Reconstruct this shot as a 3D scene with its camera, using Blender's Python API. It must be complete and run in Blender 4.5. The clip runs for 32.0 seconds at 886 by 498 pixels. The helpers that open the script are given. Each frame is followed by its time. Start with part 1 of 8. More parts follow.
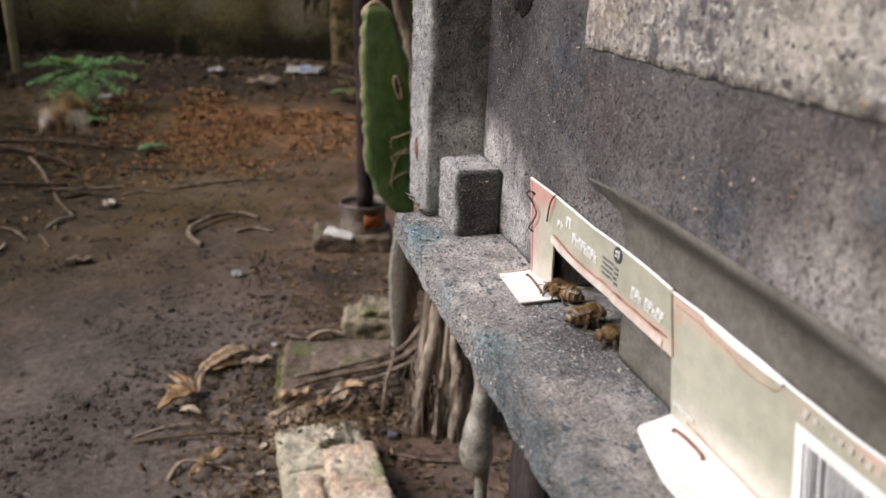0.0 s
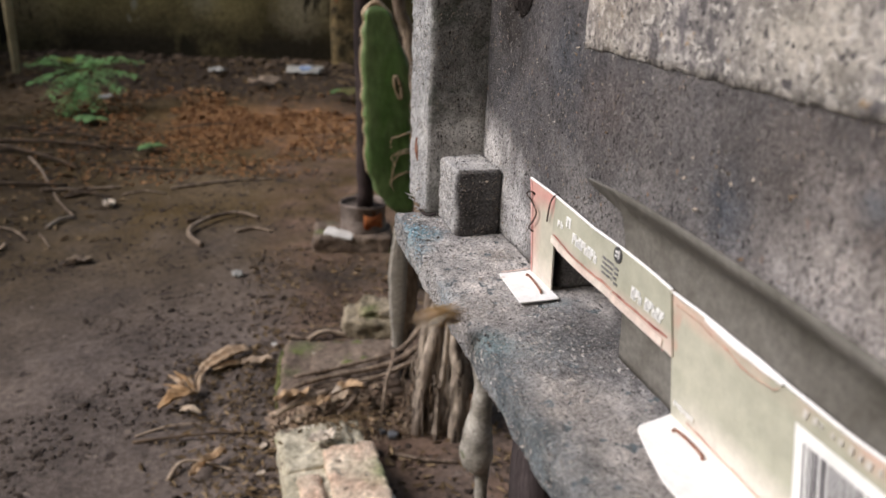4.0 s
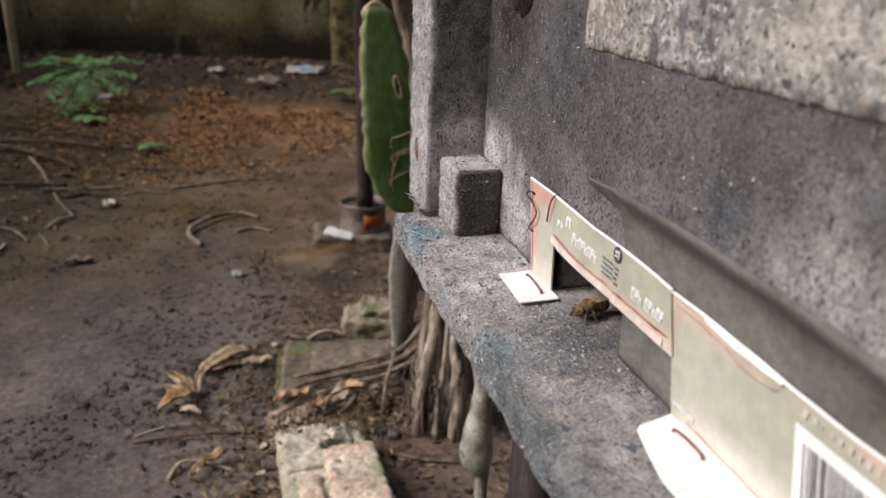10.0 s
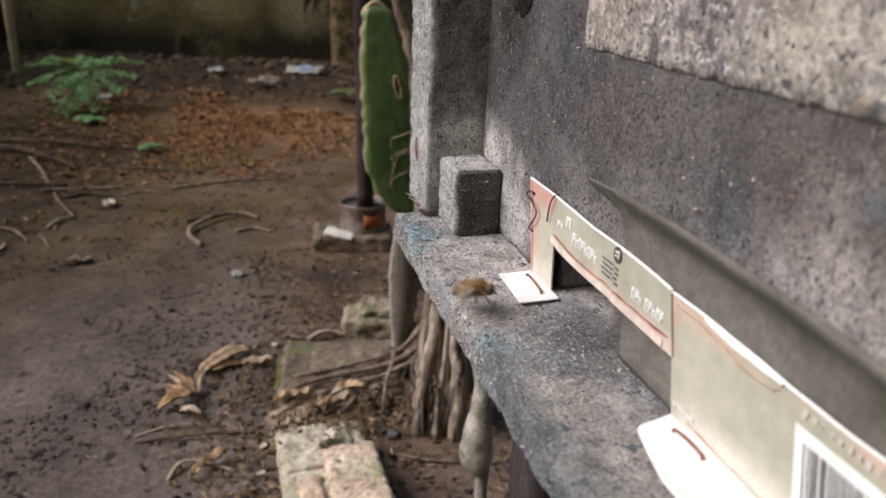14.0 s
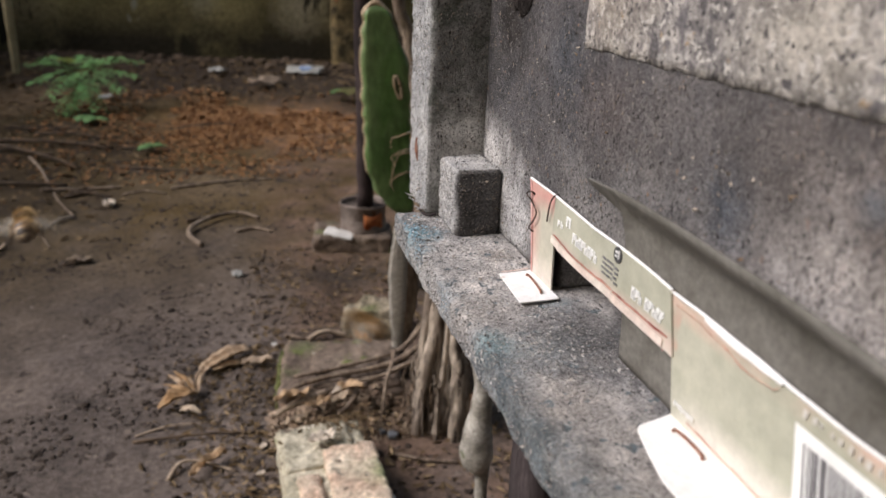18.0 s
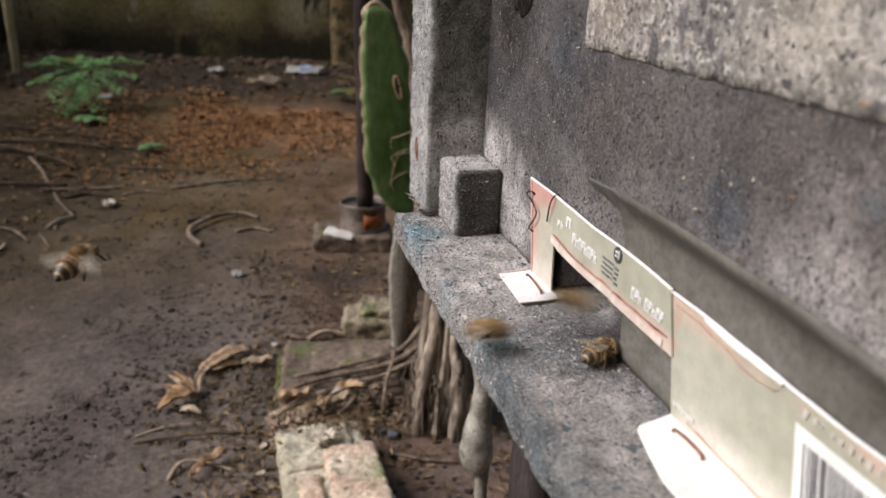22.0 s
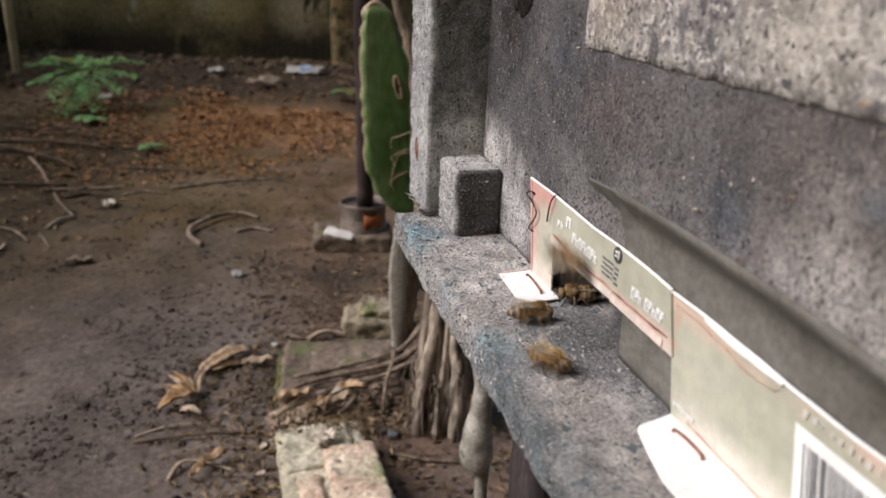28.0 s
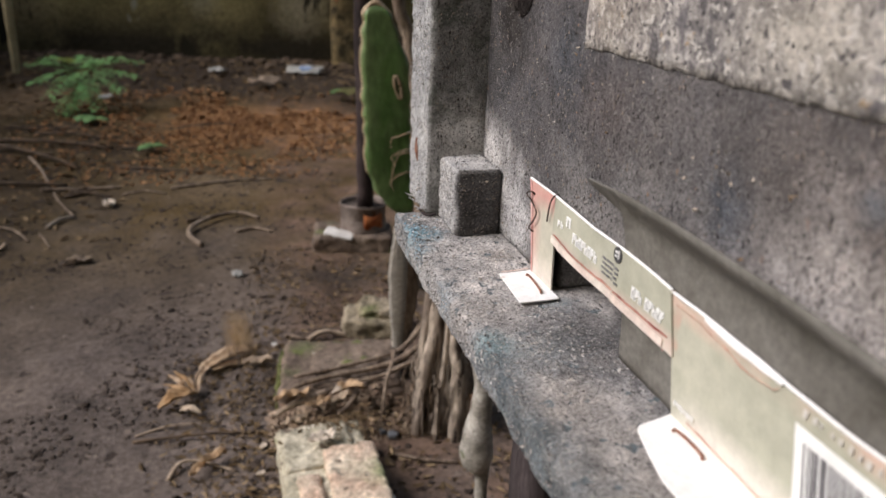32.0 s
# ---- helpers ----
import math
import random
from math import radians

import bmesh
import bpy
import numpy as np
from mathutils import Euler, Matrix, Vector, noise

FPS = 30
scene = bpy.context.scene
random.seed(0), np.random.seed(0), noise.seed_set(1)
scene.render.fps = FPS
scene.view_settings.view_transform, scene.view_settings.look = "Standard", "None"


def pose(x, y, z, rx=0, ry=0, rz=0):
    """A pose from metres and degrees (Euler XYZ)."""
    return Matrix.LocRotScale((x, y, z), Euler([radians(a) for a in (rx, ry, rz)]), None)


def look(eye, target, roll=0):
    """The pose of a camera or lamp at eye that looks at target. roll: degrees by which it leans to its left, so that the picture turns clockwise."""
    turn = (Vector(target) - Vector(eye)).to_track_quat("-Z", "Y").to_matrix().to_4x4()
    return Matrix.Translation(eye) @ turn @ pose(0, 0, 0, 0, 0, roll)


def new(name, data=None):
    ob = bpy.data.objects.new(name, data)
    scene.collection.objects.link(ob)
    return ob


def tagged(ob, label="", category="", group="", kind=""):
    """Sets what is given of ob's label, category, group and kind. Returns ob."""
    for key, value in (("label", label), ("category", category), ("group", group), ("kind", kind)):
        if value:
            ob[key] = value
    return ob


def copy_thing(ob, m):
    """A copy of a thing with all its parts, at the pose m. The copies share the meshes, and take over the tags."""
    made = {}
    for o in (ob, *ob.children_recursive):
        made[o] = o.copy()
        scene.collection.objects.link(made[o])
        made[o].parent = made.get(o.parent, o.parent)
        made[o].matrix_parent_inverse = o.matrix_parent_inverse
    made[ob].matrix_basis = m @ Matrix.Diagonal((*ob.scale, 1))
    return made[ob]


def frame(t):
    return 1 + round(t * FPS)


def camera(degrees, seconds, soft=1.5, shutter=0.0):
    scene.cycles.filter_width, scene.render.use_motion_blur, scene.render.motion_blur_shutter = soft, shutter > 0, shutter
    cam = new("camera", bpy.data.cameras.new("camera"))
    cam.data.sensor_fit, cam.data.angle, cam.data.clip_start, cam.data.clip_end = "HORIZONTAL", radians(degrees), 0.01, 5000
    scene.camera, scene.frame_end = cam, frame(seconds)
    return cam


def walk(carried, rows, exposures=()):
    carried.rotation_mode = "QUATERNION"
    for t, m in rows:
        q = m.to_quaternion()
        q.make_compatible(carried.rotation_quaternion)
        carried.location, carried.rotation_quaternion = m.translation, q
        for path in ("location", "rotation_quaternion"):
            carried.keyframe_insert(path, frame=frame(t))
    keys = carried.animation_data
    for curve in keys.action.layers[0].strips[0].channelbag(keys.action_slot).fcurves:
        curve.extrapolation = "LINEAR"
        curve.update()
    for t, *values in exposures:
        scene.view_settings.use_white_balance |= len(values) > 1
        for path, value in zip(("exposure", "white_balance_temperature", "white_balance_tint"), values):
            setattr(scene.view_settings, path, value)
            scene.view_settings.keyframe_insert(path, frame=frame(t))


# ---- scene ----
# ---------------------------------------------------------------- camera
cam = camera(60.55, 32.0, soft=1.6, shutter=0.9)
EYE = Vector((0.0, 0.0, 0.60))
STAND = look(EYE, EYE + Vector((0.2494, 0.9018, -0.3529)), 1.997)
walk(cam, [(0.0, STAND), (32.0, STAND)], exposures=[(0.0, 0.0), (32.0, 0.0)])
cam.data.dof.use_dof = True
cam.data.dof.focus_distance = 0.31
cam.data.dof.aperture_fstop = 17.0

# ---------------------------------------------------------------- light
world = bpy.data.worlds.new("sky")
scene.world = world
world.use_nodes = True
sky = world.node_tree.nodes.new("ShaderNodeTexSky")
sky.sky_type = "NISHITA"
sky.sun_disc = False
sky.sun_elevation = radians(43)
sky.sun_rotation = radians(-95)
sky.air_density = 1.6
sky.dust_density = 4.0
backnode = world.node_tree.nodes["Background"]
backnode.inputs["Strength"].default_value = 0.098
world.node_tree.links.new(sky.outputs["Color"], backnode.inputs["Color"])
sun = new("sun", bpy.data.lights.new("sun", "SUN"))
sun.data.energy = 4.0
sun.data.angle = radians(35)
sun.data.color = (0.985, 0.950, 1.0)
sun.matrix_world = look((-1.0, 0.08, 0.93), (0, 0, 0))


# ---------------------------------------------------------------- materials
def ramp_node(nt, source, stops, constant=False):
    r = nt.nodes.new("ShaderNodeValToRGB")
    els = r.color_ramp.elements
    while len(els) < len(stops):
        els.new(0.5)
    for e, (p, c) in zip(els, stops):
        e.position = p
        e.color = (*c, 1) if len(c) == 3 else c
    nt.links.new(source, r.inputs["Fac"])
    return r.outputs["Color"]


def noise_node(nt, coords, scale, detail=5.0, rough=0.6, stretch=(1, 1, 1), shift=0.0, warp=0.0):
    m = nt.nodes.new("ShaderNodeMapping")
    m.inputs["Scale"].default_value = stretch
    m.inputs["Location"].default_value = (shift, shift * 1.7, shift * 0.6)
    nt.links.new(coords, m.inputs["Vector"])
    n = nt.nodes.new("ShaderNodeTexNoise")
    n.inputs["Scale"].default_value = scale
    n.inputs["Detail"].default_value = detail
    n.inputs["Roughness"].default_value = rough
    n.inputs["Distortion"].default_value = warp
    nt.links.new(m.outputs["Vector"], n.inputs["Vector"])
    return n.outputs["Fac"]


def mix_node(nt, fac, a, b, blend="MIX"):
    m = nt.nodes.new("ShaderNodeMix")
    m.data_type = "RGBA"
    m.blend_type = blend
    for socket, v in ((m.inputs[0], fac), (m.inputs[6], a), (m.inputs[7], b)):
        if isinstance(v, (int, float)):
            socket.default_value = v
        elif isinstance(v, tuple):
            socket.default_value = (*v, 1)
        else:
            nt.links.new(v, socket)
    return m.outputs[2]


def grey(v):
    return (v, v, v)


def surf(name, c1, c2, big=10.0, fine=200.0, contrast=0.5, specks=(), rough=0.8, bump=0.3, depth=0.001, stretch=(1, 1, 1),
         edges=(0.38, 0.62), metal=0.0, spec=0.15, per_piece=0.0, zones=(), spots=(), mottle=None):
    """Two colours in patches, fine grain on top, specks (scale, threshold, colour, stretch), zones (axis, from, to,
    colour, patchiness), stains and painted-light spots (centre, radius, colour, strength), mottling (scale, amount)."""
    m = bpy.data.materials.new(name)
    m.use_nodes = True
    nt = m.node_tree
    bsdf = nt.nodes["Principled BSDF"]
    co = nt.nodes.new("ShaderNodeTexCoord").outputs["Object"]
    patches = noise_node(nt, co, big, 5, 0.6, stretch, 0.3, 0.4)
    col = ramp_node(nt, patches, [(edges[0], c1), (edges[1], c2)])
    for axis, lo, hi, zc, scale in zones:
        sep = nt.nodes.new("ShaderNodeSeparateXYZ")
        nt.links.new(co, sep.inputs[0])
        mr = nt.nodes.new("ShaderNodeMapRange")
        mr.inputs["From Min"].default_value = lo
        mr.inputs["From Max"].default_value = hi
        nt.links.new(sep.outputs[axis], mr.inputs["Value"])
        ns = noise_node(nt, co, scale, 6, 0.65, (1, 1, 1), 4.1)
        pr = ramp_node(nt, ns, [(0.53 if scale > 50 else 0.36 if scale > 2 else 0.28, grey(0.0)), (0.62 if scale > 2 else 0.46, grey(1.0))])
        f = mix_node(nt, 1.0, mr.outputs["Result"], pr, "MULTIPLY")
        col = mix_node(nt, f, col, zc)
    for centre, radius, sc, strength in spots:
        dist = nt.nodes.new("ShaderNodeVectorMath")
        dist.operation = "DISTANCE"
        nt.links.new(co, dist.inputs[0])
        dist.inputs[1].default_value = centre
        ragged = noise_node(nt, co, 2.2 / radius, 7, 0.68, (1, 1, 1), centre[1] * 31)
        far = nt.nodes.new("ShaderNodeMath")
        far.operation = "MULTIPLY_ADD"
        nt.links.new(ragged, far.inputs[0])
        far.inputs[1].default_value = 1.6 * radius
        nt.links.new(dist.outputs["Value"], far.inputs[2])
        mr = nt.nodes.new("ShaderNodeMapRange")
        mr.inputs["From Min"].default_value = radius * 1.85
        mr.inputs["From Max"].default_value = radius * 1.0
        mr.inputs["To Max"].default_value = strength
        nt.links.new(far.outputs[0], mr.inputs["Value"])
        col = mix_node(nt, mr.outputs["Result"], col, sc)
    if mottle:
        mo = noise_node(nt, co, mottle[0], 6, 0.65, stretch, 7.3, 0.3)
        g = ramp_node(nt, mo, [(0.34, grey(1.0 - mottle[1])), (0.66, grey(1.0 + mottle[1]))])
        col = mix_node(nt, 1.0, col, g, "MULTIPLY")
    grain = noise_node(nt, co, fine, 8, 0.72, stretch, 1.1)
    g = ramp_node(nt, grain, [(0.36, grey(1.0 - contrast)), (0.64, grey(1.0 + contrast))])
    col = mix_node(nt, 1.0, col, g, "MULTIPLY")
    height = grain
    for i, (scale, thr, sc, st) in enumerate(specks):
        s = noise_node(nt, co, scale, 3, 0.55, st, 2.0 + 3 * i)
        f = ramp_node(nt, s, [(thr, grey(0.0)), (thr + 0.035, grey(1.0))])
        col = mix_node(nt, f, col, sc)
        lift = nt.nodes.new("ShaderNodeMath")
        lift.operation = "MULTIPLY_ADD"
        nt.links.new(f, lift.inputs[0])
        lift.inputs[1].default_value = 0.35 if sum(sc) > sum(c1) else -0.35
        nt.links.new(height, lift.inputs[2])
        height = lift.outputs[0]
    if per_piece:
        info = nt.nodes.new("ShaderNodeObjectInfo")
        f = ramp_node(nt, info.outputs["Random"], [(0.0, grey(1 - per_piece)), (1.0, grey(1 + per_piece))])
        col = mix_node(nt, 1.0, col, f, "MULTIPLY")
    nt.links.new(col, bsdf.inputs["Base Color"])
    rr = ramp_node(nt, patches, [(0.3, grey(max(0.0, rough - 0.1))), (0.7, grey(min(1.0, rough + 0.1)))])
    nt.links.new(rr, bsdf.inputs["Roughness"])
    bsdf.inputs["Metallic"].default_value = metal
    bsdf.inputs["Specular IOR Level"].default_value = spec
    if bump:
        b = nt.nodes.new("ShaderNodeBump")
        b.inputs["Strength"].default_value = bump
        b.inputs["Distance"].default_value = depth
        nt.links.new(height, b.inputs["Height"])
        nt.links.new(b.outputs["Normal"], bsdf.inputs["Normal"])
    return m


def island_mat(name, colours, rough=0.8, spec=0.08):
    """Loose pieces, each of one of the colours."""
    m = bpy.data.materials.new(name)
    m.use_nodes = True
    nt = m.node_tree
    bsdf = nt.nodes["Principled BSDF"]
    geo = nt.nodes.new("ShaderNodeNewGeometry")
    n = len(colours)
    col = ramp_node(nt, geo.outputs["Random Per Island"], [(i / max(1, n - 1), c) for i, c in enumerate(colours)])
    co = nt.nodes.new("ShaderNodeTexCoord").outputs["Object"]
    g = ramp_node(nt, noise_node(nt, co, 180, 5, 0.7), [(0.3, grey(0.6)), (0.7, grey(1.35))])
    nt.links.new(mix_node(nt, 1.0, col, g, "MULTIPLY"), bsdf.inputs["Base Color"])
    bsdf.inputs["Roughness"].default_value = rough
    bsdf.inputs["Specular IOR Level"].default_value = spec
    return m


V = (1, 1, 0.28)
FLAT = (1, 1, 1)
M_HIVE = surf("weathered_dark_hive_paint", (0.082, 0.082, 0.089), (0.172, 0.157, 0.151), 13, 1100, 0.46,
              [(1000, 0.645, (0.045, 0.043, 0.043), FLAT), (560, 0.668, (0.040, 0.037, 0.037), (1, 1, 0.42)), (1300, 0.655, (0.27, 0.255, 0.243), FLAT), (330, 0.690, (0.24, 0.225, 0.215), (1, 1, 0.6)),
               (250, 0.695, (0.27, 0.175, 0.125), FLAT), (380, 0.72, (0.036, 0.033, 0.033), (1, 1, 0.35)), (400, 0.725, (0.40, 0.365, 0.335), FLAT)],
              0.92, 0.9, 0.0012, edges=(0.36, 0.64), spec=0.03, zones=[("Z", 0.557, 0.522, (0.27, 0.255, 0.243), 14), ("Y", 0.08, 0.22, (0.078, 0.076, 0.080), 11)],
              mottle=(95, 0.26),
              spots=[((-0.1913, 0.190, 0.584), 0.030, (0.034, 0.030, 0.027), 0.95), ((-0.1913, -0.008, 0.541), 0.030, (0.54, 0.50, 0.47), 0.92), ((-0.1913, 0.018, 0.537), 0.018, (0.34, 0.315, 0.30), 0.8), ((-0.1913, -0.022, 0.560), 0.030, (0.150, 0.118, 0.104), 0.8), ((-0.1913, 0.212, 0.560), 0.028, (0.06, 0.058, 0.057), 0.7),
                     # pale spots beside the block: light in the corner, painted on
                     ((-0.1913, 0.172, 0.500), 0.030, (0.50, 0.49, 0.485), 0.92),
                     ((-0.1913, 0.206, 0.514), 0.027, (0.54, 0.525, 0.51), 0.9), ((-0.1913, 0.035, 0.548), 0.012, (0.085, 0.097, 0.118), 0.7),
                     ((-0.1913, -0.006, 0.562), 0.006, (0.12, 0.15, 0.18), 0.7), ((-0.1913, 0.015, 0.566), 0.028, (0.165, 0.143, 0.130), 0.6),
                     ((-0.1913, 0.10, 0.560), 0.024, (0.15, 0.125, 0.115), 0.55), ((-0.1913, 0.135, 0.572), 0.016, (0.085, 0.092, 0.105), 0.6)])
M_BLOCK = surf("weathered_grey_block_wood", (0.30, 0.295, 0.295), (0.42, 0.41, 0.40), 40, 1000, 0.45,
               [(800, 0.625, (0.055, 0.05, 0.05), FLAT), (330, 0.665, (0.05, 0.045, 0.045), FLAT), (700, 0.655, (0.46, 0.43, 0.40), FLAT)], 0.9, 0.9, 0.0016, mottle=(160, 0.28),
               # front darkened and left side paled to carry the light; pale dusty top
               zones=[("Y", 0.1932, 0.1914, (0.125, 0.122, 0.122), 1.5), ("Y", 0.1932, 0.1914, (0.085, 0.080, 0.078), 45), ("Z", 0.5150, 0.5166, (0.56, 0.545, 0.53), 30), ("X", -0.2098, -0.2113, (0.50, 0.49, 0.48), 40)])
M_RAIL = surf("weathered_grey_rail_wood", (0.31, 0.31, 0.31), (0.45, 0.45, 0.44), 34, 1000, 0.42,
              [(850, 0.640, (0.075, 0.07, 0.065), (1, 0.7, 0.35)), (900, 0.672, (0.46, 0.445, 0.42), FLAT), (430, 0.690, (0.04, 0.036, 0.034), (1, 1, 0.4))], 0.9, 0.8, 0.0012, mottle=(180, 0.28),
              # inner face toned darker for its shade, with mossy patches over it
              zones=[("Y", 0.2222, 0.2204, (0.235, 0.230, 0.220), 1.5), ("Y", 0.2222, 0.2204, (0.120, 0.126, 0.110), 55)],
              # pale spot near the block: corner brightness put into the colour
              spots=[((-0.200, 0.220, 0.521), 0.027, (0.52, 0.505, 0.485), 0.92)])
M_LEDGE = surf("gritty_grey_landing_board", (0.300, 0.290, 0.290), (0.540, 0.510, 0.490), 34, 900, 0.46,
               [(750, 0.65, (0.085, 0.08, 0.08), (1, 0.7, 1)), (900, 0.635, (0.58, 0.54, 0.50), FLAT), (170, 0.615, (0.185, 0.215, 0.230), FLAT),
                (420, 0.680, (0.070, 0.064, 0.061), (1, 0.40, 1)), (380, 0.670, (0.58, 0.53, 0.48), FLAT), (150, 0.735, (0.32, 0.21, 0.15), FLAT), (380, 0.715, (0.06, 0.054, 0.05), (0.35, 1, 1))],
               0.92, 1.0, 0.0020, spec=0.06, mottle=(120, 0.28),
               zones=[("X", -0.2195, -0.2290, (0.19, 0.215, 0.228), 20), ("X", -0.2285, -0.2304, (0.16, 0.175, 0.18), 60)],
               # far end paler; entrance patch puts contact shade and dirt into the colour
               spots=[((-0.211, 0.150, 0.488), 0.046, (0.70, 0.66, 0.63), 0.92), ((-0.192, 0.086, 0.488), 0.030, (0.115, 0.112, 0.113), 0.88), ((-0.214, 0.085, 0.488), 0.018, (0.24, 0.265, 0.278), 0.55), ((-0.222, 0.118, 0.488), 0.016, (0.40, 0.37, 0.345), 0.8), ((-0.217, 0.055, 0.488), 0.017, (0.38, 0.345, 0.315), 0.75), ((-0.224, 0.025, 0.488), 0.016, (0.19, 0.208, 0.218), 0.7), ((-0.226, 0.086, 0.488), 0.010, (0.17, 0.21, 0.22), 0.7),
                      ((-0.208, 0.022, 0.488), 0.026, (0.45, 0.415, 0.385), 0.85), ((-0.219, 0.155, 0.488), 0.018, (0.36, 0.345, 0.335), 0.7),
                      ((-0.200, 0.165, 0.488), 0.010, (0.25, 0.20, 0.16), 0.6), ((-0.226, 0.197, 0.486), 0.0125, (0.20, 0.37, 0.44), 0.85), ((-0.232, 0.180, 0.486), 0.0100, (0.19, 0.31, 0.37), 0.75), ((-0.2365, 0.135, 0.484), 0.0120, (0.18, 0.29, 0.36), 0.7), ((-0.2395, 0.116, 0.484), 0.0080, (0.20, 0.33, 0.40), 0.75), ((-0.2270, 0.094, 0.488), 0.0085, (0.25, 0.36, 0.38), 0.7), ((-0.1960, 0.118, 0.488), 0.0090, (0.27, 0.345, 0.375), 0.6),
                      ((-0.198, 0.125, 0.488), 0.012, (0.35, 0.335, 0.32), 0.6)])
M_PALE = surf("flaking_whitish_paint", (0.150, 0.140, 0.143), (0.40, 0.372, 0.345), 210, 800, 0.36,
              [(560, 0.61, (0.10, 0.093, 0.092), FLAT), (170, 0.69, (0.40, 0.30, 0.20), FLAT), (330, 0.60, (0.62, 0.585, 0.54), FLAT), (260, 0.645, (0.13, 0.12, 0.122), FLAT)],
              0.85, 0.9, 0.0012, edges=(0.40, 0.58), mottle=(62, 0.30),
              # lower rim paled as a painted highlight along the paint's edge
              zones=[("Z", 0.5825, 0.5765, (0.60, 0.565, 0.52), 110)], spots=[((-0.1915, 0.105, 0.600), 0.030, (0.50, 0.43, 0.34), 0.45), ((-0.1915, 0.02, 0.592), 0.026, (0.62, 0.57, 0.48), 0.55)])
M_CARD_PANEL = surf("cream_panel_cardboard", (0.345, 0.347, 0.268), (0.435, 0.427, 0.342), 26, 160, 0.10,
                    [(38, 0.67, (0.50, 0.34, 0.27), FLAT), (95, 0.75, (0.42, 0.33, 0.24), FLAT)], 0.55, 0.1, 0.0004, spec=0.35,
                    zones=[("Z", 0.0270, 0.0318, (0.58, 0.42, 0.34), 48), ("Z", 0.0125, 0.003, (0.72, 0.66, 0.60), 24)])
M_CARD_STRIP = surf("cream_strip_cardboard", (0.36, 0.358, 0.280), (0.44, 0.432, 0.347), 30, 160, 0.10,
                    [(60, 0.70, (0.48, 0.32, 0.26), FLAT)], 0.55, 0.1, 0.0004, spec=0.35, zones=[("Z", 0.0240, 0.0195, (0.62, 0.47, 0.41), 40), ("Z", 0.0200, 0.0165, (0.66, 0.60, 0.53), 40)])
M_CARD_LEG = surf("cream_leg_cardboard", (0.42, 0.40, 0.32), (0.50, 0.475, 0.39), 30, 160, 0.10,
                  [], 0.55, 0.1, 0.0004, spec=0.35, zones=[("Y", 0.0470, 0.0580, (0.60, 0.30, 0.27), 1.5), ("Z", 0.0270, 0.0335, (0.55, 0.30, 0.26), 26), ("Z", 0.012, 0.003, (0.66, 0.58, 0.53), 45)])
M_WHITE_CARD = surf("white_uncoated_card", (0.78, 0.77, 0.75), (0.84, 0.83, 0.82), 40, 300, 0.08, [(120, 0.74, (0.6, 0.5, 0.45), FLAT)], 0.7, 0.12, 0.0003)
M_PINK = surf("faded_red_print", (0.58, 0.27, 0.25), (0.70, 0.46, 0.41), 90, 300, 0.2, [], 0.6, 0.0)
M_SCUFF = surf("worn_pinkish_crease", (0.46, 0.27, 0.21), (0.54, 0.42, 0.33), 120, 400, 0.2, [], 0.6, 0.0)
M_REDLINE = surf("dark_red_fold_line", (0.24, 0.07, 0.06), (0.50, 0.26, 0.20), 70, 300, 0.2, [], 0.6, 0.0)
M_PRINT_WHITE = surf("white_print", (0.72, 0.72, 0.70), (0.80, 0.80, 0.78), 60, 300, 0.05, [], 0.55, 0.0)
M_PRINT_LILAC = surf("pale_lilac_print", (0.47, 0.45, 0.40), (0.56, 0.54, 0.50), 90, 300, 0.15, [], 0.6, 0.0)
M_BLUSH = surf("soft_pink_print", (0.66, 0.46, 0.42), (0.70, 0.58, 0.51), 70, 300, 0.1, [], 0.6, 0.0)
M_PRINT_GREY = surf("dark_grey_print", (0.13, 0.127, 0.132), (0.20, 0.195, 0.20), 60, 300, 0.2, [], 0.5, 0.0)
M_PRINT_BLACK = surf("black_print", (0.04, 0.04, 0.04), (0.09, 0.09, 0.09), 60, 300, 0.2, [], 0.5, 0.0)
M_GREYBOARD = surf("grey_greyboard_cardboard", (0.118, 0.110, 0.095), (0.168, 0.159, 0.142), 60, 400, 0.18, [(300, 0.70, (0.2, 0.19, 0.18), FLAT)], 0.8, 0.15, 0.0004)
M_TURQUOISE = surf("old_turquoise_paint", (0.17, 0.33, 0.42), (0.30, 0.47, 0.55), 300, 900, 0.3, [], 0.8, 0.2, 0.0003)
M_RUSTWIRE = surf("rusty_staple_wire", (0.16, 0.07, 0.05), (0.30, 0.16, 0.11), 300, 900, 0.3, [], 0.6, 0.2, 0.0002, metal=0.5)
M_WIRE = surf("dark_wire", (0.05, 0.035, 0.03), (0.10, 0.07, 0.06), 300, 900, 0.3, [], 0.5, 0.2, 0.0002, metal=0.6)
M_LEG = surf("dark_stained_leg", (0.026, 0.021, 0.021), (0.055, 0.044, 0.044), 30, 300, 0.4, [], 0.8, 0.4, 0.001, V)
M_KNOT = surf("near_black_knot", (0.014, 0.012, 0.011), (0.034, 0.029, 0.027), 300, 900, 0.5, [], 0.95, 0.8, 0.001, spec=0.02)
M_INSIDE = surf("dark_hive_inside", (0.08, 0.076, 0.076), (0.13, 0.125, 0.125), 30, 300, 0.4, [], 0.9, 0.3, 0.001)
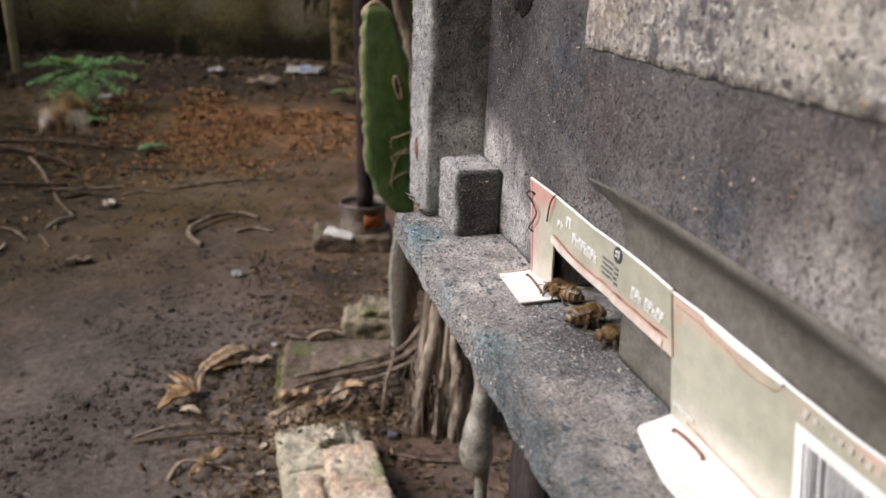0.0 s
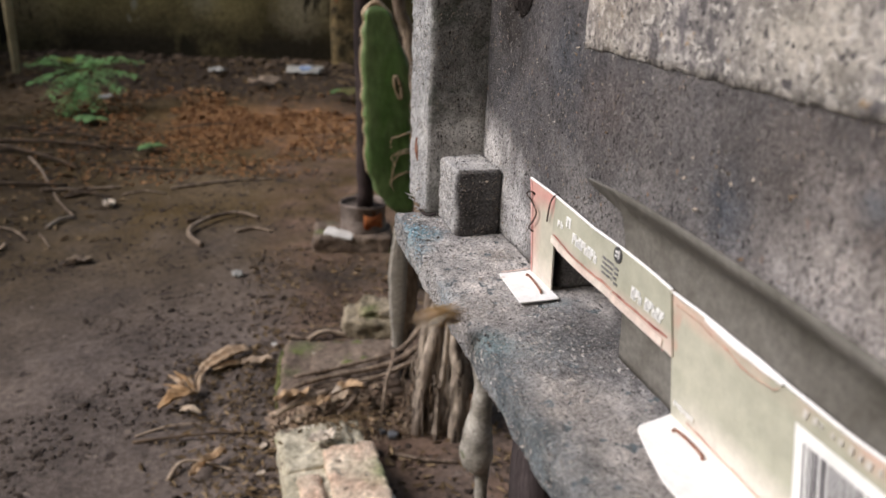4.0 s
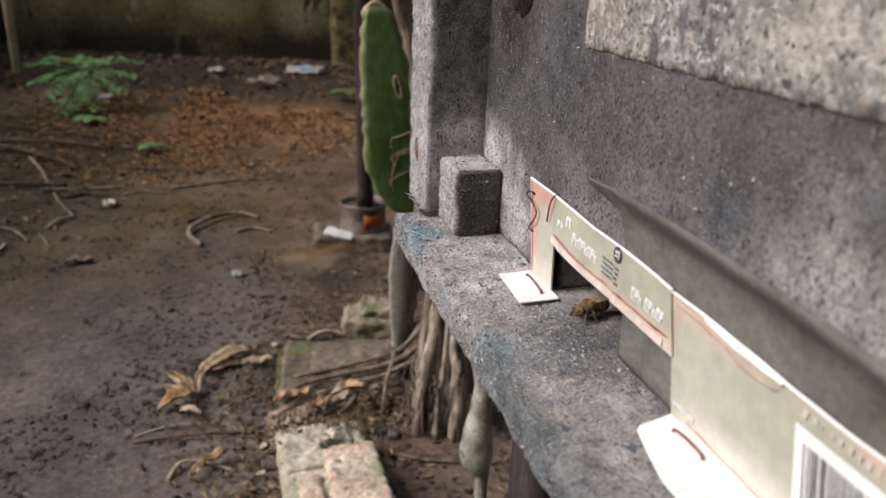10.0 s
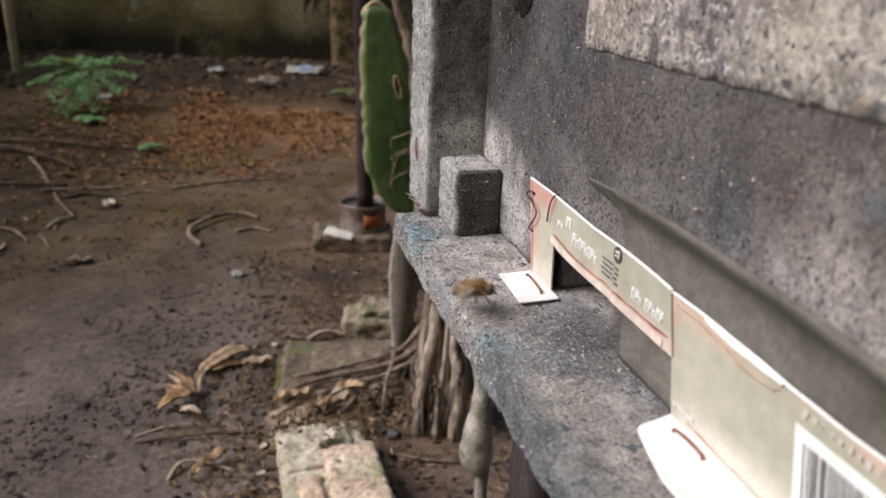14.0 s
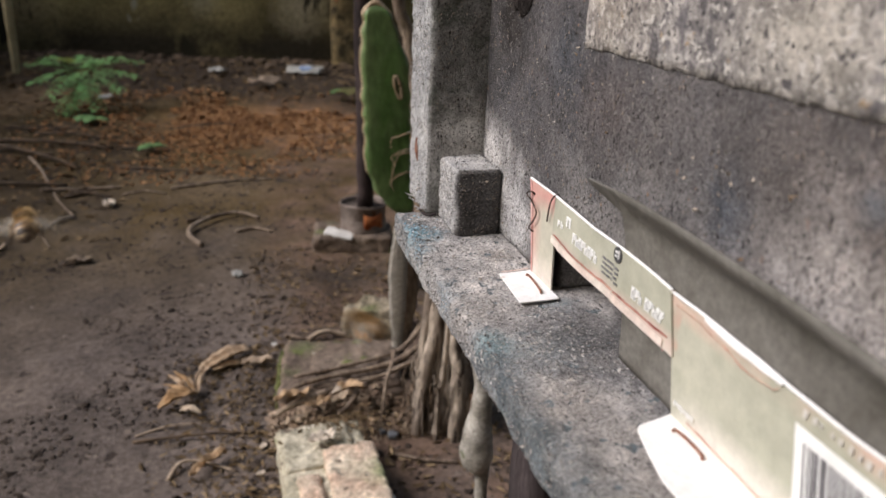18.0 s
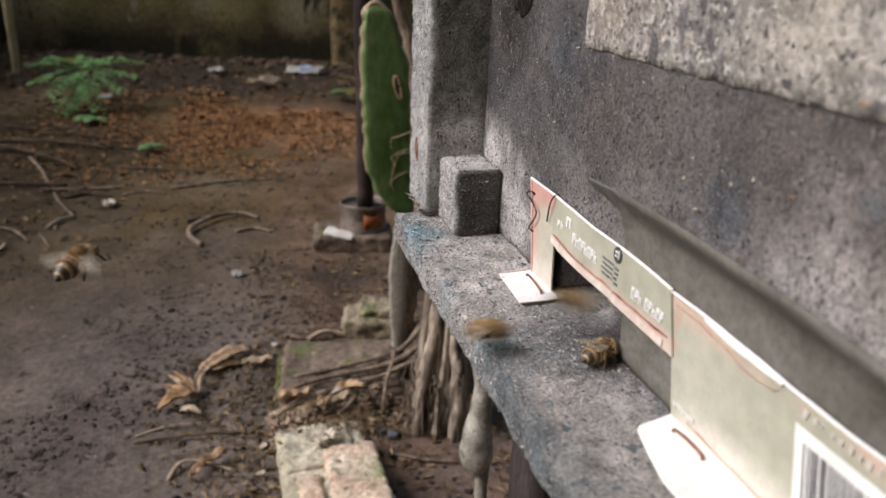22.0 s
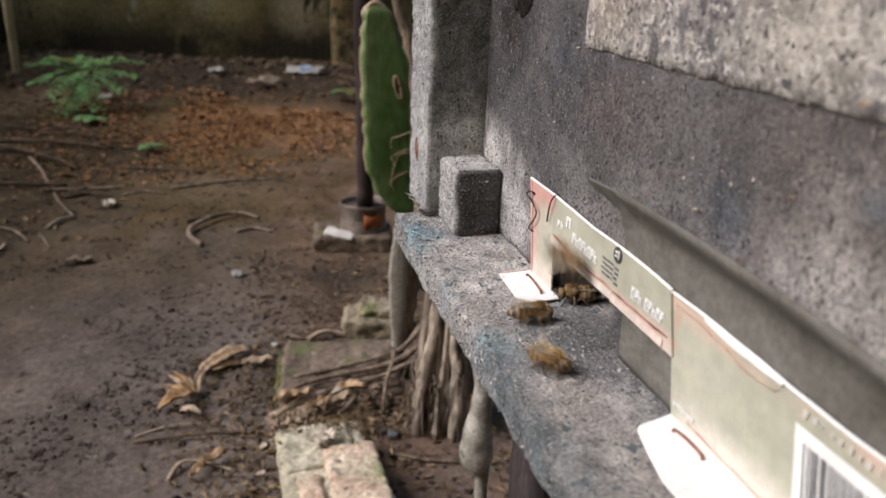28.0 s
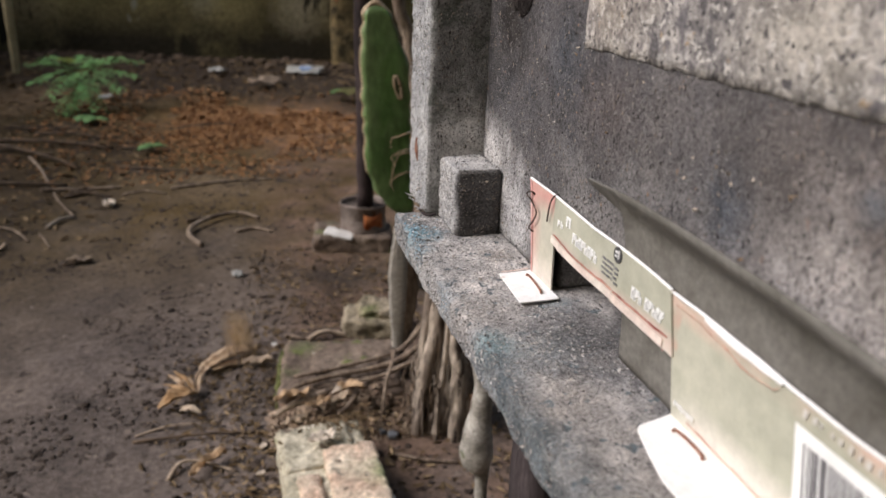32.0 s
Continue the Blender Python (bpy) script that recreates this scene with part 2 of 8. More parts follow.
M_MUD = surf("damp_brown_mud", (0.086, 0.069, 0.059), (0.140, 0.112, 0.095), 5.5, 110, 0.36,
             [(46, 0.640, (0.045, 0.034, 0.028), FLAT), (60, 0.66, (0.17, 0.135, 0.11), FLAT), (17, 0.675, (0.055, 0.042, 0.033), FLAT)], 0.78, 0.6, 0.007, spec=0.12,
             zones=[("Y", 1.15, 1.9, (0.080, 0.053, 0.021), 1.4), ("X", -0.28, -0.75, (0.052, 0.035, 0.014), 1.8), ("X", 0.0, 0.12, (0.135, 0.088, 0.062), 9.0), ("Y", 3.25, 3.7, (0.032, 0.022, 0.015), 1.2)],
             mottle=(9, 0.24),
             spots=[((0.06, 2.95, 0.0), 0.46, (0.25, 0.125, 0.055), 0.85), ((-0.10, 2.15, 0.0), 0.26, (0.135, 0.098, 0.062), 0.7), ((-0.80, 2.40, 0.0), 0.36, (0.036, 0.023, 0.013), 0.85), ((-1.0, 3.5, 0.0), 0.45, (0.15, 0.10, 0.058), 0.8),
                    ((0.15, 0.82, 0.0), 0.11, (0.185, 0.122, 0.088), 0.85), ((-0.30, 2.35, 0.0), 0.14, (0.04, 0.028, 0.018), 0.7), ((-0.55, 2.10, 0.0), 0.26, (0.045, 0.031, 0.018), 0.8), ((-0.56, 1.76, 0.0), 0.17, (0.060, 0.045, 0.032), 0.7),
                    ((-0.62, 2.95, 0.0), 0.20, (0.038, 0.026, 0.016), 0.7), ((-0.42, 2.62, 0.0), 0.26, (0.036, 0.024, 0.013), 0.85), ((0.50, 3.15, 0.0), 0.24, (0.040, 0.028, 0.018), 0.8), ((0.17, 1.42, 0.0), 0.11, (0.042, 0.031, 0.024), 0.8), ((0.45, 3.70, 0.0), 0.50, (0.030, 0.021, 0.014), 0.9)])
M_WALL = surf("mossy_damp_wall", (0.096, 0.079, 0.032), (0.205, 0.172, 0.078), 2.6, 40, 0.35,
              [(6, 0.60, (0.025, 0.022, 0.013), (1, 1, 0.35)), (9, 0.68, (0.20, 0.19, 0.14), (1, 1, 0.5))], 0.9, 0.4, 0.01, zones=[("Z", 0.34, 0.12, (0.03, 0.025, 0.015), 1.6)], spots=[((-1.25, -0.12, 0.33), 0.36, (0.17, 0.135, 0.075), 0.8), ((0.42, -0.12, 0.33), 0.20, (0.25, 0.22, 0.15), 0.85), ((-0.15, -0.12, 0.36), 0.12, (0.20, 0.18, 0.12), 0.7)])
M_PILLAR = surf("ochre_mossy_plaster", (0.040, 0.033, 0.018), (0.21, 0.155, 0.075), 15, 60, 0.3, [(12, 0.64, (0.15, 0.06, 0.02), V)], 0.9, 0.4, 0.006, mottle=(16, 0.35))
M_PLAIN = surf("unseen_wall_plaster", (0.20, 0.19, 0.17), (0.26, 0.25, 0.22), 2, 40, 0.2, [], 0.9, 0.2, 0.004)
M_BRICK = surf("worn_pink_brick", (0.48, 0.34, 0.25), (0.60, 0.50, 0.385), 22, 150, 0.4,
               [(40, 0.63, (0.27, 0.235, 0.185), FLAT), (60, 0.665, (0.17, 0.13, 0.10), FLAT), (22, 0.68, (0.24, 0.26, 0.11), FLAT)], 0.9, 0.6, 0.004, mottle=(70, 0.2),
               spots=[((0.050, -0.070, 0.064), 0.030, (0.20, 0.23, 0.105), 0.85), ((0.046, -0.03, 0.05), 0.014, (0.20, 0.22, 0.10), 0.7), ((0.02, -0.06, 0.066), 0.030, (0.46, 0.40, 0.30), 0.8), ((-0.04, -0.06, 0.06), 0.012, (0.24, 0.19, 0.14), 0.7)])
M_CREAM = surf("cream_grey_brick_crust", (0.33, 0.30, 0.22), (0.51, 0.46, 0.355), 24, 160, 0.35,
               [(40, 0.66, (0.15, 0.12, 0.09), FLAT), (30, 0.66, (0.22, 0.22, 0.11), FLAT)], 0.9, 0.6, 0.003, mottle=(80, 0.25))
M_BRICK_MUD = surf("mud_covered_mossy_brick", (0.115, 0.085, 0.066), (0.20, 0.155, 0.12), 10, 110, 0.4,
                   [(14, 0.60, (0.115, 0.125, 0.045), FLAT), (60, 0.69, (0.27, 0.23, 0.18), FLAT)], 0.85, 0.6, 0.004, mottle=(40, 0.22),
                   spots=[((-0.050, 0.045, 0.058), 0.030, (0.115, 0.125, 0.055), 0.75), ((-0.068, -0.02, 0.04), 0.022, (0.10, 0.12, 0.045), 0.8), ((0.0, 0.07, 0.06), 0.014, (0.15, 0.17, 0.06), 0.7)])
M_MOSS = surf("dark_green_moss", (0.045, 0.050, 0.018), (0.11, 0.115, 0.040), 30, 200, 0.5, [(60, 0.66, (0.06, 0.045, 0.03), FLAT)], 0.95, 0.8, 0.003)
M_STONE = surf("mossy_rubble", (0.16, 0.135, 0.09), (0.30, 0.25, 0.18), 18, 120, 0.4, [(14, 0.6, (0.12, 0.12, 0.05), FLAT)], 0.9, 0.6, 0.004, mottle=(60, 0.25), spots=[((0.0, -0.01, 0.05), 0.02, (0.17, 0.19, 0.075), 0.8)])
M_ROOT = surf("dry_brown_root_bark", (0.13, 0.095, 0.07), (0.27, 0.21, 0.155), 30, 240, 0.5, [(80, 0.66, (0.07, 0.05, 0.035), V)], 0.9, 0.6, 0.002, V)
M_STUMP = surf("grey_brown_stump_wood", (0.16, 0.125, 0.098), (0.38, 0.32, 0.255), 34, 200, 0.5, [(70, 0.63, (0.04, 0.03, 0.024), (1, 1, 0.15))], 0.9, 0.7, 0.003, (1, 1, 0.2))
M_WETWOOD = surf("wet_reddish_wood", (0.075, 0.038, 0.020), (0.15, 0.080, 0.045), 40, 240, 0.4, [], 0.55, 0.4, 0.001, V)
M_DRIFT = surf("pale_weathered_stem", (0.33, 0.31, 0.27), (0.46, 0.43, 0.38), 24, 220, 0.25, [(50, 0.70, (0.22, 0.19, 0.15), (1, 1, 0.4))], 0.8, 0.4, 0.002)
M_GREYSTEM = surf("mottled_grey_stem", (0.22, 0.205, 0.175), (0.40, 0.375, 0.33), 40, 240, 0.35, [(50, 0.64, (0.13, 0.14, 0.085), FLAT), (90, 0.66, (0.11, 0.09, 0.07), V)], 0.85, 0.5, 0.003)
M_TWIG = surf("pale_dry_twig", (0.24, 0.18, 0.13), (0.38, 0.30, 0.22), 40, 240, 0.4, [], 0.85, 0.4, 0.001)
M_DARKTWIG = surf("damp_dark_twig", (0.055, 0.039, 0.027), (0.12, 0.085, 0.058), 30, 240, 0.4, [], 0.8, 0.4, 0.001)
M_DRYLEAF = surf("dry_tan_leaf", (0.29, 0.19, 0.108), (0.48, 0.345, 0.215), 40, 260, 0.35, [(60, 0.66, (0.16, 0.09, 0.045), FLAT)], 0.75, 0.4, 0.001)
M_HUSK = surf("torn_tan_husk", (0.32, 0.215, 0.135), (0.52, 0.395, 0.27), 46, 300, 0.35, [(70, 0.66, (0.20, 0.115, 0.06), V)], 0.8, 0.4, 0.001, (1, 3, 1))
M_LEAFORANGE = surf("dry_orange_blade", (0.25, 0.145, 0.066), (0.39, 0.26, 0.145), 50, 300, 0.3, [(70, 0.67, (0.18, 0.09, 0.04), FLAT)], 0.8, 0.4, 0.001)
M_BLEACHED = surf("bleached_husk", (0.36, 0.28, 0.20), (0.48, 0.39, 0.29), 50, 260, 0.25, [], 0.8, 0.3, 0.001)
M_PALELEAF = surf("bleached_dry_leaf", (0.50, 0.42, 0.33), (0.62, 0.54, 0.44), 50, 260, 0.2, [], 0.75, 0.3, 0.001)
M_CACTUS = surf("green_cactus_skin", (0.050, 0.114, 0.024), (0.125, 0.185, 0.072), 14, 120, 0.22,
                [(30, 0.71, (0.17, 0.16, 0.06), FLAT)], 0.36, 0.25, 0.003, (1, 1, 0.45), spec=0.5, mottle=(34, 0.32))
M_CORK = surf("corky_scar", (0.34, 0.24, 0.15), (0.46, 0.36, 0.25), 60, 260, 0.3, [], 0.85, 0.4, 0.001)
M_POLE = surf("dark_purple_brown_pole", (0.022, 0.016, 0.016), (0.050, 0.036, 0.034), 18, 120, 0.3, [(40, 0.70, (0.09, 0.068, 0.06), V)], 0.8, 0.3, 0.002)
M_TIN = surf("rusty_tin", (0.13, 0.10, 0.085), (0.24, 0.20, 0.175), 22, 160, 0.35, [(18, 0.62, (0.10, 0.045, 0.025), FLAT)], 0.55, 0.3, 0.001, metal=0.35)
M_RUST = surf("orange_rust", (0.25, 0.07, 0.025), (0.36, 0.13, 0.05), 40, 200, 0.4, [], 0.85, 0.3, 0.001)
M_PEBBLE = surf("grey_pebble", (0.085, 0.088, 0.095), (0.19, 0.195, 0.205), 120, 500, 0.3, [], 0.7, 0.3, 0.001)
M_SHARD = surf("white_glazed_shard", (0.46, 0.44, 0.41), (0.60, 0.58, 0.54), 30, 200, 0.1, [], 0.4, 0.1, 0.001)
M_LITTERWHITE = surf("crumpled_pale_plastic", (0.20, 0.195, 0.175), (0.32, 0.315, 0.29), 25, 200, 0.15, [], 0.35, 0.2, 0.001)
M_BLUEPRINT = surf("faded_blue_print", (0.12, 0.17, 0.28), (0.2, 0.26, 0.36), 40, 200, 0.2, [], 0.4, 0.0)
M_WEED = surf("dull_green_weed_leaf", (0.085, 0.17, 0.06), (0.13, 0.22, 0.085), 20, 120, 0.2, [], 0.6, 0.0)
M_LEAF = surf("fresh_blue_green_leaflet", (0.13, 0.31, 0.10), (0.23, 0.44, 0.16), 14, 120, 0.2, [], 0.6, 0.0)
M_YOUNG = surf("young_yellow_green_leaf", (0.17, 0.21, 0.03), (0.26, 0.29, 0.05), 20, 120, 0.2, [], 0.6, 0.0)
M_STALK = surf("green_brown_stalk", (0.08, 0.09, 0.03), (0.14, 0.12, 0.05), 20, 120, 0.2, [], 0.7, 0.0)
M_STAKE = surf("pale_bamboo_stake", (0.34, 0.275, 0.145), (0.46, 0.375, 0.215), 12, 120, 0.25, [(30, 0.7, (0.15, 0.11, 0.05), V)], 0.7, 0.2, 0.002)
M_GRIT = island_mat("grey_and_pale_grit", [(0.10, 0.095, 0.09), (0.30, 0.28, 0.26), (0.17, 0.16, 0.155), (0.45, 0.41, 0.37), (0.06, 0.055, 0.053), (0.24, 0.225, 0.21)], 0.9)
M_SPLINTER = island_mat("pale_and_dark_splinters", [(0.13, 0.125, 0.125), (0.62, 0.585, 0.55), (0.30, 0.285, 0.275), (0.07, 0.065, 0.063), (0.48, 0.45, 0.42), (0.24, 0.26, 0.27), (0.70, 0.66, 0.62)], 0.9)
M_SPLINTERDARK = island_mat("dark_and_pale_flecks", [(0.05, 0.048, 0.048), (0.26, 0.245, 0.235), (0.10, 0.097, 0.098), (0.035, 0.033, 0.033), (0.17, 0.16, 0.158), (0.33, 0.27, 0.22), (0.07, 0.068, 0.07)], 0.9)
M_RIM = island_mat("whitish_paint_crumb", [(0.62, 0.58, 0.53), (0.40, 0.37, 0.34), (0.70, 0.66, 0.60)], 0.9)
M_CLODS = island_mat("dark_soil_crumbs", [(0.032, 0.024, 0.019), (0.085, 0.066, 0.054), (0.045, 0.034, 0.027), (0.07, 0.054, 0.043), (0.028, 0.021, 0.017)], 0.8)
M_FLAKES = island_mat("orange_brown_leaf_litter", [(0.29, 0.145, 0.06), (0.17, 0.085, 0.04), (0.38, 0.22, 0.11), (0.23, 0.115, 0.05), (0.13, 0.07, 0.036), (0.33, 0.17, 0.075)], 0.85)
M_BARKBITS = island_mat("brown_and_tan_bark_bits", [(0.20, 0.142, 0.104), (0.31, 0.235, 0.168), (0.14, 0.098, 0.072), (0.44, 0.345, 0.245), (0.22, 0.155, 0.11), (0.36, 0.265, 0.19)], 0.9)
M_DEBRIS = island_mat("mixed_brown_debris", [(0.11, 0.070, 0.036), (0.05, 0.034, 0.019), (0.17, 0.116, 0.062), (0.075, 0.050, 0.027), (0.25, 0.18, 0.105), (0.06, 0.042, 0.024)], 0.85)


# ---------------------------------------------------------------- mesh helpers
def ob_of(name, bm, material, smooth=True):
    me = bpy.data.meshes.new(name)
    bm.normal_update()
    bm.to_mesh(me)
    bm.free()
    me.materials.append(material)
    if smooth:
        me.shade_smooth()
    return new(name, me)


def part(name, bm, material, parent, label="", smooth=True):
    ob = ob_of(name, bm, material, smooth)
    ob.parent = parent
    if label:
        ob["label"] = label
    return ob


def empty(name, m):
    e = new(name)
    e.empty_display_size = 0.02
    e.matrix_basis = m
    return e


def rough_box(lo, hi, cell, r, amp, freq, seed=0.0, chip=0.0):
    """A box from corner lo to corner hi with rounded, worn edges and an uneven skin."""
    lo, hi = np.array(lo, float), np.array(hi, float)
    mid, half = (lo + hi) / 2, (hi - lo) / 2
    counts = [max(1, int(round(2 * half[i] / cell))) for i in range(3)]
    bm = bmesh.new()
    seen = {}

    def vert(i, j, k):
        key = (i, j, k)
        if key not in seen:
            p = lo + (hi - lo) * np.array([i / counts[0], j / counts[1], k / counts[2]])
            q = p - mid
            rr = min(r, *(half * 0.98))
            wear = rr
            if chip:
                wear = rr * (1 + chip * max(0.0, noise.noise(Vector(p) * freq * 0.45 + Vector((seed, 0, 7)))) * 2.2)
                wear = min(wear, min(half) * 0.98)
            inner = np.clip(q, -half + wear, half - wear)
            d = q - inner
            n = d / (np.linalg.norm(d) + 1e-12)
            out = inner + n * min(wear, np.linalg.norm(d))
            w = Vector(p) * freq + Vector((seed, seed * 2.3, 1.7))
            h = noise.noise(w) * 0.6 + noise.noise(w * 2.7) * 0.4
            seen[key] = bm.verts.new(mid + out + n * h * amp)
        return seen[key]

    a, b, c = counts
    for k0 in (0, c):
        for i in range(a):
            for j in range(b):
                f = [vert(i, j, k0), vert(i + 1, j, k0), vert(i + 1, j + 1, k0), vert(i, j + 1, k0)]
                bm.faces.new(f if k0 else f[::-1])
    for j0 in (0, b):
        for i in range(a):
            for k in range(c):
                f = [vert(i, j0, k), vert(i + 1, j0, k), vert(i + 1, j0, k + 1), vert(i, j0, k + 1)]
                bm.faces.new(f[::-1] if j0 else f)
    for i0 in (0, a):
        for j in range(b):
            for k in range(c):
                f = [vert(i0, j, k), vert(i0, j + 1, k), vert(i0, j + 1, k + 1), vert(i0, j, k + 1)]
                bm.faces.new(f if i0 else f[::-1])
    return bm


def tube(points, radii, sides=8, bm=None, lump=0.0, seed=0.0, flat=1.0, smooth_steps=4):
    """A tapered tube through the points, closed at both ends."""
    pts = [Vector(p) for p in points]
    rad = list(radii) if hasattr(radii, "__len__") else [radii] * len(pts)
    if smooth_steps > 1 and len(pts) > 2:
        fine_p, fine_r = [], []
        for i in range(len(pts) - 1):
            p0, p1, p2, p3 = pts[max(0, i - 1)], pts[i], pts[i + 1], pts[min(len(pts) - 1, i + 2)]
            for s in range(smooth_steps):
                u = s / smooth_steps
                fine_p.append(0.5 * (2 * p1 + (p2 - p0) * u + (2 * p0 - 5 * p1 + 4 * p2 - p3) * u * u + (3 * p1 - p0 - 3 * p2 + p3) * u ** 3))
                fine_r.append(rad[i] * (1 - u) + rad[i + 1] * u)
        pts, rad = fine_p + [pts[-1]], fine_r + [rad[-1]]
    bm = bm or bmesh.new()
    rings, side = [], None
    for i, p in enumerate(pts):
        d = (pts[min(i + 1, len(pts) - 1)] - pts[max(0, i - 1)]).normalized()
        if side is None:
            side = d.orthogonal().normalized()
        side = (side - d * side.dot(d)).normalized()
        up = d.cross(side)
        ring = []
        for k in range(sides):
            a = 2 * math.pi * k / sides
            rr = rad[i] * (1 + lump * noise.noise(Vector((p.x * 60 + seed, p.y * 60 + math.cos(a) * 1.5, p.z * 60 + math.sin(a) * 1.5))))
            ring.append(bm.verts.new(p + side * math.cos(a) * rr + up * math.sin(a) * rr * flat))
        rings.append(ring)
    for r0, r1 in zip(rings, rings[1:]):
        for k in range(sides):
            bm.faces.new((r0[k], r0[(k + 1) % sides], r1[(k + 1) % sides], r1[k]))
    bm.faces.new(rings[0][::-1])
    bm.faces.new(rings[-1])
    return bm


def solid_sheet(rows, thick, bm=None):
    """A curved sheet with thickness from rows of points."""
    bm = bm or bmesh.new()
    grid = [[Vector(p) for p in row] for row in rows]
    n, m = len(grid), len(grid[0])

    def normal(i, j):
        du = grid[min(i + 1, n - 1)][j] - grid[max(i - 1, 0)][j]
        dv = grid[i][min(j + 1, m - 1)] - grid[i][max(j - 1, 0)]
        c = du.cross(dv)
        return c.normalized() if c.length > 1e-12 else Vector((0, 0, 1))

    top = [[bm.verts.new(grid[i][j] + normal(i, j) * thick / 2) for j in range(m)] for i in range(n)]
    bot = [[bm.verts.new(grid[i][j] - normal(i, j) * thick / 2) for j in range(m)] for i in range(n)]
    for i in range(n - 1):
        for j in range(m - 1):
            bm.faces.new((top[i][j], top[i + 1][j], top[i + 1][j + 1], top[i][j + 1]))
            bm.faces.new((bot[i][j], bot[i][j + 1], bot[i + 1][j + 1], bot[i + 1][j]))
    for i in range(n - 1):
        bm.faces.new((top[i][0], bot[i][0], bot[i + 1][0], top[i + 1][0]))
        bm.faces.new((top[i][m - 1], top[i + 1][m - 1], bot[i + 1][m - 1], bot[i][m - 1]))
    for j in range(m - 1):
        bm.faces.new((top[0][j], top[0][j + 1], bot[0][j + 1], bot[0][j]))
        bm.faces.new((top[n - 1][j], bot[n - 1][j], bot[n - 1][j + 1], top[n - 1][j + 1]))
    return bm


def loft(profile, sides=14, lump=0.0, seed=0.0, flat=1.0):
    """A body turned round z from (radius, z, dx, dy) rows."""
    return tube([(dx, dy, z) for r, z, dx, dy in profile], [r for r, z, dx, dy in profile], sides, lump=lump, seed=seed, flat=flat)


def lump_ob(bm, centre, r, seed, squash=0.7):
    """Adds one small crumb to bm."""
    rnd = random.Random(seed)
    m = Matrix.Translation(centre) @ Matrix.Diagonal((1.0, 1.0, squash, 1.0)) @ Euler((rnd.random() * 6, rnd.random() * 6, rnd.random() * 6)).to_matrix().to_4x4()
    base = [(1, 0, 0), (-1, 0, 0), (0, 1, 0), (0, -1, 0), (0, 0, 1), (0, 0, -1)]
    vs = [bm.verts.new(m @ Vector([c * r * rnd.uniform(0.5, 1.2) for c in b])) for b in base]
    for f in ((0, 2, 4), (2, 1, 4), (1, 3, 4), (3, 0, 4), (2, 0, 5), (1, 2, 5), (3, 1, 5), (0, 3, 5)):
        bm.faces.new([vs[i] for i in f])


def flake(bm, centre, length, width, rnd, curl=0.3, tilt=0.5):
    """Adds one curled leaf scrap to bm."""
    m = Matrix.Translation(centre) @ Euler((rnd.uniform(-tilt, tilt), rnd.uniform(-tilt, tilt), rnd.random() * 6.3)).to_matrix().to_4x4()
    c = rnd.uniform(-curl, curl)
    pts = [(-0.5, 0, 0), (-0.15, 0.5, c), (0.25, 0.38, c), (0.5, 0, 0.3 * c), (0.2, -0.42, c), (-0.2, -0.45, c), (0.02, 0.0, -c * 0.4)]
    vs = [bm.verts.new(m @ Vector((x * length * rnd.uniform(0.85, 1.15), y * width * rnd.uniform(0.7, 1.2), z * width))) for x, y, z in pts]
    for i in range(6):
        bm.faces.new((vs[i], vs[(i + 1) % 6], vs[6]))


# ---------------------------------------------------------------- ground and walls
def ground_z(x, y):
    z = noise.noise(Vector((x * 1.3, y * 1.3, 0.2))) * 0.022 + noise.noise(Vector((x * 6, y * 6, 3.1))) * 0.008
    z += noise.noise(Vector((x * 22, y * 22, 5.1))) * 0.0032 + noise.noise(Vector((x * 47, y * 47, 8.1))) * 0.0022
    z += 0.034 * math.exp(-((x - 0.15) / 0.075) ** 2 - ((y - 0.925) / 0.06) ** 2)
    z += max(0.0, y - 2.6) * 0.012 if y < 6 else 0.04
    return z


def axis(parts):
    out = []
    for a, b, step in parts:
        out += list(np.arange(a, b, step))
    return out + [parts[-1][1]]


def build_ground():
    xs = axis([(-400, -40, 60), (-40, -6, 4), (-6, -2.2, 0.25), (-2.2, 1.4, 0.02), (1.4, 6, 0.25), (6, 40, 4), (40, 400, 60)])
    ys = axis([(-400, -40, 60), (-40, -2, 4), (-2, 0.4, 0.2), (0.4, 2.6, 0.016), (2.6, 5.4, 0.03), (5.4, 9, 0.3), (9, 40, 4), (40, 400, 60)])
    verts = [(x, y, ground_z(x, y) if -8 < x < 8 and -4 < y < 12 else 0.0) for y in ys for x in xs]
    n = len(xs)
    faces = [(j * n + i, j * n + i + 1, (j + 1) * n + i + 1, (j + 1) * n + i) for j in range(len(ys) - 1) for i in range(n - 1)]
    me = bpy.data.meshes.new("ground")
    me.from_pydata(verts, [], faces)
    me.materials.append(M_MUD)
    me.shade_smooth()
    tagged(new("ground", me), "damp dark brown trodden mud of a yard", "ground", kind="structure")


build_ground()


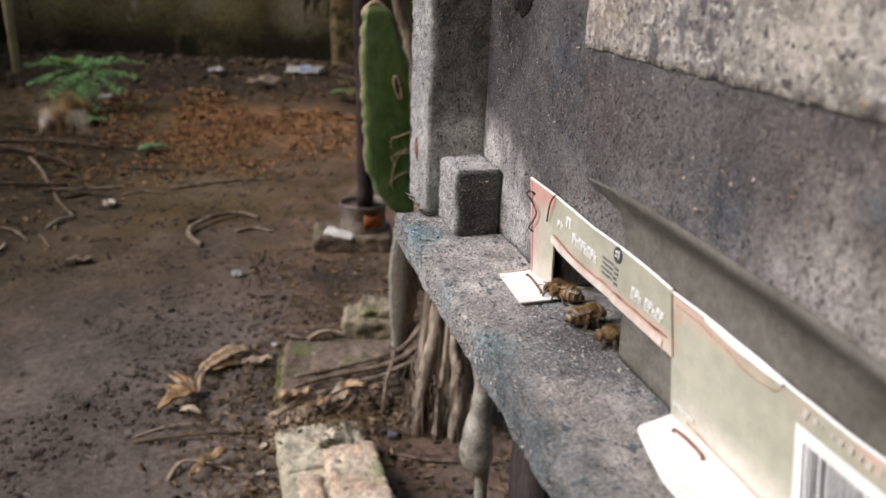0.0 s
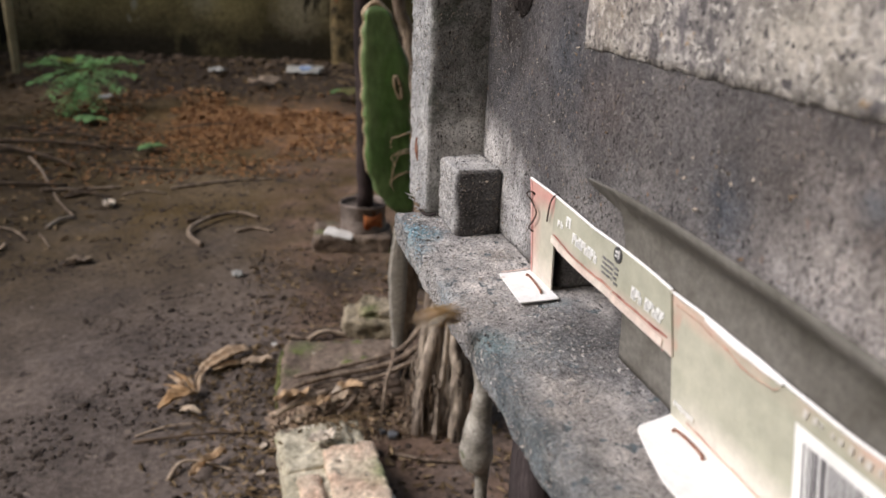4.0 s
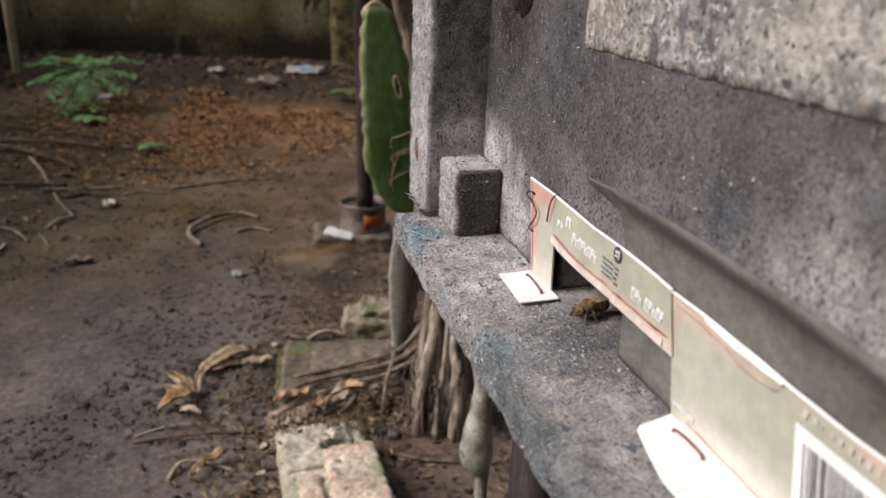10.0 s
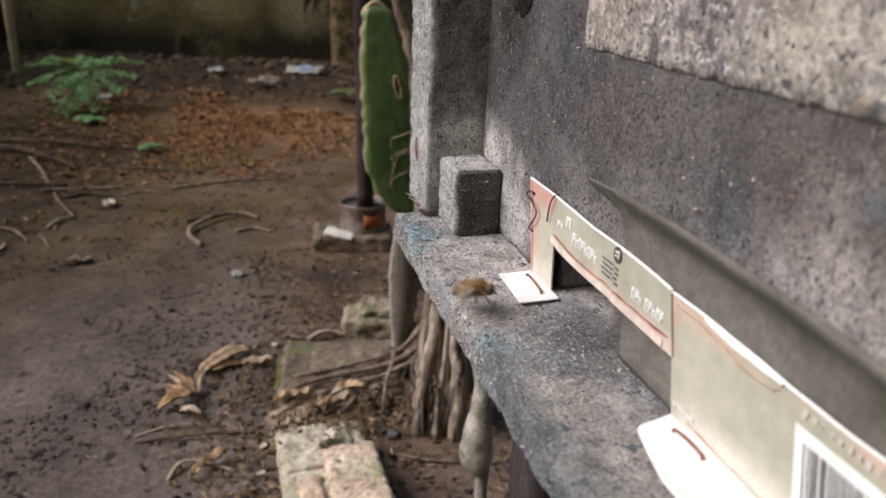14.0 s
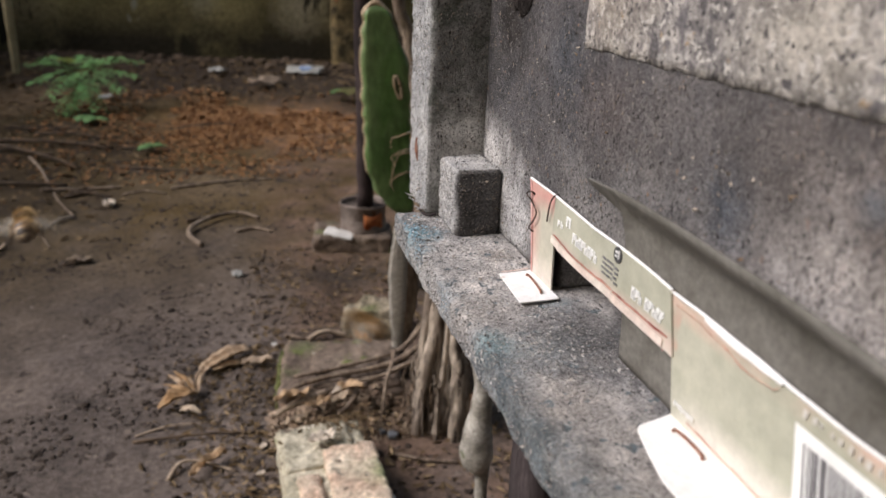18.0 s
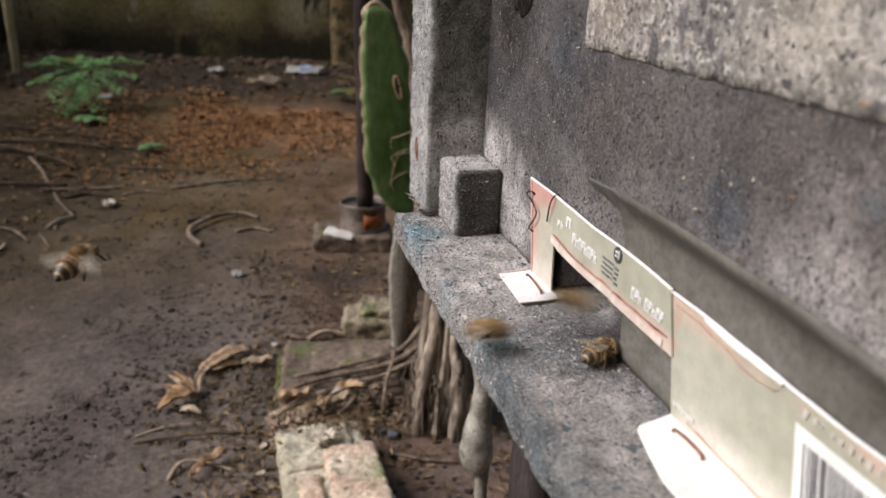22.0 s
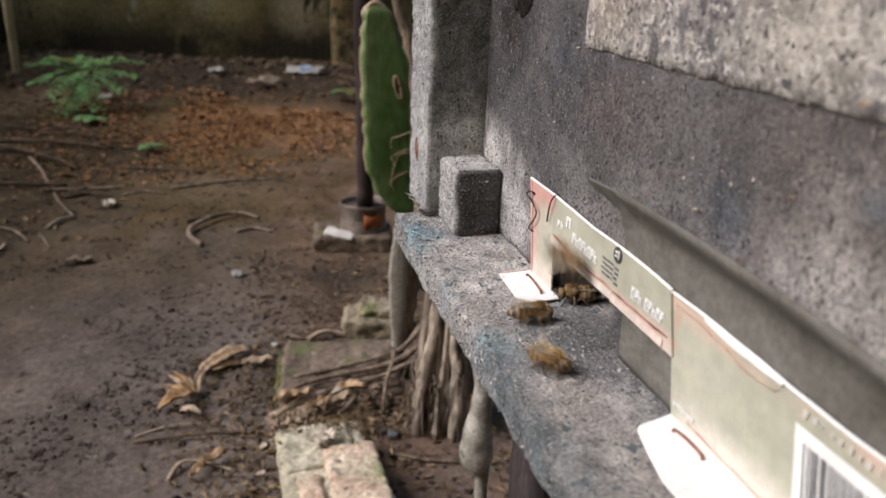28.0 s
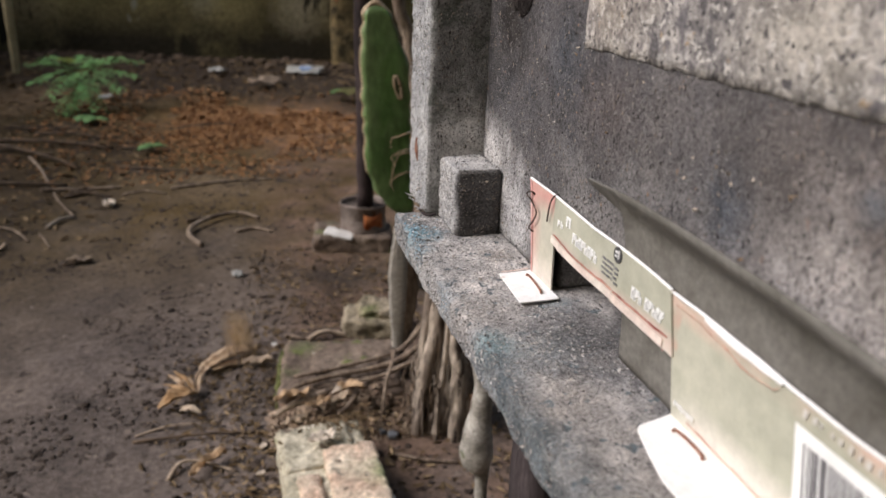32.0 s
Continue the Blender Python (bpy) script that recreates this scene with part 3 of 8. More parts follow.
def build_walls():
    # the old garden wall behind the yard, and added unseen walls that block light
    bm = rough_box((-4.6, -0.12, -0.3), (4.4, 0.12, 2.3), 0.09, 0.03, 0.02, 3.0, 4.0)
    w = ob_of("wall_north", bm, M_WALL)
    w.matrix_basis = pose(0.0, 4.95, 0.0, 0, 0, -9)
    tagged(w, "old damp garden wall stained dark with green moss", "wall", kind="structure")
    bm = rough_box((-0.10, -0.16, -0.3), (0.10, 0.16, 2.4), 0.05, 0.03, 0.03, 9.0, 8.0)
    p = ob_of("pillar", bm, M_PILLAR)
    p.matrix_basis = pose(0.66, 4.66, 0.0, 0, 0, -9)
    tagged(p, "ochre stained rough pillar at the garden wall", "pillar", kind="structure")
    # unseen, added to keep light off faces turned south
    bm = rough_box((-3.0, -0.1, -0.3), (5.0, 0.1, 4.2), 0.25, 0.03, 0.01, 3.0, 5.0)
    s = ob_of("wall_south", bm, M_WALL)
    s.matrix_basis = pose(1.4, -0.95, 0.0)
    tagged(s, "dark damp wall, unseen, added to block light from the south", "wall", kind="structure")
    # unseen, added so that the far yard lies in shade
    bm = rough_box((-0.1, -2.2, -0.3), (0.1, 2.2, 1.25), 0.25, 0.03, 0.01, 3.0, 6.0)
    w = ob_of("wall_west", bm, M_PLAIN)
    w.matrix_basis = pose(-2.1, 3.55, 0.0)
    tagged(w, "plain plastered wall, unseen, added to shade the far yard", "wall", kind="structure")


build_walls()

# ---------------------------------------------------------------- the hive
WALL_X, BOARD_Z, LIP_X = 0.1087, 0.488, 0.0690
RAIL_Y, BOARD_END = 0.330, 0.3368
KNOT = (0.2895, 0.5940)
CHIPS = ((0.2358, 0.5732), (0.2348, 0.5747), (0.2455, 0.5728), (0.2087, 0.5529), (0.1643, 0.5511), (0.1578, 0.5440), (0.1519, 0.5570), (0.1452, 0.5547), (0.1380, 0.5576), (0.1257, 0.5566), (0.1900, 0.5712), (0.1617, 0.5567), (0.1372, 0.5391))


def build_hive():
    hive = empty("beehive", pose(0.30, 0.11, 0.0))
    inv = Vector((-0.30, -0.11, 0.0))

    def add(name, bm, mat, label="", smooth=True):
        bmesh.ops.translate(bm, verts=bm.verts, vec=inv)
        return part(name, bm, mat, hive, label, smooth)

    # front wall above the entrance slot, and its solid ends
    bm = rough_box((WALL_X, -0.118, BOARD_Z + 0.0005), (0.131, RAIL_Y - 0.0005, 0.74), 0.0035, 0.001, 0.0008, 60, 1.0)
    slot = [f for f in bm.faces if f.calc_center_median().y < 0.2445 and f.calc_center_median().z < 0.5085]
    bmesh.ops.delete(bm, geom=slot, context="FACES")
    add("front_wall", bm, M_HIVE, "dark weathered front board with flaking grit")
    add("lintel", rough_box((WALL_X + 0.0015, -0.117, 0.5095), (0.1295, 0.2425, 0.518), 0.004, 0.001, 0.0004, 60, 2.0), M_INSIDE)
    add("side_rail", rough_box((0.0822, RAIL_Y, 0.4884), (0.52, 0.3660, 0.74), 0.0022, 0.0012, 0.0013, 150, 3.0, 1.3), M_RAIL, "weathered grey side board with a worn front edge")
    add("side_rail", rough_box((0.083, -0.152, 0.4835), (0.52, -0.1185, 0.74), 0.02, 0.003, 0.001, 55, 3.5), M_RAIL)
    add("back_wall", rough_box((0.498, -0.118, BOARD_Z + 0.0005), (0.52, RAIL_Y - 0.0005, 0.74), 0.03, 0.002, 0.0006, 60, 4.0), M_HIVE)
    add("lid", rough_box((0.075, -0.165, 0.7405), (0.53, 0.385, 0.765), 0.02, 0.004, 0.001, 40, 6.0), M_HIVE, "flat dark wooden lid")
    add("hive_floor", rough_box((0.131, -0.118, 0.474), (0.498, RAIL_Y - 0.0005, BOARD_Z - 0.0005), 0.03, 0.002, 0.0005, 60, 7.0), M_INSIDE)
    # cut end of the front board at the far side of the entrance
    add("jamb", rough_box((WALL_X + 0.0022, 0.2375, BOARD_Z + 0.0004), (0.1300, 0.2440, 0.5093), 0.0016, 0.0006, 0.0005, 160, 8.0), M_HIVE, "dark cut end of the front board")
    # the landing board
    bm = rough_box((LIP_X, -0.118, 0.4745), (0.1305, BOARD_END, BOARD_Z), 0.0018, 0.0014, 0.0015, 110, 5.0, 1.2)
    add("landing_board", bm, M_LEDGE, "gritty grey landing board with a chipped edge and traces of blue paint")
    # flakes of turquoise paint at the far corner
    rnd = random.Random(3)
    for i in range(44):
        bm = bmesh.new()
        y = min(0.334, rnd.gauss(0.312, 0.008))
        flake(bm, Vector((LIP_X + abs(rnd.gauss(0.003, 0.005)), y, BOARD_Z + 0.0006)), rnd.uniform(0.0008, 0.0022), rnd.uniform(0.0006, 0.0014), rnd, 0.3, 0.25)
        add("paint_flake", bm, M_TURQUOISE, "", False)
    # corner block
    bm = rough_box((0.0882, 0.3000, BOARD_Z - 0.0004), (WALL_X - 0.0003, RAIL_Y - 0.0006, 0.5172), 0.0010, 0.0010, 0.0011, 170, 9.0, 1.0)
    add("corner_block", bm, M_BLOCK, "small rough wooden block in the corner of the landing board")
    # pale patch on the front board
    rows = []
    for i in range(110):
        y = 0.2305 - 0.3 * i / 109
        edge = 0.5762 + 0.0007 * noise.noise(Vector((y * 160, 2.2, 0))) + 0.0006 * noise.noise(Vector((y * 600, 5.2, 0)))
        row = []
        for k in range(49):
            z = edge + (0.735 - edge) * k / 48
            w = Vector((WALL_X, y, z)) * 60 + Vector((1.0, 2.3, 1.7))
            row.append((WALL_X - 0.0008 * (noise.noise(w) * 0.6 + noise.noise(w * 2.7) * 0.4) - 0.0003, y, z))
        rows.append(row)
    add("paint_patch", solid_sheet(rows, 0.0002), M_PALE, "patch of flaking whitish paint")
    # grit that sticks to the boards
    rnd = random.Random(12)
    for nm, n, fn in (("grit", 700, lambda: (WALL_X - 0.0001, rnd.uniform(0.02, 0.329), rnd.uniform(0.511, 0.70))),
                      ("grit", 900, lambda: (rnd.uniform(LIP_X + 0.001, WALL_X - 0.001), rnd.uniform(0.06, 0.335), BOARD_Z + 0.0002)),
                      ("grit", 1500, lambda: (LIP_X + abs(rnd.gauss(0, 0.0016)) - 0.0003, 0.335 - 0.20 * rnd.random() ** 1.4, rnd.uniform(0.4755, BOARD_Z + 0.0003))),
                      ("grit", 320, lambda: (0.0821, rnd.uniform(RAIL_Y, 0.365), rnd.uniform(0.490, 0.60))),
                      ("grit", 200, lambda: (rnd.uniform(0.089, WALL_X), rnd.choice((0.3004, rnd.uniform(0.301, 0.329))), rnd.choice((0.5174, rnd.uniform(0.49, 0.517)))))):
        bm = bmesh.new()
        big = 1.0 if n == 1500 else 0.9
        for i in range(n):
            lump_ob(bm, Vector(fn()), big * rnd.uniform(0.0002, 0.00065) * (1.9 if rnd.random() < 0.06 else 1), i)
        add(nm, bm, M_GRIT, "grey and pale grit on the weathered board", False)["kind"] = "stuff"
    # splinters and grains that lie on the uneven faces of the boards
    def skin(p, axis_, amp, freq, seed):
        """The point p of a flat face, moved onto the board's uneven skin; axis_ is the outward normal."""
        w = Vector(p) * freq + Vector((seed, seed * 2.3, 1.7))
        return Vector(p) + Vector(axis_) * ((noise.noise(w) * 0.6 + noise.noise(w * 2.7) * 0.4) * amp + 0.0001)

    def grains(n, place, out, grain, amp, freq, seed, wild, lo, hi, mat, label):
        bm = bmesh.new()
        out, grain = Vector(out), Vector(grain)
        side = out.cross(grain)
        for _ in range(n):
            p = skin(place(), out, amp, freq, seed)
            a = rnd.gauss(0, wild)
            d, e = grain * math.cos(a) + side * math.sin(a), side * math.cos(a) - grain * math.sin(a)
            ln, wd = rnd.uniform(lo, hi), rnd.uniform(0.00012, 0.00030)
            vs = [bm.verts.new(p + v) for v in (d * ln, e * wd, d * -ln * rnd.uniform(0.5, 1.0), e * -wd)]
            top = bm.verts.new(p + out * rnd.uniform(0.00012, 0.00034))
            for k in range(4):
                bm.faces.new((vs[k], vs[(k + 1) % 4], top))
        add("splinter_dust", bm, mat, label, False)["kind"] = "stuff"

    def on_wall():
        y = rnd.uniform(0.09, 0.328)
        low = 0.489 if y > 0.2465 else 0.511
        return WALL_X, y, low + (0.604 - low) * rnd.random() ** 1.3

    grains(3800, lambda: (rnd.uniform(LIP_X + 0.001, WALL_X - 0.0005), 0.334 - 0.17 * rnd.random() ** 2.0, BOARD_Z), (0, 0, 1), (0, 1, 0), 0.0015, 110, 5.0, 0.9, 0.0003, 0.0011, M_SPLINTER, "fine pale and dark splinters on the landing board")
    grains(1000, lambda: (LIP_X, 0.334 - 0.15 * rnd.random() ** 1.3, rnd.uniform(0.4760, BOARD_Z - 0.001)), (-1, 0, 0), (0, 1, 0), 0.0015, 110, 5.0, 0.8, 0.0003, 0.0011, M_SPLINTER, "fine splinters on the board's front edge")
    grains(3600, on_wall, (-1, 0, 0), (0, 0, 1), 0.0008, 60, 1.0, 0.45, 0.0003, 0.0011, M_SPLINTERDARK, "dark and pale flecks on the front board")
    grains(900, lambda: (0.0822, rnd.uniform(RAIL_Y + 0.001, 0.365), rnd.uniform(0.490, 0.605)), (-1, 0, 0), (0, 0, 1), 0.0013, 150, 3.0, 0.45, 0.0003, 0.0012, M_SPLINTER, "fine splinters on the side board")
    grains(900, lambda: (rnd.uniform(0.0835, WALL_X), RAIL_Y, rnd.uniform(0.518, 0.605)), (0, -1, 0), (0, 0, 1), 0.0013, 150, 3.0, 0.6, 0.0003, 0.0010, M_SPLINTERDARK, "fine flecks on the side board")
    grains(420, lambda: (rnd.uniform(0.0892, WALL_X - 0.001), 0.3000, rnd.uniform(0.489, 0.5165)), (0, -1, 0), (1, 0, 0), 0.0011, 170, 9.0, 0.8, 0.0003, 0.0010, M_SPLINTERDARK, "fine flecks on the corner block")
    grains(420, lambda: (0.0882, rnd.uniform(0.301, 0.329), rnd.uniform(0.489, 0.5165)), (-1, 0, 0), (0, 0, 1), 0.0011, 170, 9.0, 0.6, 0.0003, 0.0010, M_SPLINTER, "fine flecks on the corner block")
    # loose fibres that stand off the worn edges
    bm = bmesh.new()
    for i in range(170):
        k = rnd.random()
        if k < 0.45:
            p, d = Vector((0.0824, 0.3655 + rnd.uniform(-0.001, 0.0006), rnd.uniform(0.49, 0.60))), Vector((rnd.uniform(-0.6, 0.1), rnd.uniform(0.2, 1.0), rnd.uniform(-0.7, 0.7)))
        elif k < 0.80:
            p, d = Vector((LIP_X + 0.0006, rnd.uniform(0.15, 0.336), BOARD_Z - rnd.uniform(0.0, 0.011))), Vector((rnd.uniform(-1.0, -0.2), rnd.uniform(-0.7, 0.7), rnd.uniform(-0.8, 0.5)))
        else:
            p, d = Vector((0.0826, 0.3302, rnd.uniform(0.49, 0.58))), Vector((rnd.uniform(-0.6, 0.2), rnd.uniform(-0.8, 0.0), rnd.uniform(-0.8, 0.8)))
        d = d.normalized() * rnd.uniform(0.0007, 0.0022)
        tube([p, p + d * 0.6, p + d + Vector((0, 0, -0.0003))], [0.00012, 0.0001, 0.00004], 4, bm, smooth_steps=1)
    add("fibre", bm, M_RAIL, "pale wood fibres standing off the worn edges", False)["kind"] = "stuff"
    # pale crumbs along the lower rim of the paint, whitened to carry its highlight
    bm = bmesh.new()
    for i in range(380):
        y = 0.2305 - 0.2 * rnd.random()
        if noise.noise(Vector((y * 90, 4.0, 1.0))) < 0.12:
            continue
        lump_ob(bm, Vector((WALL_X - 0.0005, y, 0.5768 + rnd.gauss(0.0, 0.0006))), rnd.uniform(0.00015, 0.0004), i)
    add("paint_flake_rim", bm, M_RIM, "pale crumbs of flaking paint", False)["kind"] = "stuff"
    # pale curled chips and fibres stuck to the front board
    for k, (y, z) in enumerate(CHIPS):
        bm = bmesh.new()
        r = 0.0006 if k % 3 else 0.0008
        if k % 4 == 1:
            bm = tube([(WALL_X - 0.0002, y, z), (WALL_X - 0.0012, y - r * 0.6, z + r * 1.4), (WALL_X - 0.0004, y - r * 2.2, z + r * 1.8)], [0.00018, 0.0002, 0.0001], 5)
        else:
            flake(bm, Vector((WALL_X - 0.0006, y, z)), r * 1.7, r, rnd, 0.6, 1.2)
        add("chip", bm, M_PALELEAF if k % 3 else M_DRYLEAF, "", False)
    # dark knot near the top of the front board, flat, coloured to look recessed
    bm = bmesh.new()
    bmesh.ops.create_uvsphere(bm, u_segments=24, v_segments=14, radius=0.0125)
    for v in bm.verts:
        v.co = Vector((v.co.x * 0.075, v.co.y * (1 + 0.2 * noise.noise(v.co * 260)), v.co.z * (1 + 0.25 * noise.noise(v.co * 190 + Vector((4, 2, 1))))))
    bmesh.ops.translate(bm, verts=bm.verts, vec=(WALL_X, KNOT[0], KNOT[1]))
    add("knot", bm, M_KNOT, "dark knot in the board")
    # brown crack and splinters on the end of the side board
    add("crack", tube([(0.0820, 0.3503, 0.5212), (0.0818, 0.3488, 0.5160), (0.0819, 0.3466, 0.5104)], [0.0004, 0.0013, 0.0004], 6), M_RUSTWIRE, "brown split knot")
    for y, dy, dz, r in ((0.3352, 0.0030, 0.0006, 0.0005), (0.3440, 0.0045, 0.0012, 0.0006), (0.3400, -0.0035, -0.0004, 0.0005), (0.3565, 0.0012, 0.0010, 0.0005)):
        add("splinter", tube([(0.0832, y, 0.4898), (0.0806, y + dy * 0.5, 0.4895 + dz), (0.0780, y + dy, 0.4896 + dz * 2)], [r, r * 0.8, r * 0.2], 5, lump=0.3), M_RAIL, "grey wood splinter")
    add("bark_strip", tube([(0.0800, 0.3345, 0.4902), (0.0812, 0.3310, 0.4890), (0.0832, 0.3292, 0.4886), (0.0852, 0.3288, 0.4890), (0.0868, 0.3282, 0.4894)], [0.0003, 0.0006, 0.0006, 0.0008, 0.0003], 6, lump=0.4), M_LEG, "dark twisted bark strip in the joint")
    # legs
    for x, y in ((0.172, 0.352), (0.47, 0.352), (0.172, -0.13), (0.47, -0.13)):
        add("leg", rough_box((x - 0.022, y - 0.02, -0.03), (x + 0.022, y + 0.02, 0.4735), 0.012, 0.004, 0.0012, 40, x + y), M_LEG, "dark stained leg")
    # small pale chips stuck on the block
    bm = bmesh.new()
    lump_ob(bm, Vector((0.1015, 0.3002, 0.5125)), 0.0011, 3)
    add("chip", bm, M_PALELEAF)
    tagged(hive, "old weathered grey wooden beehive on dark legs", "beehive")
    return hive


HIVE = build_hive()


def build_reducer():
    """Folded cream cardboard that narrows the entrance, stapled to the board."""
    red = empty("entrance_reducer", pose(0.105, 0.2, BOARD_Z))
    inv = Vector((-0.105, -0.2, -BOARD_Z))

    def add(name, bm, mat, label="", smooth=False, up=None):
        bmesh.ops.translate(bm, verts=bm.verts, vec=inv)
        return part(name, bm, mat, up or red, label, smooth)

    def face_x(y):
        """The card's face: it stands a little off the wall and bows."""
        return 0.1066 + 0.0004 * math.sin(y * 38 + 0.6)

    def top_z(y):
        if y > 0.1590:
            return float(np.interp(y, (0.1576, 0.1715, 0.188, 0.2074, 0.2377, 0.2615), (0.5219, 0.5226, 0.5229, 0.5227, 0.5243, 0.5245)))
        return float(np.interp(y, (-0.1, 0.080, 0.0888, 0.0966, 0.1125, 0.1219, 0.132, 0.144, 0.1559), (0.5206, 0.5205, 0.5203, 0.5201, 0.5205, 0.5212, 0.5213, 0.5217, 0.5214)))

    def low_z(y):
        return float(np.interp(y, (0.1549, 0.1913, 0.2100, 0.2208, 0.2310, 0.2365), (0.5052, 0.5050, 0.5047, 0.5050, 0.5057, 0.5067)))

    T = 0.0006
    # the bridge over the entrance
    rows = [[(face_x(y) - (0.0006 if y < 0.19 else 0), y - 0.0046 * (1 - k / 5) * max(0.0, (0.172 - y) / 0.013), low_z(y) + (top_z(y) - low_z(y)) * k / 5) for k in range(6)]
            for y in np.linspace(0.2376, 0.1590, 34)]
    strip = add("strip", solid_sheet(rows, T), M_CARD_STRIP, "cream cardboard strip bridging the entrance")
    # left leg with its tab
    rows = [[(face_x(y) + 0.0001, y - (0.0026 + 0.0050 * v) * (1 - k / 8) ** 0.8, BOARD_Z + 0.0006 + (top_z(y) - BOARD_Z - 0.0006) * k / 8) for k in range(9)] for v, y in zip(np.linspace(1, 0, 8), np.linspace(0.2615, 0.2376, 8))]
    add("leg_panel", solid_sheet(rows, T), M_CARD_LEG, "cream cardboard leg with a red edge")
    rows = [[(0.1066 - (0.0143 + 0.0012 * v) * u, 0.2550 - 0.0272 * v - 0.0028 * u * (1 - v) - 0.0020 * u * v, BOARD_Z + 0.0010 + 0.0006 * u * u) for u in np.linspace(0, 1, 6)] for v in np.linspace(0, 1, 6)]
    tab = add("tab", solid_sheet(rows, 0.0005), M_WHITE_CARD, "white folded tab")
    # long panel with its tab
    ys = np.linspace(0.1598, -0.10, 60)
    rows = [[(face_x(y) + 0.0002, y - 0.0080 * (1 - k / 8), BOARD_Z + 0.0006 + (top_z(y) - BOARD_Z - 0.0006) * k / 8) for k in range(9)] for y in ys]
    panel = add("panel", solid_sheet(rows, T), M_CARD_PANEL, "cream printed cardboard panel")
    rows = [[(0.1066 - (float(np.interp(y, (0.1, 0.1276, 0.1383, 0.1520), (0.0172, 0.0168, 0.0146, 0.0114))) + 0.0006 * noise.noise(Vector((y * 150, 0.3, 0)))) * u, y - 0.0036 * u * (i == 0), BOARD_Z + 0.0010 + 0.0004 * u * u)
             for u in np.linspace(0, 1, 6)] for i, y in enumerate(np.linspace(0.1520, -0.095, 50))]
    tab2 = add("tab", solid_sheet(rows, 0.0005), M_WHITE_CARD, "white folded tab")

    # the white cut edge along the top
    for y0, y1, up in ((0.2606, 0.1592, strip), (0.1590, -0.09, panel)):
        pts = [(face_x(y) - (0.0003 if y > 0.159 else 0.0), y, top_z(y) + 0.0002 + 0.00012 * noise.noise(Vector((y * 300, 0, 0)))) for y in np.linspace(y0, y1, 60)]
        add("cut_edge", tube(pts, 0.00048, 6, smooth_steps=1), M_WHITE_CARD, "white cut edge", True, up)
    # red borders and the printed fold line
    for (y0, y1, z0, z1, wv, up, mat) in ((0.1597, 0.1590, 0.5045, 0.5190, 0, panel, M_PINK),):
        rows = [[(face_x(y) - 0.0006, y, z0), (face_x(y) - 0.0006, y, z1)] for y in np.linspace(y0, y1, 4)]
        add("red_border", solid_sheet(rows, 0.00012), mat, "faded red printed border", False, up)
    rows = []
    for k in range(9):
        w = (1 - k / 8) ** 0.8
        z = BOARD_Z + 0.0006 + (top_z(0.2615) - BOARD_Z - 0.0006) * k / 8
        rows.append([(face_x(0.26) - 0.0005, 0.2613 - 0.0076 * w, z), (face_x(0.26) - 0.0005, 0.2597 - 0.0070 * w, z)])
    add("red_border", solid_sheet(rows, 0.00012), M_PINK, "faded red printed border")
    rows = []
    for y in np.linspace(0.2360, 0.1575, 70):
        c = float(np.interp(y, (0.1564, 0.1635, 0.1848, 0.204, 0.2195, 0.2357), (0.5097, 0.5091, 0.5088, 0.5083, 0.5083, 0.5106))) + 0.0004 * noise.noise(Vector((y * 180, 1, 1)))
        hw = 0.00032 + 0.00022 * noise.noise(Vector((y * 300, 7, 1)))
        x = face_x(y) - (0.0006 if y < 0.19 else 0) - 0.0006
        rows.append([(x, y, c - hw), (x, y, c + hw)])
    add("fold_line", solid_sheet(rows, 0.0001), M_REDLINE, "dark red scuffed fold line", False, strip)
    rows = []
    for y in np.linspace(0.2380, 0.1594, 50):
        x = face_x(y) - (0.0006 if y < 0.19 else 0) - 0.00055
        rows.append([(x, y, low_z(y) + 0.0002), (x, y, low_z(y) + 0.0028)])
    add("pink_band", solid_sheet(rows, 0.0001), surf("pale_pink_print", (0.62, 0.50, 0.44), (0.66, 0.60, 0.53), 60, 300, 0.15, [], 0.6, 0.0), "pale pink printed band", False, strip)
    rows = []
    for y in np.linspace(0.1560, 0.1150, 60):
        c = float(np.interp(y, (0.115, 0.1165, 0.119, 0.124, 0.128, 0.134, 0.139, 0.146, 0.156), (0.5192, 0.5178, 0.5176, 0.5172, 0.5172, 0.5186, 0.5188, 0.5196, 0.5196))) + 0.0004 * noise.noise(Vector((y * 300, 3, 1)))
        hw = 0.00016 + 0.0008 * max(0.0, noise.noise(Vector((y * 190, 8, 2))))
        rows.append([(face_x(y) - 0.0006, y, c - hw), (face_x(y) - 0.0006, y, c + hw)])
    add("scuff_line", solid_sheet(rows, 0.0001), M_SCUFF, "wavy reddish crease", False, panel)
    # white torn lip where the top edge has peeled
    rows = []
    for y in np.linspace(0.1430, 0.1140, 40):
        w = 0.0003 + 0.0009 * math.sin((0.1430 - y) / 0.029 * math.pi) ** 0.8 + 0.0003 * noise.noise(Vector((y * 260, 2, 5)))
        rows.append([(face_x(y) - 0.0008, y, top_z(y) - max(0.0002, w)), (face_x(y) - 0.0007, y, top_z(y) + 0.0003)])
    add("torn_lip", solid_sheet(rows, 0.0003), M_WHITE_CARD, "white torn lip of the card", False, panel)
    rows = [[(face_x(y) - 0.0006, y - 0.005, 0.4916), (face_x(y) - 0.0006, y - 0.005, 0.4921 + 0.0006 * noise.noise(Vector((y * 200, 9, 1))))] for y in np.linspace(0.1490, 0.09, 40)]
    add("scuff_line", solid_sheet(rows, 0.0001), M_SCUFF, "", False, panel)
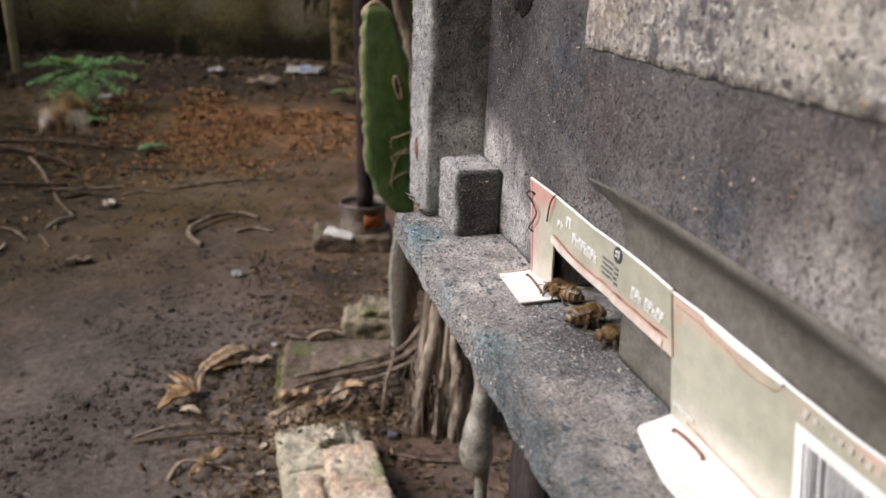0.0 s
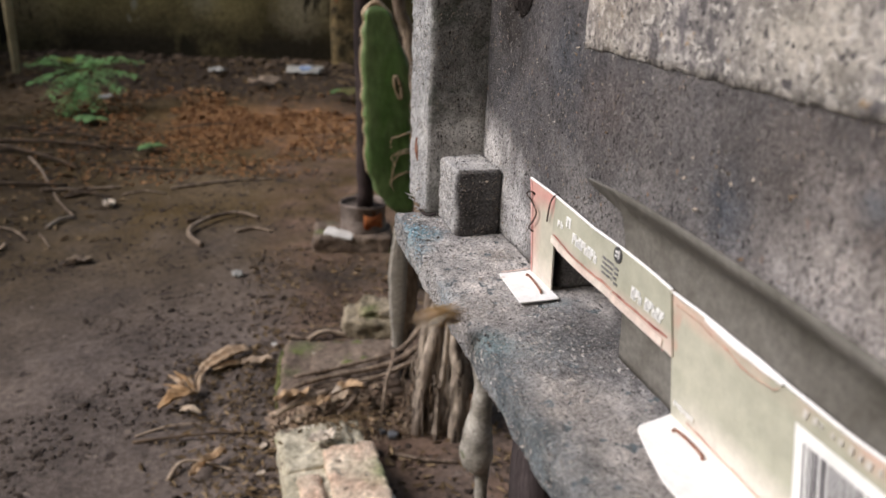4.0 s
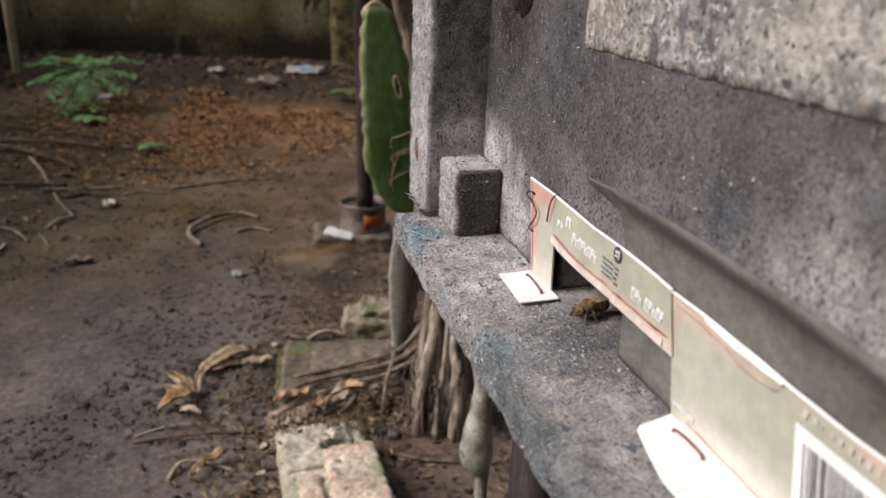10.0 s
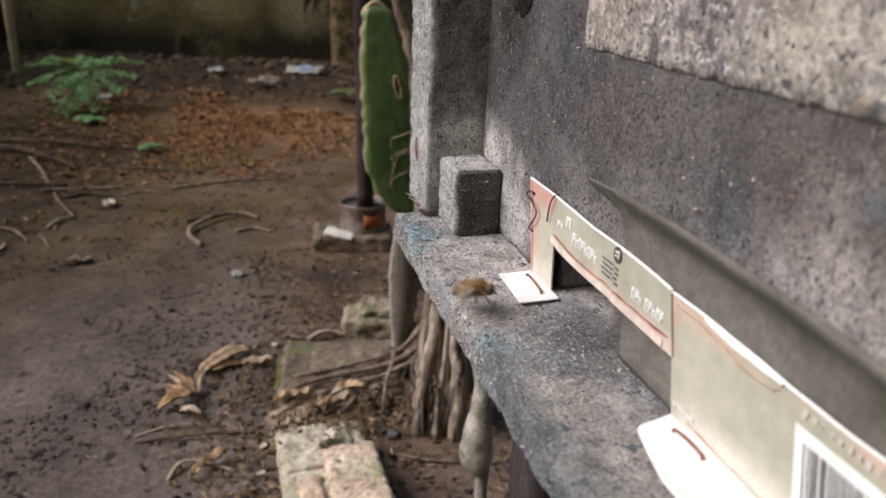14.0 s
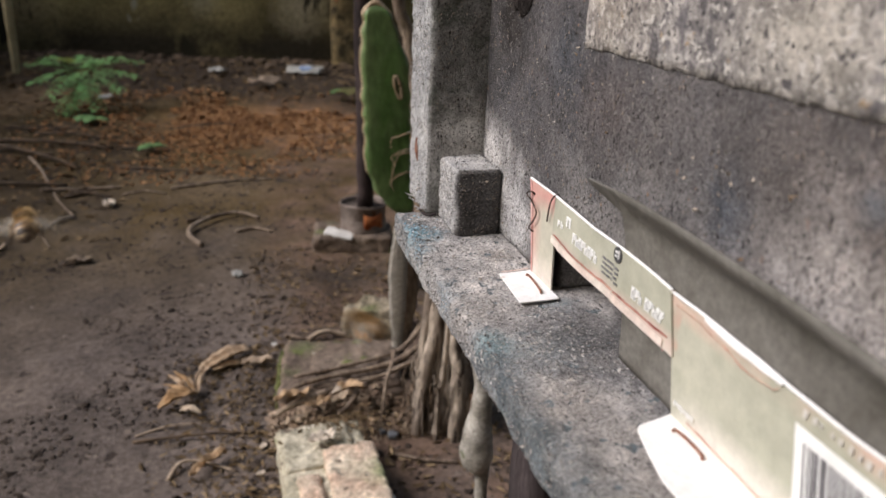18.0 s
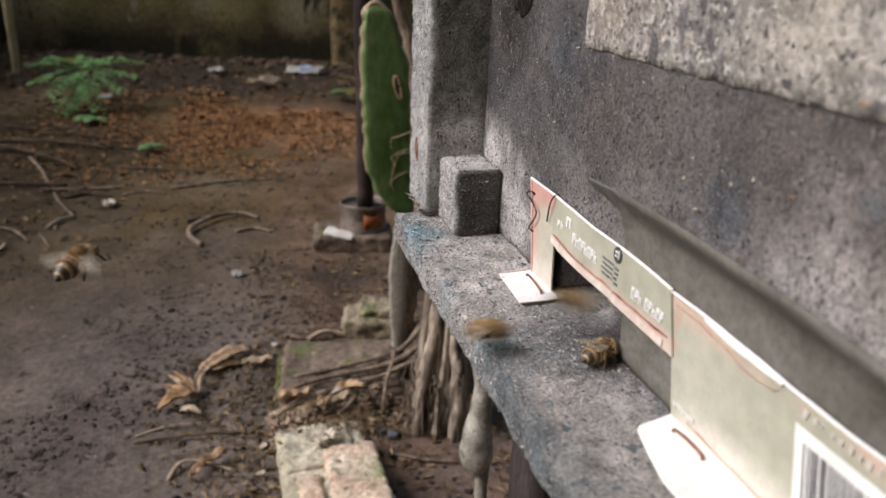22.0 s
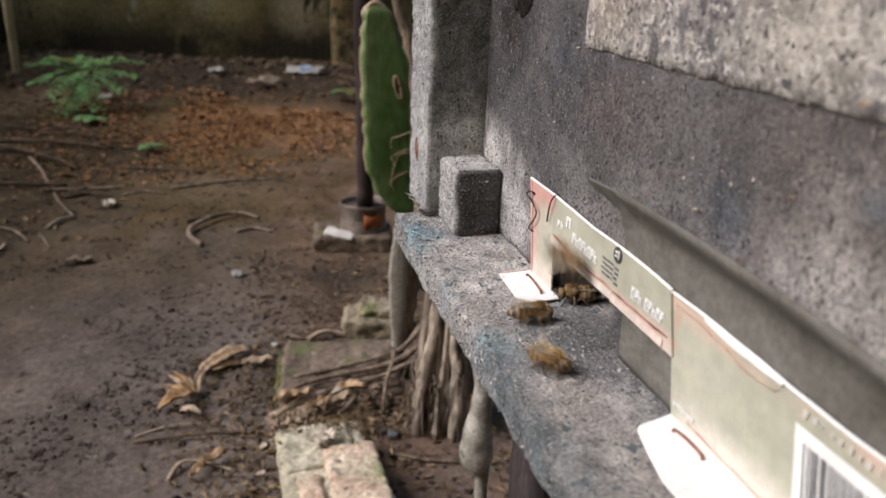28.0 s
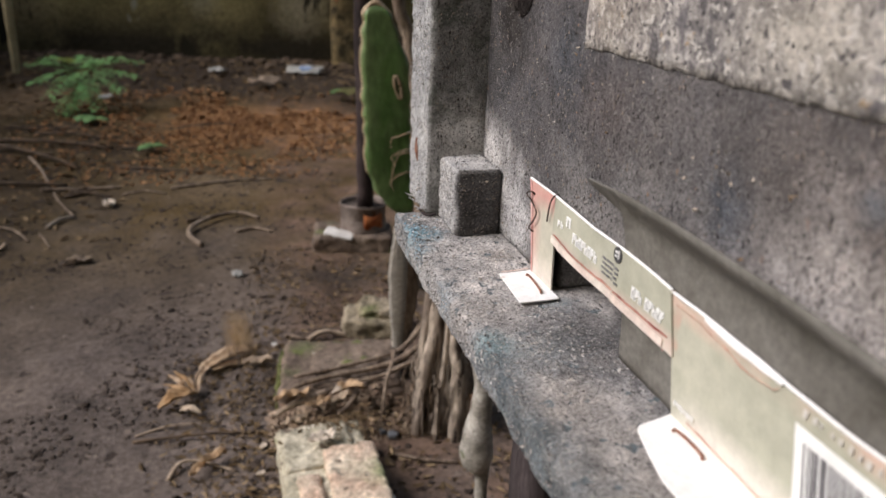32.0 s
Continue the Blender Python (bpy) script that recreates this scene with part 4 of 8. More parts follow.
    rows = [[(0.1056 - 0.0124 * u, 0.2563 - 0.0030 * u - 0.0009 * v, BOARD_Z + 0.00165 + 0.0006 * u * u) for u in np.linspace(0, 1, 5)] for v in (0, 1)]
    add("red_border", solid_sheet(rows, 0.0001), M_BLUSH, "", False, tab)

    # unreadable printing: small bars
    def bar(y0, y1, za, zb, mat, up):
        ym = (y0 + y1) / 2
        x = face_x(ym) - (0.0006 if up is strip and ym < 0.19 else 0) - 0.0005
        b = bmesh.new()
        bmesh.ops.create_cube(b, size=1.0)
        bmesh.ops.scale(b, verts=b.verts, vec=(0.0002, abs(y1 - y0), abs(zb - za)))
        bmesh.ops.translate(b, verts=b.verts, vec=(x, ym, (za + zb) / 2))
        add("print_bar", b, mat, "", False, up)

    rnd = random.Random(5)
    glyphs = [(0.2335, 0.5158, 0.0018, 0.0012), (0.2308, 0.5160, 0.0016, 0.0012), (0.2268, 0.5186, 0.0034, 0.0018)]
    glyphs += [(0.2210 - 0.00232 * i, 0.5146 - 0.00008 * i, 0.0019, 0.0019) for i in range(8)]
    glyphs += [(0.1784 - 0.0021 * i - (0.0016 if i > 2 else 0), 0.5134 - 0.00002 * i, 0.0017, 0.0018) for i in range(8)]
    for k, (y, z, w, h) in enumerate(glyphs):
        kind = k % 3
        bar(y, y - w * 0.36, z - h, z + h, M_PRINT_WHITE, strip)
        if kind != 1:
            bar(y - w * 0.36, y - w, z + h * 0.45, z + h, M_PRINT_WHITE, strip)
        bar(y - w * 0.66, y - w, z - h * (1.0 if kind else 0.1), z + h * 0.45, M_PRINT_WHITE, strip)
        if kind != 2:
            bar(y - w * 0.36, y - w * 0.66, z - h * 0.2, z + h * 0.2, M_PRINT_WHITE, strip)
    for i in range(4):
        for j in range(4):
            y = 0.1990 - j * 0.0030 - 0.0004 * (i % 2)
            bar(y, y - rnd.uniform(0.0019, 0.0026), 0.5160 - i * 0.0016, 0.5167 - i * 0.0016, M_PRINT_GREY, strip)
    # round black mark with a pale figure in it
    b = bmesh.new()
    bmesh.ops.create_cone(b, cap_ends=True, segments=28, radius1=0.0025, radius2=0.0025, depth=0.00025)
    bmesh.ops.transform(b, matrix=Matrix.Translation((face_x(0.1888) - 0.0011, 0.1886, 0.5208)) @ Euler((0, radians(90), 0)).to_matrix().to_4x4(), verts=b.verts)
    mark = add("round_mark", b, M_PRINT_BLACK, "round black printed mark", False, strip)
    for dy, dz, w, hh in ((-0.0008, 0.0003, 0.0006, 0.0026), (0.0006, 0.0008, 0.0014, 0.0006), (0.0007, -0.0005, 0.0012, 0.0006)):
        bmk = bmesh.new()
        bmesh.ops.create_cube(bmk, size=1.0)
        bmesh.ops.scale(bmk, verts=bmk.verts, vec=(0.0002, w, hh))
        bmesh.ops.translate(bmk, verts=bmk.verts, vec=(face_x(0.1888) - 0.0013, 0.1886 + dy, 0.5208 + dz))
        add("print_bar", bmk, M_PRINT_WHITE, "", False, strip)
    # white bar-code field
    SLANT = 0.21
    rows = [[(face_x(y) - 0.0005, y - SLANT * (0.5150 - z), z) for z in np.linspace(0.4925, 0.5150, 6)] for y in np.linspace(0.1086, 0.03, 24)]
    add("barcode_field", solid_sheet(rows, 0.00012), M_PRINT_WHITE, "white printed bar-code field", False, panel)
    y = 0.1050
    while y > 0.055:
        wdt = rnd.choice((0.00035, 0.0004, 0.0006, 0.0009))
        b = bmesh.new()
        bmesh.ops.create_cube(b, size=1.0)
        bmesh.ops.scale(b, verts=b.verts, vec=(0.0002, wdt, 0.0180))
        bmesh.ops.transform(b, matrix=Matrix.Translation((face_x(y) - 0.0007, y - SLANT * 0.009, 0.5032)), verts=b.verts)
        for v in b.verts:
            v.co.y += SLANT * (v.co.z - 0.5032)
        add("code_bar", b, M_PRINT_GREY, "", False, panel)
        y -= wdt + rnd.choice((0.0005, 0.0007, 0.0010))
    for i in range(12):
        y = 0.1075 - i * 0.0024 - rnd.uniform(0, 0.0008)
        bar(y, y - rnd.uniform(0.0006, 0.0014), top_z(y) - 0.0026 - rnd.uniform(0, 0.0006), top_z(y) - 0.0014 - rnd.uniform(0, 0.0004), M_PRINT_LILAC, panel)
    for i in range(8):
        y = 0.1506 - i * 0.0012
        bar(y, y - rnd.uniform(0.0005, 0.0008), 0.4928 + rnd.uniform(0, 0.0008), 0.4946, M_PRINT_WHITE, panel)
    # staples
    for (a, c, up) in (((0.1024, 0.2490), (0.1016, 0.2330), tab), ((0.1030, 0.1440), (0.1036, 0.1325), tab2)):
        z = BOARD_Z + 0.0022
        bm = tube([(a[0], a[1], z - 0.0018), (a[0], a[1], z), ((a[0] + c[0]) / 2, (a[1] + c[1]) / 2, z + 0.0005), (c[0], c[1], z), (c[0], c[1], z - 0.0018)], 0.00045, 6, smooth_steps=3)
        add("staple", bm, M_RUSTWIRE, "rusty staple", True)
    # bent wires that pin the card to the wall
    add("wire", tube([(0.1078, 0.2596, 0.5174), (0.1052, 0.2558, 0.5204), (0.1046, 0.2584, 0.5201), (0.1044, 0.2600, 0.5187), (0.1044, 0.2543, 0.5171), (0.1046, 0.2502, 0.5144), (0.1046, 0.2523, 0.5106), (0.1048, 0.2567, 0.5064), (0.1054, 0.2551, 0.5055), (0.1078, 0.2562, 0.5039)], 0.00032, 6), M_WIRE, "bent dark wire", True)
    add("wire", tube([(0.1080, 0.2385, 0.5243), (0.1058, 0.2369, 0.5247), (0.1050, 0.2381, 0.5227), (0.1050, 0.2399, 0.5185), (0.1053, 0.2412, 0.5138)], 0.00030, 6), M_WIRE, "bent dark wire", True)
    tagged(red, "cream printed cardboard strip stapled across the hive entrance", "entrance reducer")


build_reducer()


def build_greyboard():
    """A sheet of grey cardboard behind the reducer; its upper edge curls away from the wall."""
    rows = []
    for y in np.linspace(0.2163, -0.10, 100):
        a = min(1.0, (0.2163 - y) / 0.135)
        e = 0.0172 * a ** 0.62
        bottom = BOARD_Z + 0.0006 if y < 0.1860 else 0.5356 - 0.0045 * min(1.0, (0.2163 - y) / 0.034)
        top = 0.5366 + 0.0106 * math.sin(a * 1.75) ** 0.8 - 0.0011 * min(1.0, max(0.0, (0.18 - y) / 0.05)) - 0.012 * max(0.0, 0.085 - y)
        row = []
        for k in range(25):
            u = k / 24
            z = bottom + (top - bottom) * u
            crease = 0.5325 if y < 0.19 else 0.5325 + 0.0025 * (y - 0.19) / 0.026
            v = min(1.0, max(0.0, (z - crease) / max(0.0005, top - crease)) / (1.0 - 0.12 * a))
            k2 = 0.10 + 0.65 * a
            out = e * ((1 - k2) * v ** 1.1 + k2 * v * v * (3 - 2 * v))
            row.append((0.1082 - out, y, z))
        rows.append(row)
    ob = ob_of("grey_cardboard_sheet", solid_sheet(rows, 0.0007), M_GREYBOARD)
    tagged(ob, "grey cardboard sheet curling away from the hive front", "cardboard")


build_greyboard()


# ---------------------------------------------------------------- the yard
def build_bricks():
    # near broken brick: one body with cracked pieces on top
    z0 = ground_z(0.09, 0.8)
    b = empty("broken_brick", pose(0.0805, 0.775, z0 - 0.012, 1.5, -1.0, 3))
    part("body", rough_box((-0.058, -0.115, 0.0), (0.046, 0.048, 0.056), 0.0042, 0.0035, 0.0036, 95, 11.0, 0.6), M_CREAM, b, "worn cream-grey brick body")
    part("fragment", rough_box((-0.010, -0.125, 0.050), (0.052, -0.012, 0.067), 0.0042, 0.0035, 0.0036, 95, 12.0, 0.8), M_BRICK, b, "cracked pinkish fragment")
    part("fragment", rough_box((-0.044, -0.120, 0.051), (-0.018, -0.048, 0.062), 0.0042, 0.0035, 0.0036, 95, 13.0, 0.8), M_BRICK, b, "cracked pinkish fragment")
    part("fragment", rough_box((-0.055, -0.036, 0.051), (0.030, 0.046, 0.0605), 0.0042, 0.0035, 0.0036, 95, 14.0, 0.8), M_CREAM, b, "dirt-grey crust")
    tagged(b, "broken worn pink brick lying in the mud", "brick", "bricks in the mud")
    b = empty("muddy_brick", pose(0.118, 0.968, 0.000, 2, 1, -7))
    part("body", rough_box((-0.082, -0.072, 0.0), (0.088, 0.070, 0.056), 0.0055, 0.006, 0.007, 48, 15.0, 0.7), M_BRICK_MUD, b, "mud-covered brick with green moss")
    part("crust", rough_box((-0.040, -0.066, 0.042), (0.084, 0.050, 0.061), 0.0055, 0.006, 0.007, 48, 16.0, 0.8), M_BRICK_MUD, b, "dried mud crust")
    part("moss", rough_box((-0.0875, -0.064, 0.004), (-0.0775, 0.058, 0.050), 0.0055, 0.004, 0.006, 70, 21.0, 0.8), M_MOSS, b, "dark green moss on the side")
    tagged(b, "mud-covered mossy brick half sunk in the ground", "brick", "bricks in the mud")
    b = empty("rubble_brick", pose(0.190, 1.145, ground_z(0.19, 1.14) - 0.012, 0, 3, -14))
    part("body", rough_box((-0.042, -0.036, 0.0), (0.060, 0.036, 0.044), 0.0055, 0.006, 0.009, 60, 17.0, 0.9), M_STONE, b)
    part("fragment", rough_box((-0.018, -0.020, 0.040), (0.040, 0.040, 0.057), 0.005, 0.006, 0.012, 80, 19.0, 0.9), M_STONE, b, "pale broken chunk on top")
    tagged(b, "mossy tan piece of brick rubble", "brick", "bricks in the mud")
    for x, y, r, mat, label in ((0.1716, 0.836, 0.0075, M_PEBBLE, "dark grey pebble in the soil"), (0.1585, 0.846, 0.0065, M_PEBBLE, "bluish grey pebble in the soil"), (0.146, 0.868, 0.0045, M_SHARD, "small white stone chip in the soil")):
        b = ob_of("pebble", rough_box((-r, -r * 0.8, -r * 0.5), (r, r * 0.8, r * 0.8), r * 0.3, r * 0.55, r * 0.18, 120, x * 90), mat)
        b.matrix_basis = pose(x, y, ground_z(x, y) + r * 0.4, 0, 0, x * 3000)
        tagged(b, label, "pebble", "pebbles by the bricks")
    b = ob_of("plaster_chunk", rough_box((-0.022, -0.020, -0.02), (0.022, 0.020, 0.020), 0.004, 0.004, 0.004, 80, 23.0, 0.8), M_SHARD)
    b.matrix_basis = pose(0.1212, 0.6554, ground_z(0.1212, 0.6554) + 0.030, 3, -4, 8)
    tagged(b, "white plaster chunk beside the broken brick", "rubble")
    # stone under the tin can
    b = ob_of("flat_stone", rough_box((-0.086, -0.058, -0.02), (0.086, 0.058, 0.038), 0.0055, 0.006, 0.007, 48, 18.0, 0.8), M_BRICK_MUD)
    b.matrix_basis = pose(0.232, 1.605, ground_z(0.23, 1.60), 0, 0, -10)
    tagged(b, "dark mossy stone slab under the tin can", "stone")


build_bricks()


def build_can():
    top = ground_z(0.255, 1.60) + 0.036
    can = empty("tin_can", pose(0.256, 1.605, top))
    can.matrix_basis = can.matrix_basis @ Matrix.Diagonal((1.08, 1.08, 1.08, 1.0))
    bm = bmesh.new()
    prof = [(0.046, 0.0), (0.0475, 0.002), (0.0475, 0.006), (0.0465, 0.009), (0.047, 0.028), (0.0462, 0.030), (0.047, 0.032), (0.047, 0.056), (0.0485, 0.058), (0.0485, 0.061),
            (0.0465, 0.061), (0.0455, 0.055), (0.0455, 0.012)]
    n = 30
    rings = [[bm.verts.new((r * (1 + 0.012 * math.sin(3 * a)) * math.cos(a), r * math.sin(a), z + 0.001 * math.sin(2 * a))) for a in [2 * math.pi * k / n for k in range(n)]] for r, z in prof]
    for r0, r1 in zip(rings, rings[1:]):
        for k in range(n):
            bm.faces.new((r0[k], r0[(k + 1) % n], r1[(k + 1) % n], r1[k]))
    bm.faces.new(rings[0][::-1])
    bm.faces.new(rings[-1])
    part("shell", bm, M_TIN, can, "dull rusty tin shell")
    rows = []
    for a in np.linspace(radians(-98), radians(-46), 9):
        rows.append([(0.0474 * math.cos(a), 0.0474 * math.sin(a), z) for z in (0.018 + 0.004 * math.sin(a * 9), 0.03, 0.044 + 0.003 * math.cos(a * 7))])
    part("rust_patch", solid_sheet(rows, 0.0006), M_RUST, can, "orange rust patch")
    part("soil", tube([(0, 0, 0.012), (0, 0, 0.048), (0, 0, 0.050)], [0.044, 0.0445, 0.03], 20, lump=0.05), M_MUD, can, "dark soil fill")
    tagged(can, "rusty tin can holding a dark pole", "can")
    # the pole that stands in the can
    z = top + 0.05
    pole = ob_of("pole", tube([(0.2605, 1.605, z), (0.2590, 1.605, z + 0.2), (0.2550, 1.605, z + 0.45), (0.2555, 1.605, z + 0.9), (0.2525, 1.605, z + 1.3)], [0.0185, 0.0175, 0.0165, 0.016, 0.0145], 14, lump=0.15), M_POLE)
    tagged(pole, "dark purplish wooden pole standing in a tin can", "pole")
    # white shard on the stone
    bm = rough_box((-0.034, -0.018, 0.0), (0.030, 0.016, 0.008), 0.004, 0.002, 0.0035, 70, 3.0, 0.9)
    sh = ob_of("ceramic_shard", bm, M_SHARD)
    sh.matrix_basis = pose(0.200, 1.570, top + 0.001, 6, 9, -24)
    tagged(sh, "white glazed shard beside the tin can", "shard")


build_can()


def build_cactus():
    """A tall flat climbing stem with scalloped corky margins."""
    y0 = 1.32
    cac = empty("cactus", pose(0.262, y0, ground_z(0.26, y0)))
    rows = []
    kz = (0.148, 0.165, 0.195, 0.240, 0.390, 0.428, 0.475, 0.512, 0.522, 0.527)
    kw = (0.006, 0.020, 0.034, 0.041, 0.0430, 0.0405, 0.0320, 0.0220, 0.014, 0.004)
    kc = (0.030, 0.022, 0.008, -0.004, -0.0103, -0.0125, -0.0210, -0.0262, -0.028, -0.029)
    zs = np.linspace(0.148, 0.527, 68)
    for z in zs:
        w = float(np.interp(z, kz, kw))
        sc = 0.0020 * math.sin(z * 150 + 2.5 * math.sin(z * 37))
        cx = float(np.interp(z, kz, kc))
        ring = []
        for k in range(24):
            a = 2 * math.pi * k / 24
            c, s_ = math.cos(a), math.sin(a)
            xx = (abs(c) ** 0.9) * (1 if c > 0 else -1) * (w + sc * (abs(c) > 0.95))
            yy = 0.010 * (1 if s_ > 0 else -1) * min(1.0, abs(s_) / 0.4) ** 0.7 * (1 + 0.12 * math.sin(z * 60 + c * 2)) * min(1, w / 0.02)
            ring.append((cx + xx, yy, z))
        rows.append(ring)
    bm = bmesh.new()
    rings = [[bm.verts.new(p) for p in r] for r in rows]
    for r0, r1 in zip(rings, rings[1:]):
        for k in range(24):
            bm.faces.new((r0[k], r0[(k + 1) % 24], r1[(k + 1) % 24], r1[k]))
    bm.faces.new(rings[0][::-1])
    bm.faces.new(rings[-1])
    part("stem", bm, M_CACTUS, cac, "thick flat green cactus stem")
    # corky margin along the far edge
    def rim(z, sgn):
        return (float(np.interp(z, kz, kc)) + sgn * (float(np.interp(z, kz, kw)) + 0.0018 * math.sin(z * 150 + 2.5 * math.sin(z * 37))), 0.0, z)

    part("margin", tube([rim(z, -1) for z in np.linspace(0.235, 0.500, 46)], 0.0022, 6, lump=0.5, smooth_steps=1), M_CORK, cac, "tan corky margin")
    part("margin", tube([rim(z, 1) for z in np.linspace(0.42, 0.500, 16)], 0.0018, 6, lump=0.5, smooth_steps=1), M_CORK, cac, "tan corky margin")
    crown = [rim(z, -1) for z in (0.500, 0.512, 0.522, 0.528)] + [rim(z, 1) for z in (0.528, 0.522, 0.512, 0.502)]
    part("crown", tube(crown, [0.0022, 0.0036, 0.0046, 0.0052, 0.0050, 0.0042, 0.0032, 0.002], 8, lump=0.7), M_CORK, cac, "brown corky dried tip")
    # oval scar and creeping root scars
    ring = [(0.008 + 0.0050 * math.cos(a) - 0.006 * math.sin(a) * 0.8, -0.0112, 0.391 + 0.0200 * math.sin(a)) for a in np.linspace(0, 2 * math.pi, 18)]
    part("scar", tube(ring, 0.0022, 6, lump=0.3, smooth_steps=1), M_CORK, cac, "oval corky scar")
    rnd = random.Random(8)
    for z, bend in ((0.304, 0.004), (0.274, 0.008), (0.268, 0.040), (0.232, 0.012)):
        p = [(0.044, -0.004, z + 0.004), (0.028, -0.0115, z + 0.006), (0.010, -0.0120, z), (-0.002, -0.0122, z - bend), (0.000 + rnd.uniform(-0.006, 0.006), -0.0122, z - bend - 0.016)]
        part("aerial_root", tube(p, [0.0016, 0.0014, 0.0012, 0.0009, 0.0006], 6), M_CORK, cac, "thin tan aerial root")
    # woody foot hidden low behind the hive
    part("foot", tube([(0.045, 0.01, -0.02), (0.044, 0.005, 0.08), (0.032, 0, 0.172)], [0.016, 0.012, 0.008], 10, lump=0.2), M_STUMP, cac, "woody brown foot")
    tagged(cac, "tall flat green cactus stem with tan scars", "cactus")
    dry = ob_of("dry_vine", tube([(0.345, 1.40, ground_z(0.345, 1.40) - 0.01), (0.335, 1.40, 0.25), (0.314, 1.40, 0.43), (0.302, 1.40, 0.49), (0.288, 1.40, 0.54), (0.275, 1.41, 0.75)], [0.014, 0.013, 0.012, 0.012, 0.012, 0.010], 10, lump=0.35), M_ROOT)
    tagged(dry, "dry brown woody stem behind the cactus", "stem")


build_cactus()


def build_stump():
    st = empty("tree_stump", pose(0.247, 0.852, ground_z(0.247, 0.852) - 0.01))
    st.matrix_basis = st.matrix_basis @ Matrix.Diagonal((0.92, 0.92, 1.0, 1.0))
    part("trunk", tube([(0.0, 0.02, -0.02), (0.002, 0.022, 0.08), (0.008, 0.03, 0.18), (0.012, 0.035, 0.30)], [0.044, 0.036, 0.030, 0.028], 18, lump=0.5, seed=2.0), M_STUMP, st, "dark brown fibrous trunk")
    rnd = random.Random(21)
    for i in range(30):
        a = -math.pi * (0.02 + 0.96 * i / 29) + rnd.uniform(-0.08, 0.08)
        r0, r1 = 0.046 + rnd.uniform(-0.010, 0.022), 0.034 + rnd.uniform(-0.008, 0.006)
        pts = []
        top = 0.17 + rnd.uniform(-0.03, 0.10)
        for k in range(6):
            u = k / 5
            r = r0 + (r1 - r0) * u
            aa = a + 0.09 * math.sin(u * 3 + i * 2.1) + 0.03 * math.sin(u * 9 + 2 * i)
            pts.append((r * math.cos(aa) * 0.95 + 0.008 * u, r * math.sin(aa) + 0.02 + 0.010 * u, -0.015 + (top + 0.015) * u))
        rr = rnd.choice((0.0020, 0.0030, 0.0048, 0.0075, 0.0095, 0.0115)) * rnd.uniform(0.85, 1.15)
        part("root", tube(pts, [rr * 0.55, rr * 0.95, rr, rr * 0.9, rr * 0.8, rr * 0.65], 8, lump=0.6, seed=i * 1.7), M_STUMP, st, "grey-brown hanging root")
    for i in range(80):
        a = -math.pi * rnd.uniform(0.0, 1.0)
        r0, z0, ln = rnd.uniform(0.040, 0.062), rnd.uniform(0.03, 0.12), rnd.uniform(0.03, 0.08)
        pts = [((r0 + 0.004 * rnd.uniform(-1, 1)) * math.cos(a + 0.08 * rnd.uniform(-1, 1)), (r0 + 0.004 * rnd.uniform(-1, 1)) * math.sin(a) + 0.02, z0 - ln * k / 4) for k in range(5)]
        rr = rnd.uniform(0.0007, 0.0018)
        part("fibre", tube(pts, [rr, rr * 0.9, rr * 0.8, rr * 0.7, rr * 0.4], 5, lump=0.4, seed=i), M_STUMP if i % 3 else M_DARKTWIG, st, "shredded bark fibre")
    part("splint", tube([(0.030, -0.040, -0.02), (0.029, -0.041, 0.03), (0.027, -0.040, 0.075)], [0.0045, 0.0050, 0.0035], 8, lump=0.4, seed=3.3), M_WETWOOD, st, "reddish-brown wet wood splint")
    tagged(st, "old stump with grey-brown vertical roots", "stump")
    # roots that creep over the bricks
    rz = ground_z(0.1, 1.0)
    paths = (([(0.245, 0.985, 0.090), (0.215, 0.968, 0.066), (0.187, 0.957, 0.060), (0.113, 0.934, 0.060), (0.051, 0.924, 0.058)], 0.0044),
             ([(0.230, 0.945, 0.075), (0.184, 0.926, 0.062), (0.127, 0.917, 0.060), (0.064, 0.905, 0.058), (0.030, 0.897, 0.046)], 0.0050),
             ([(0.215, 0.915, 0.070), (0.165, 0.902, 0.058), (0.120, 0.898, 0.056), (0.080, 0.885, 0.050)], 0.0034),
             ([(0.092, 0.886, 0.052), (0.055, 0.873, 0.050), (0.021, 0.860, 0.042)], 0.0052),
             ([(0.196, 0.955, 0.066), (0.188, 0.925, 0.064), (0.1725, 0.889, 0.058), (0.160, 0.855, 0.020)], 0.0036),
             ([(0.130, 0.870, 0.056), (0.112, 0.845, 0.050), (0.100, 0.830, 0.054)], 0.0038))
    for i, (p, r) in enumerate(paths):
        n = len(p)
        ob = ob_of("root", tube([(x, y, z + rz - 0.008) for x, y, z in p], [r * (1 - 0.35 * k / (n - 1)) for k in range(n)], 8, lump=0.4, seed=i * 3.1), M_TWIG if i == 3 else M_ROOT)
        tagged(ob, "dry brown root creeping over the bricks", "root", "roots over the bricks")


build_stump()


